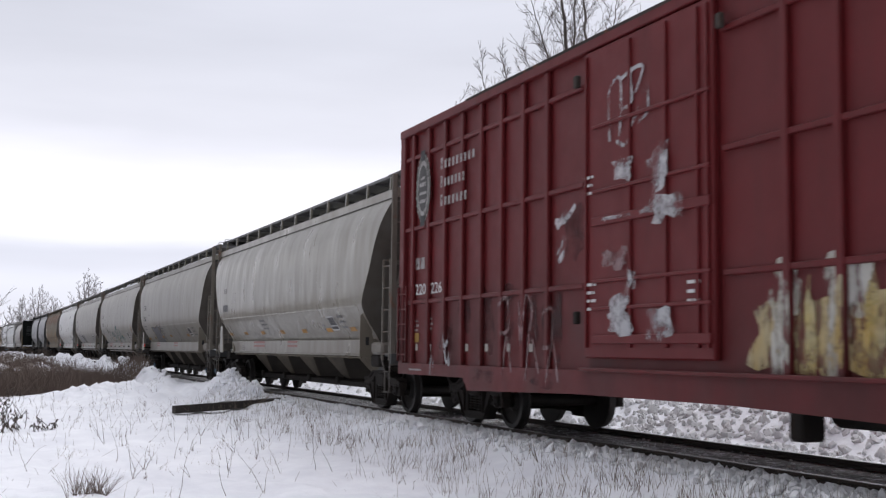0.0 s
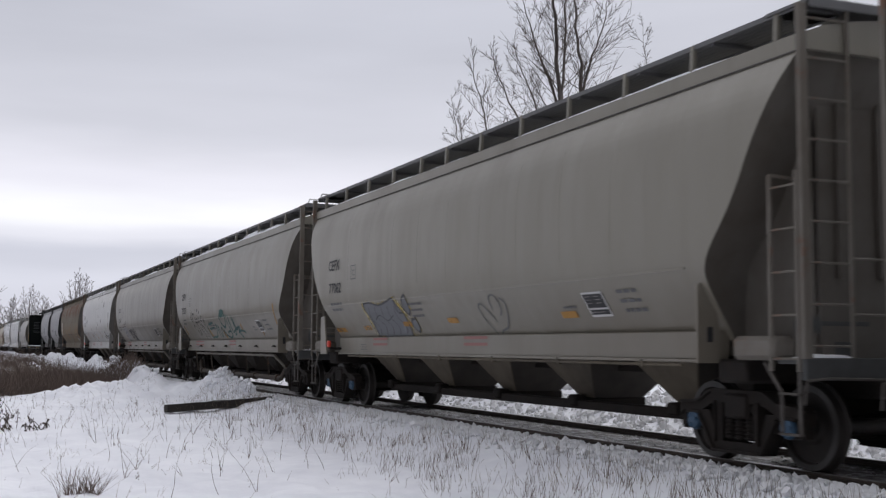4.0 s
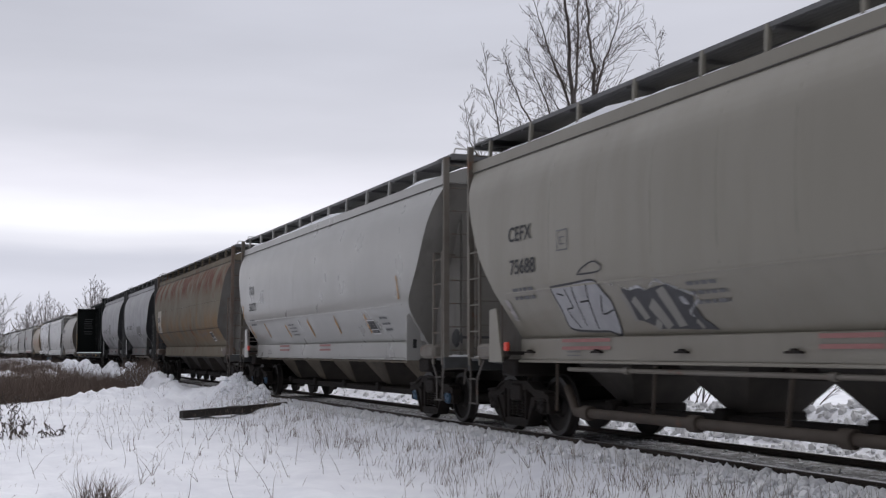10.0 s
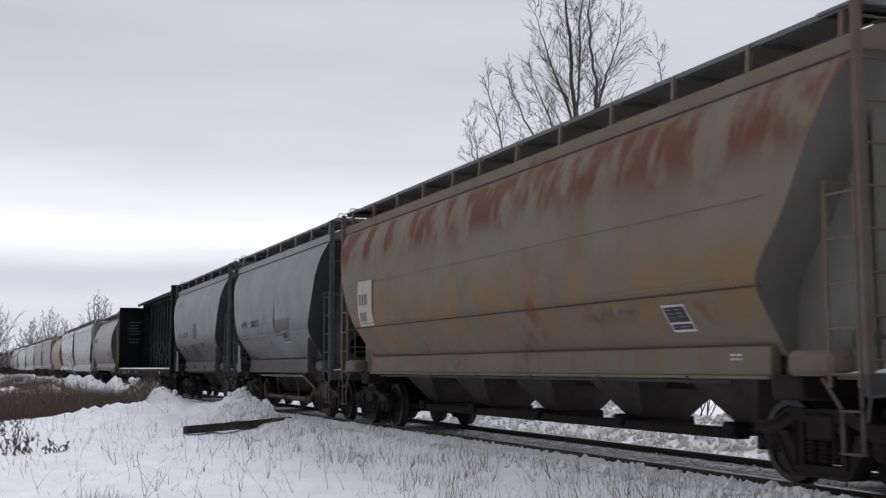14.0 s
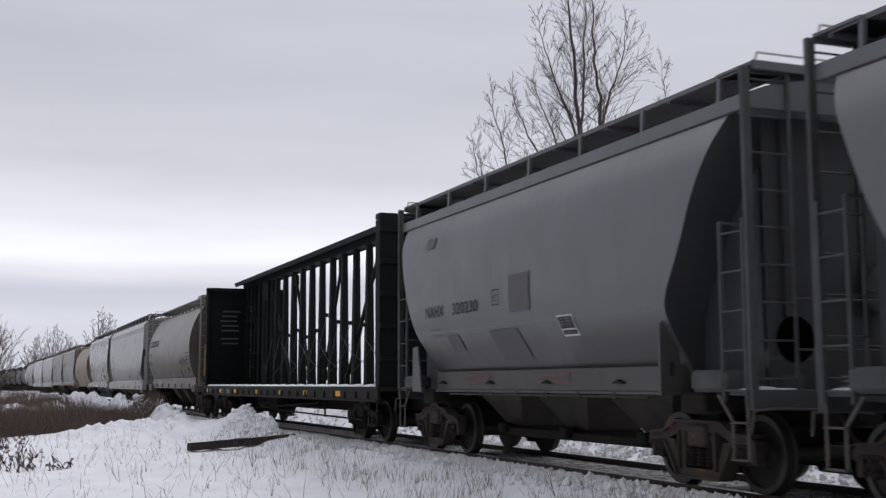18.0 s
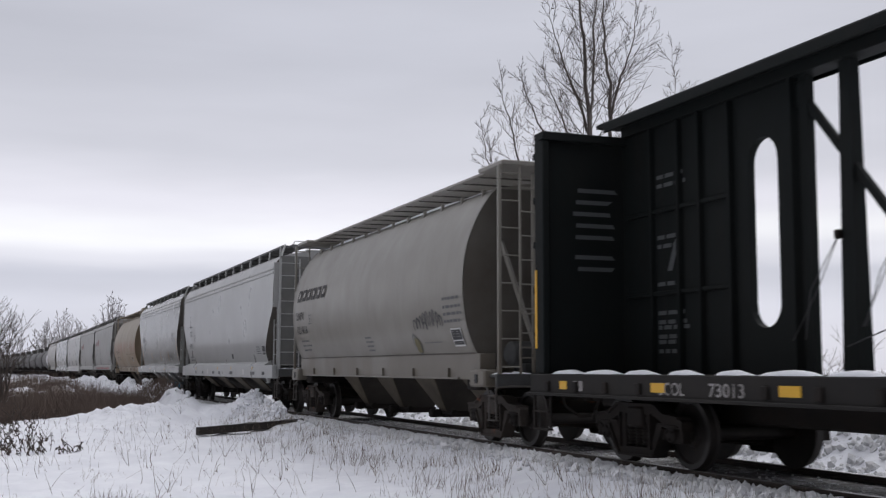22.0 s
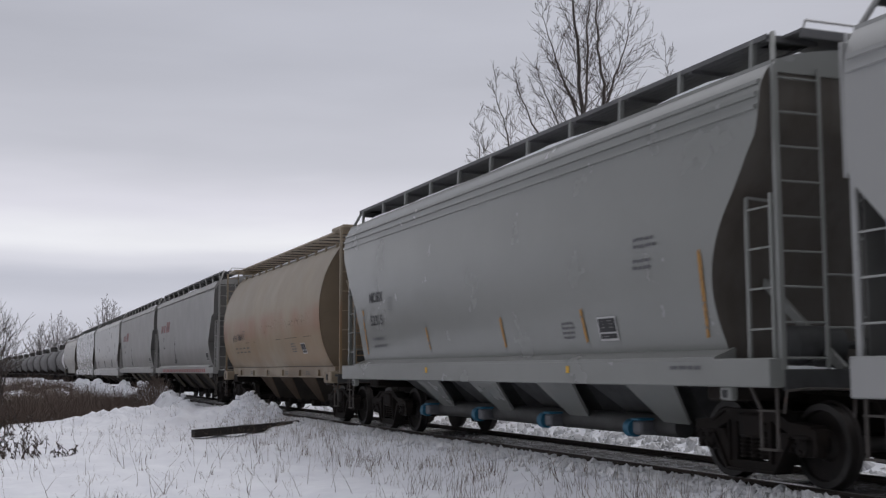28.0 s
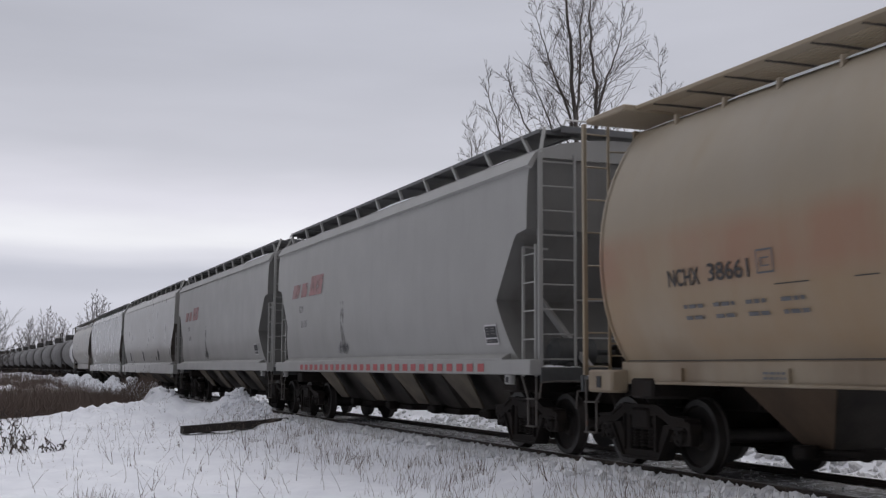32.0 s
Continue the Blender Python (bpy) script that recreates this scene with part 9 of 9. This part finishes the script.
# grey cylinder: maker's name as slanted blocks, number, tag
for i in range(6):
    g = Geo()
    r = -5.4 + i * 0.445
    rows = [[(s10.x(z) - 0.012, -(r + (z - 2.85) * 0.35), z), (s10.x(z) - 0.012, -(r + 0.34 + (z - 2.85) * 0.35), z)] for z in (2.86, 2.95, 3.05, 3.14)]
    g.rings(rows, closed=False, caps=False)
    part("name_block", g, INK_DARK, h10, "slanted dark block of a painted name", smooth=False)
    g = Geo()
    rows = [[(s10.x(z) - 0.016, -(r + 0.10 + (z - 2.85) * 0.35), z), (s10.x(z) - 0.016, -(r + 0.25 + (z - 2.85) * 0.35), z)] for z in (2.94, 3.06)]
    g.rings(rows, closed=False, caps=False)
    part("name_gap", g, CYL_GREY, h10, smooth=False)
code_and_number(h10, s10, "UNPX", "121416", -5.4, 2.40, 2.06, 0.75, 0.95, 0.19, INK_DARK)
small_square(h10, s10, -4.2, 2.28, 0.26, 0.2)
bars(h10, s10, 5.1, 1.86, 3, 0.9, 0.05, GREY_INK, 1.2)
bars(h10, s10, -0.15, 1.82, 4, 0.55, 0.045, GREY_INK, 0.9)
scrawl(h10, s10, 3.25, 4.75, 1.92, 0.26, 9, 0.03, SPRAY_BLACK, 91)
for z in (2.36, 2.22, 2.1, 1.98):
    bars(h10, s10, -4.8, z, 1, 0.85, 0.06, GREY_INK, seed=int(z * 50))
data_plate(h10, s10, -5.0, 1.58, 0.46, 0.30)
ribbon(h10, s10, ((3.08, 1.84), (3.02, 1.66), (3.2, 1.48), (3.36, 1.62), (3.08, 1.84)), 0.035, GREY_INK)
blob(h10, s10, 3.2, 1.64, 0.22, 0.28, material("olive_diamond", (0.14, 0.12, 0.05), 0.6), 93)
bars(h10, s10, -3.6, 1.66, 1, 1.1, 0.02, GREY_INK)
# white car
bars(h11, s11, 6.48, 2.78, 1, 0.75, 0.06, GREY_INK)
code_and_number(h11, s11, "UTCX", "48895", -6.46, 2.44, 1.97, 0.62, 0.78, 0.2, GREY_INK)
small_square(h11, s11, -5.37, 2.2, 0.26, 0.24)
bars(h11, s11, 6.35, 1.62, 2, 0.8, 0.05, GREY_INK, 1.2)
data_plate(h11, s11, -6.75, 1.58, 0.42, 0.3)
patch(h11, s11, -2.1, 1.52, 0.26, 0.16, BLACK, "lettering_bar")
bars(h11, s11, -5.97, 1.82, 4, 0.55, 0.035, GREY_INK, 0.8)
sillW = Skin([(0, 1.605), (3, 1.605)])
for r, w, mt in ((-4.9, 0.3, GREY_INK), (-3.4, 0.3, GREY_INK), (-2.3, 0.25, WHITE_INK), (-1.2, 0.4, GREY_INK), (0.0, 0.3, GREY_INK), (2.0, 0.5, GREY_INK), (4.1, 0.25, WHITE_INK), (5.3, 0.6, GREY_INK), (6.9, 0.35, BLACK)):
    patch(h11, sillW, -r, 1.03, w, 0.09 if mt is not WHITE_INK else 0.16, mt, "lettering_bar", steps=1, proud=0.004)
for r in (-4.8, -0.2, 2.2, 5.5):
    patch(h11, sillW, -r, 1.18, 0.09, 0.09, YELLOW_TAPE, "yellow_dot", "small yellow mark", 0.004, 1)
# glossy grey car
code_and_number(h12, s12, "MOBX", "52315", -5.45, 2.54, 2.09, 0.84, 0.76, 0.2)
small_square(h12, s12, -4.3, 2.35, 0.24, 0.22)
bars(h12, s12, 5.3, 1.80, 2, 0.85, 0.06, GREY_INK, 1.3)
data_plate(h12, s12, -3.98, 1.56, 0.46, 0.3)
for z in (2.70, 2.62, 2.45, 2.37):
    bars(h12, s12, -4.85, z, 1, 0.5, 0.045, GREY_INK, seed=int(z * 30))
bars(h12, s12, -2.95, 1.8, 4, 0.42, 0.035, GREY_INK, 0.8)
for r, z0, z1 in ((-5.88, 2.42, 1.53), (-2.27, 1.95, 1.56), (0.94, 1.98, 1.54), (3.5, 1.98, 1.55), (6.22, 2.48, 1.54)):
    ribbon(h12, s12, ((r, z0), (r + 0.08, (z0 + z1) / 2), (r + 0.17, z1)), 0.075, ORANGE, "paint_stroke", "orange paint stroke")
for r in (-2.2, 3.1):
    patch(h12, sillW, -r, 1.16, 0.09, 0.09, YELLOW_TAPE, "yellow_dot", "small yellow mark", 0.004, 1)
bars(h12, sillW, -5.6, 1.2, 1, 0.8, 0.05, GREY_INK, proud=0.004)
# tan cylinder
letters(h13, s13, "NCHX", 4.41, 2.10, 0.19, INK_DARK, 0.6)
letters(h13, s13, "38661", 3.66, 2.12, 0.19, INK_DARK, 0.7)
small_square(h13, s13, -2.83, 2.14, 0.26, 0.22)
for z in (1.86, 1.74):
    for k in range(4):
        bars(h13, s13, 4.2 - k * 0.55, z, 1, 0.4, 0.05, GREY_INK, seed=k + int(z * 20))
data_plate(h13, s13, -3.85, 1.62, 0.42, 0.26)
bars(h13, s13, -2.88, 1.86, 4, 0.5, 0.04, GREY_INK, 0.6)
for k in range(4):
    bars(h13, Skin([(0, 1.275), (3, 1.275)]), 3.2 - k * 2.2, 1.16, 2, 0.45, 0.03, GREY_INK, 0.7)
CHALK = material("thin_red_chalk", (0.30, 0.13, 0.08), 0.8, thin=(4.0, 0.40, 0.66, 0.42))
scrawl(h13, s13, 0.2, 5.0, 2.30, 0.24, 13, 0.028, CHALK, 96)
for r0, r1 in ((-2.6, -2.1), (-1.5, -1.2), (1.2, 1.9), (2.3, 3.6), (4.2, 5.0)):
    patch(h13, s13, -r0, 2.02, r1 - r0, 0.012, SEAM_AND_SHADOW, "seam", "dark broken seam", 0.010, 1)
for i, r in enumerate((-0.4, -0.2, 0.1, 0.4, 0.9, 1.4, 2.0, 2.2)):
    blob(h13, s13, r, 2.36 + 0.10 * math.sin(i * 2.3), 0.07, 0.05, CHALK, 130 + i, name="rust_spot", label="small red rust spot")
# white pair with emblem and striped sill
for c, sk, strong in ((h14, s14, True), (h15, s15, False)):
    for i, (r, w) in enumerate(((-5.75, 0.75), (-4.95, 0.6), (-4.2, 1.2))):
        g = Geo()
        rows = [[(sk.x(z) - 0.014, -(r + (z - 2.9) * 0.5), z), (sk.x(z) - 0.014, -(r + w * 0.85 + (z - 2.9) * 0.5), z)] for z in (2.86, 3.02, 3.18 + 0.12 * (i == 2))]
        g.rings(rows, closed=False, caps=False)
        part("emblem_block", g, FADED_RED, c, "faded red slanted block", smooth=False)
    bars(c, sk, 5.1, 2.5, 1, 0.5, 0.16, PATCH_SMUDGE)
    bars(c, sk, 4.9, 2.15, 1, 0.65, 0.16, PATCH_SMUDGE)
    data_plate(c, sk, -5.85, 1.56, 0.45, 0.3)
    scrawl(c, sk, -1.9, -1.2, 1.52, 0.22, 5, 0.025, SPRAY_BLACK, 97)
    stain = patch(c, sk, 1.7, 1.5, 0.25, 1.1, PATCH_SMUDGE, "grime_streak", "grey grime streak", 0.008)
    if strong:
        for k in range(26):
            patch(c, sillW, 4.9 - k * 0.42, 1.16, 0.24, 0.12, plain("red_sill_tape", (0.40, 0.07, 0.07), 0.5), "stripe", "", 0.004, 1)
for k in range(3):
    patch(h16, s16, 5.5 - k * 4.8, 1.5, 0.35, 0.4, BLACK, "lettering_bar")


def motions():
    """Key the train's roll and, while a car is near, its turning wheels."""
    secs = [0.5 * i for i in range(65)]
    for car, mid, sets in CARS:
        walk(car, [(t, on_track(mid - gone(t))) for t in secs])
        near = [i / 15 for i in range(481) if -14 < mid - gone(i / 15) < 50]
        if not near:
            continue
        times = ([0.0] if near[0] > 0 else []) + near + ([32.0] if near[-1] < 32 else [])
        for w, y in sets:
            rows = []
            for t in times:
                turn = gone(min(max(t, near[0]), near[-1])) / 0.43
                rows.append((t, pose(0, y, 0.43, math.degrees(turn))))
            walk(w, rows)


motions()
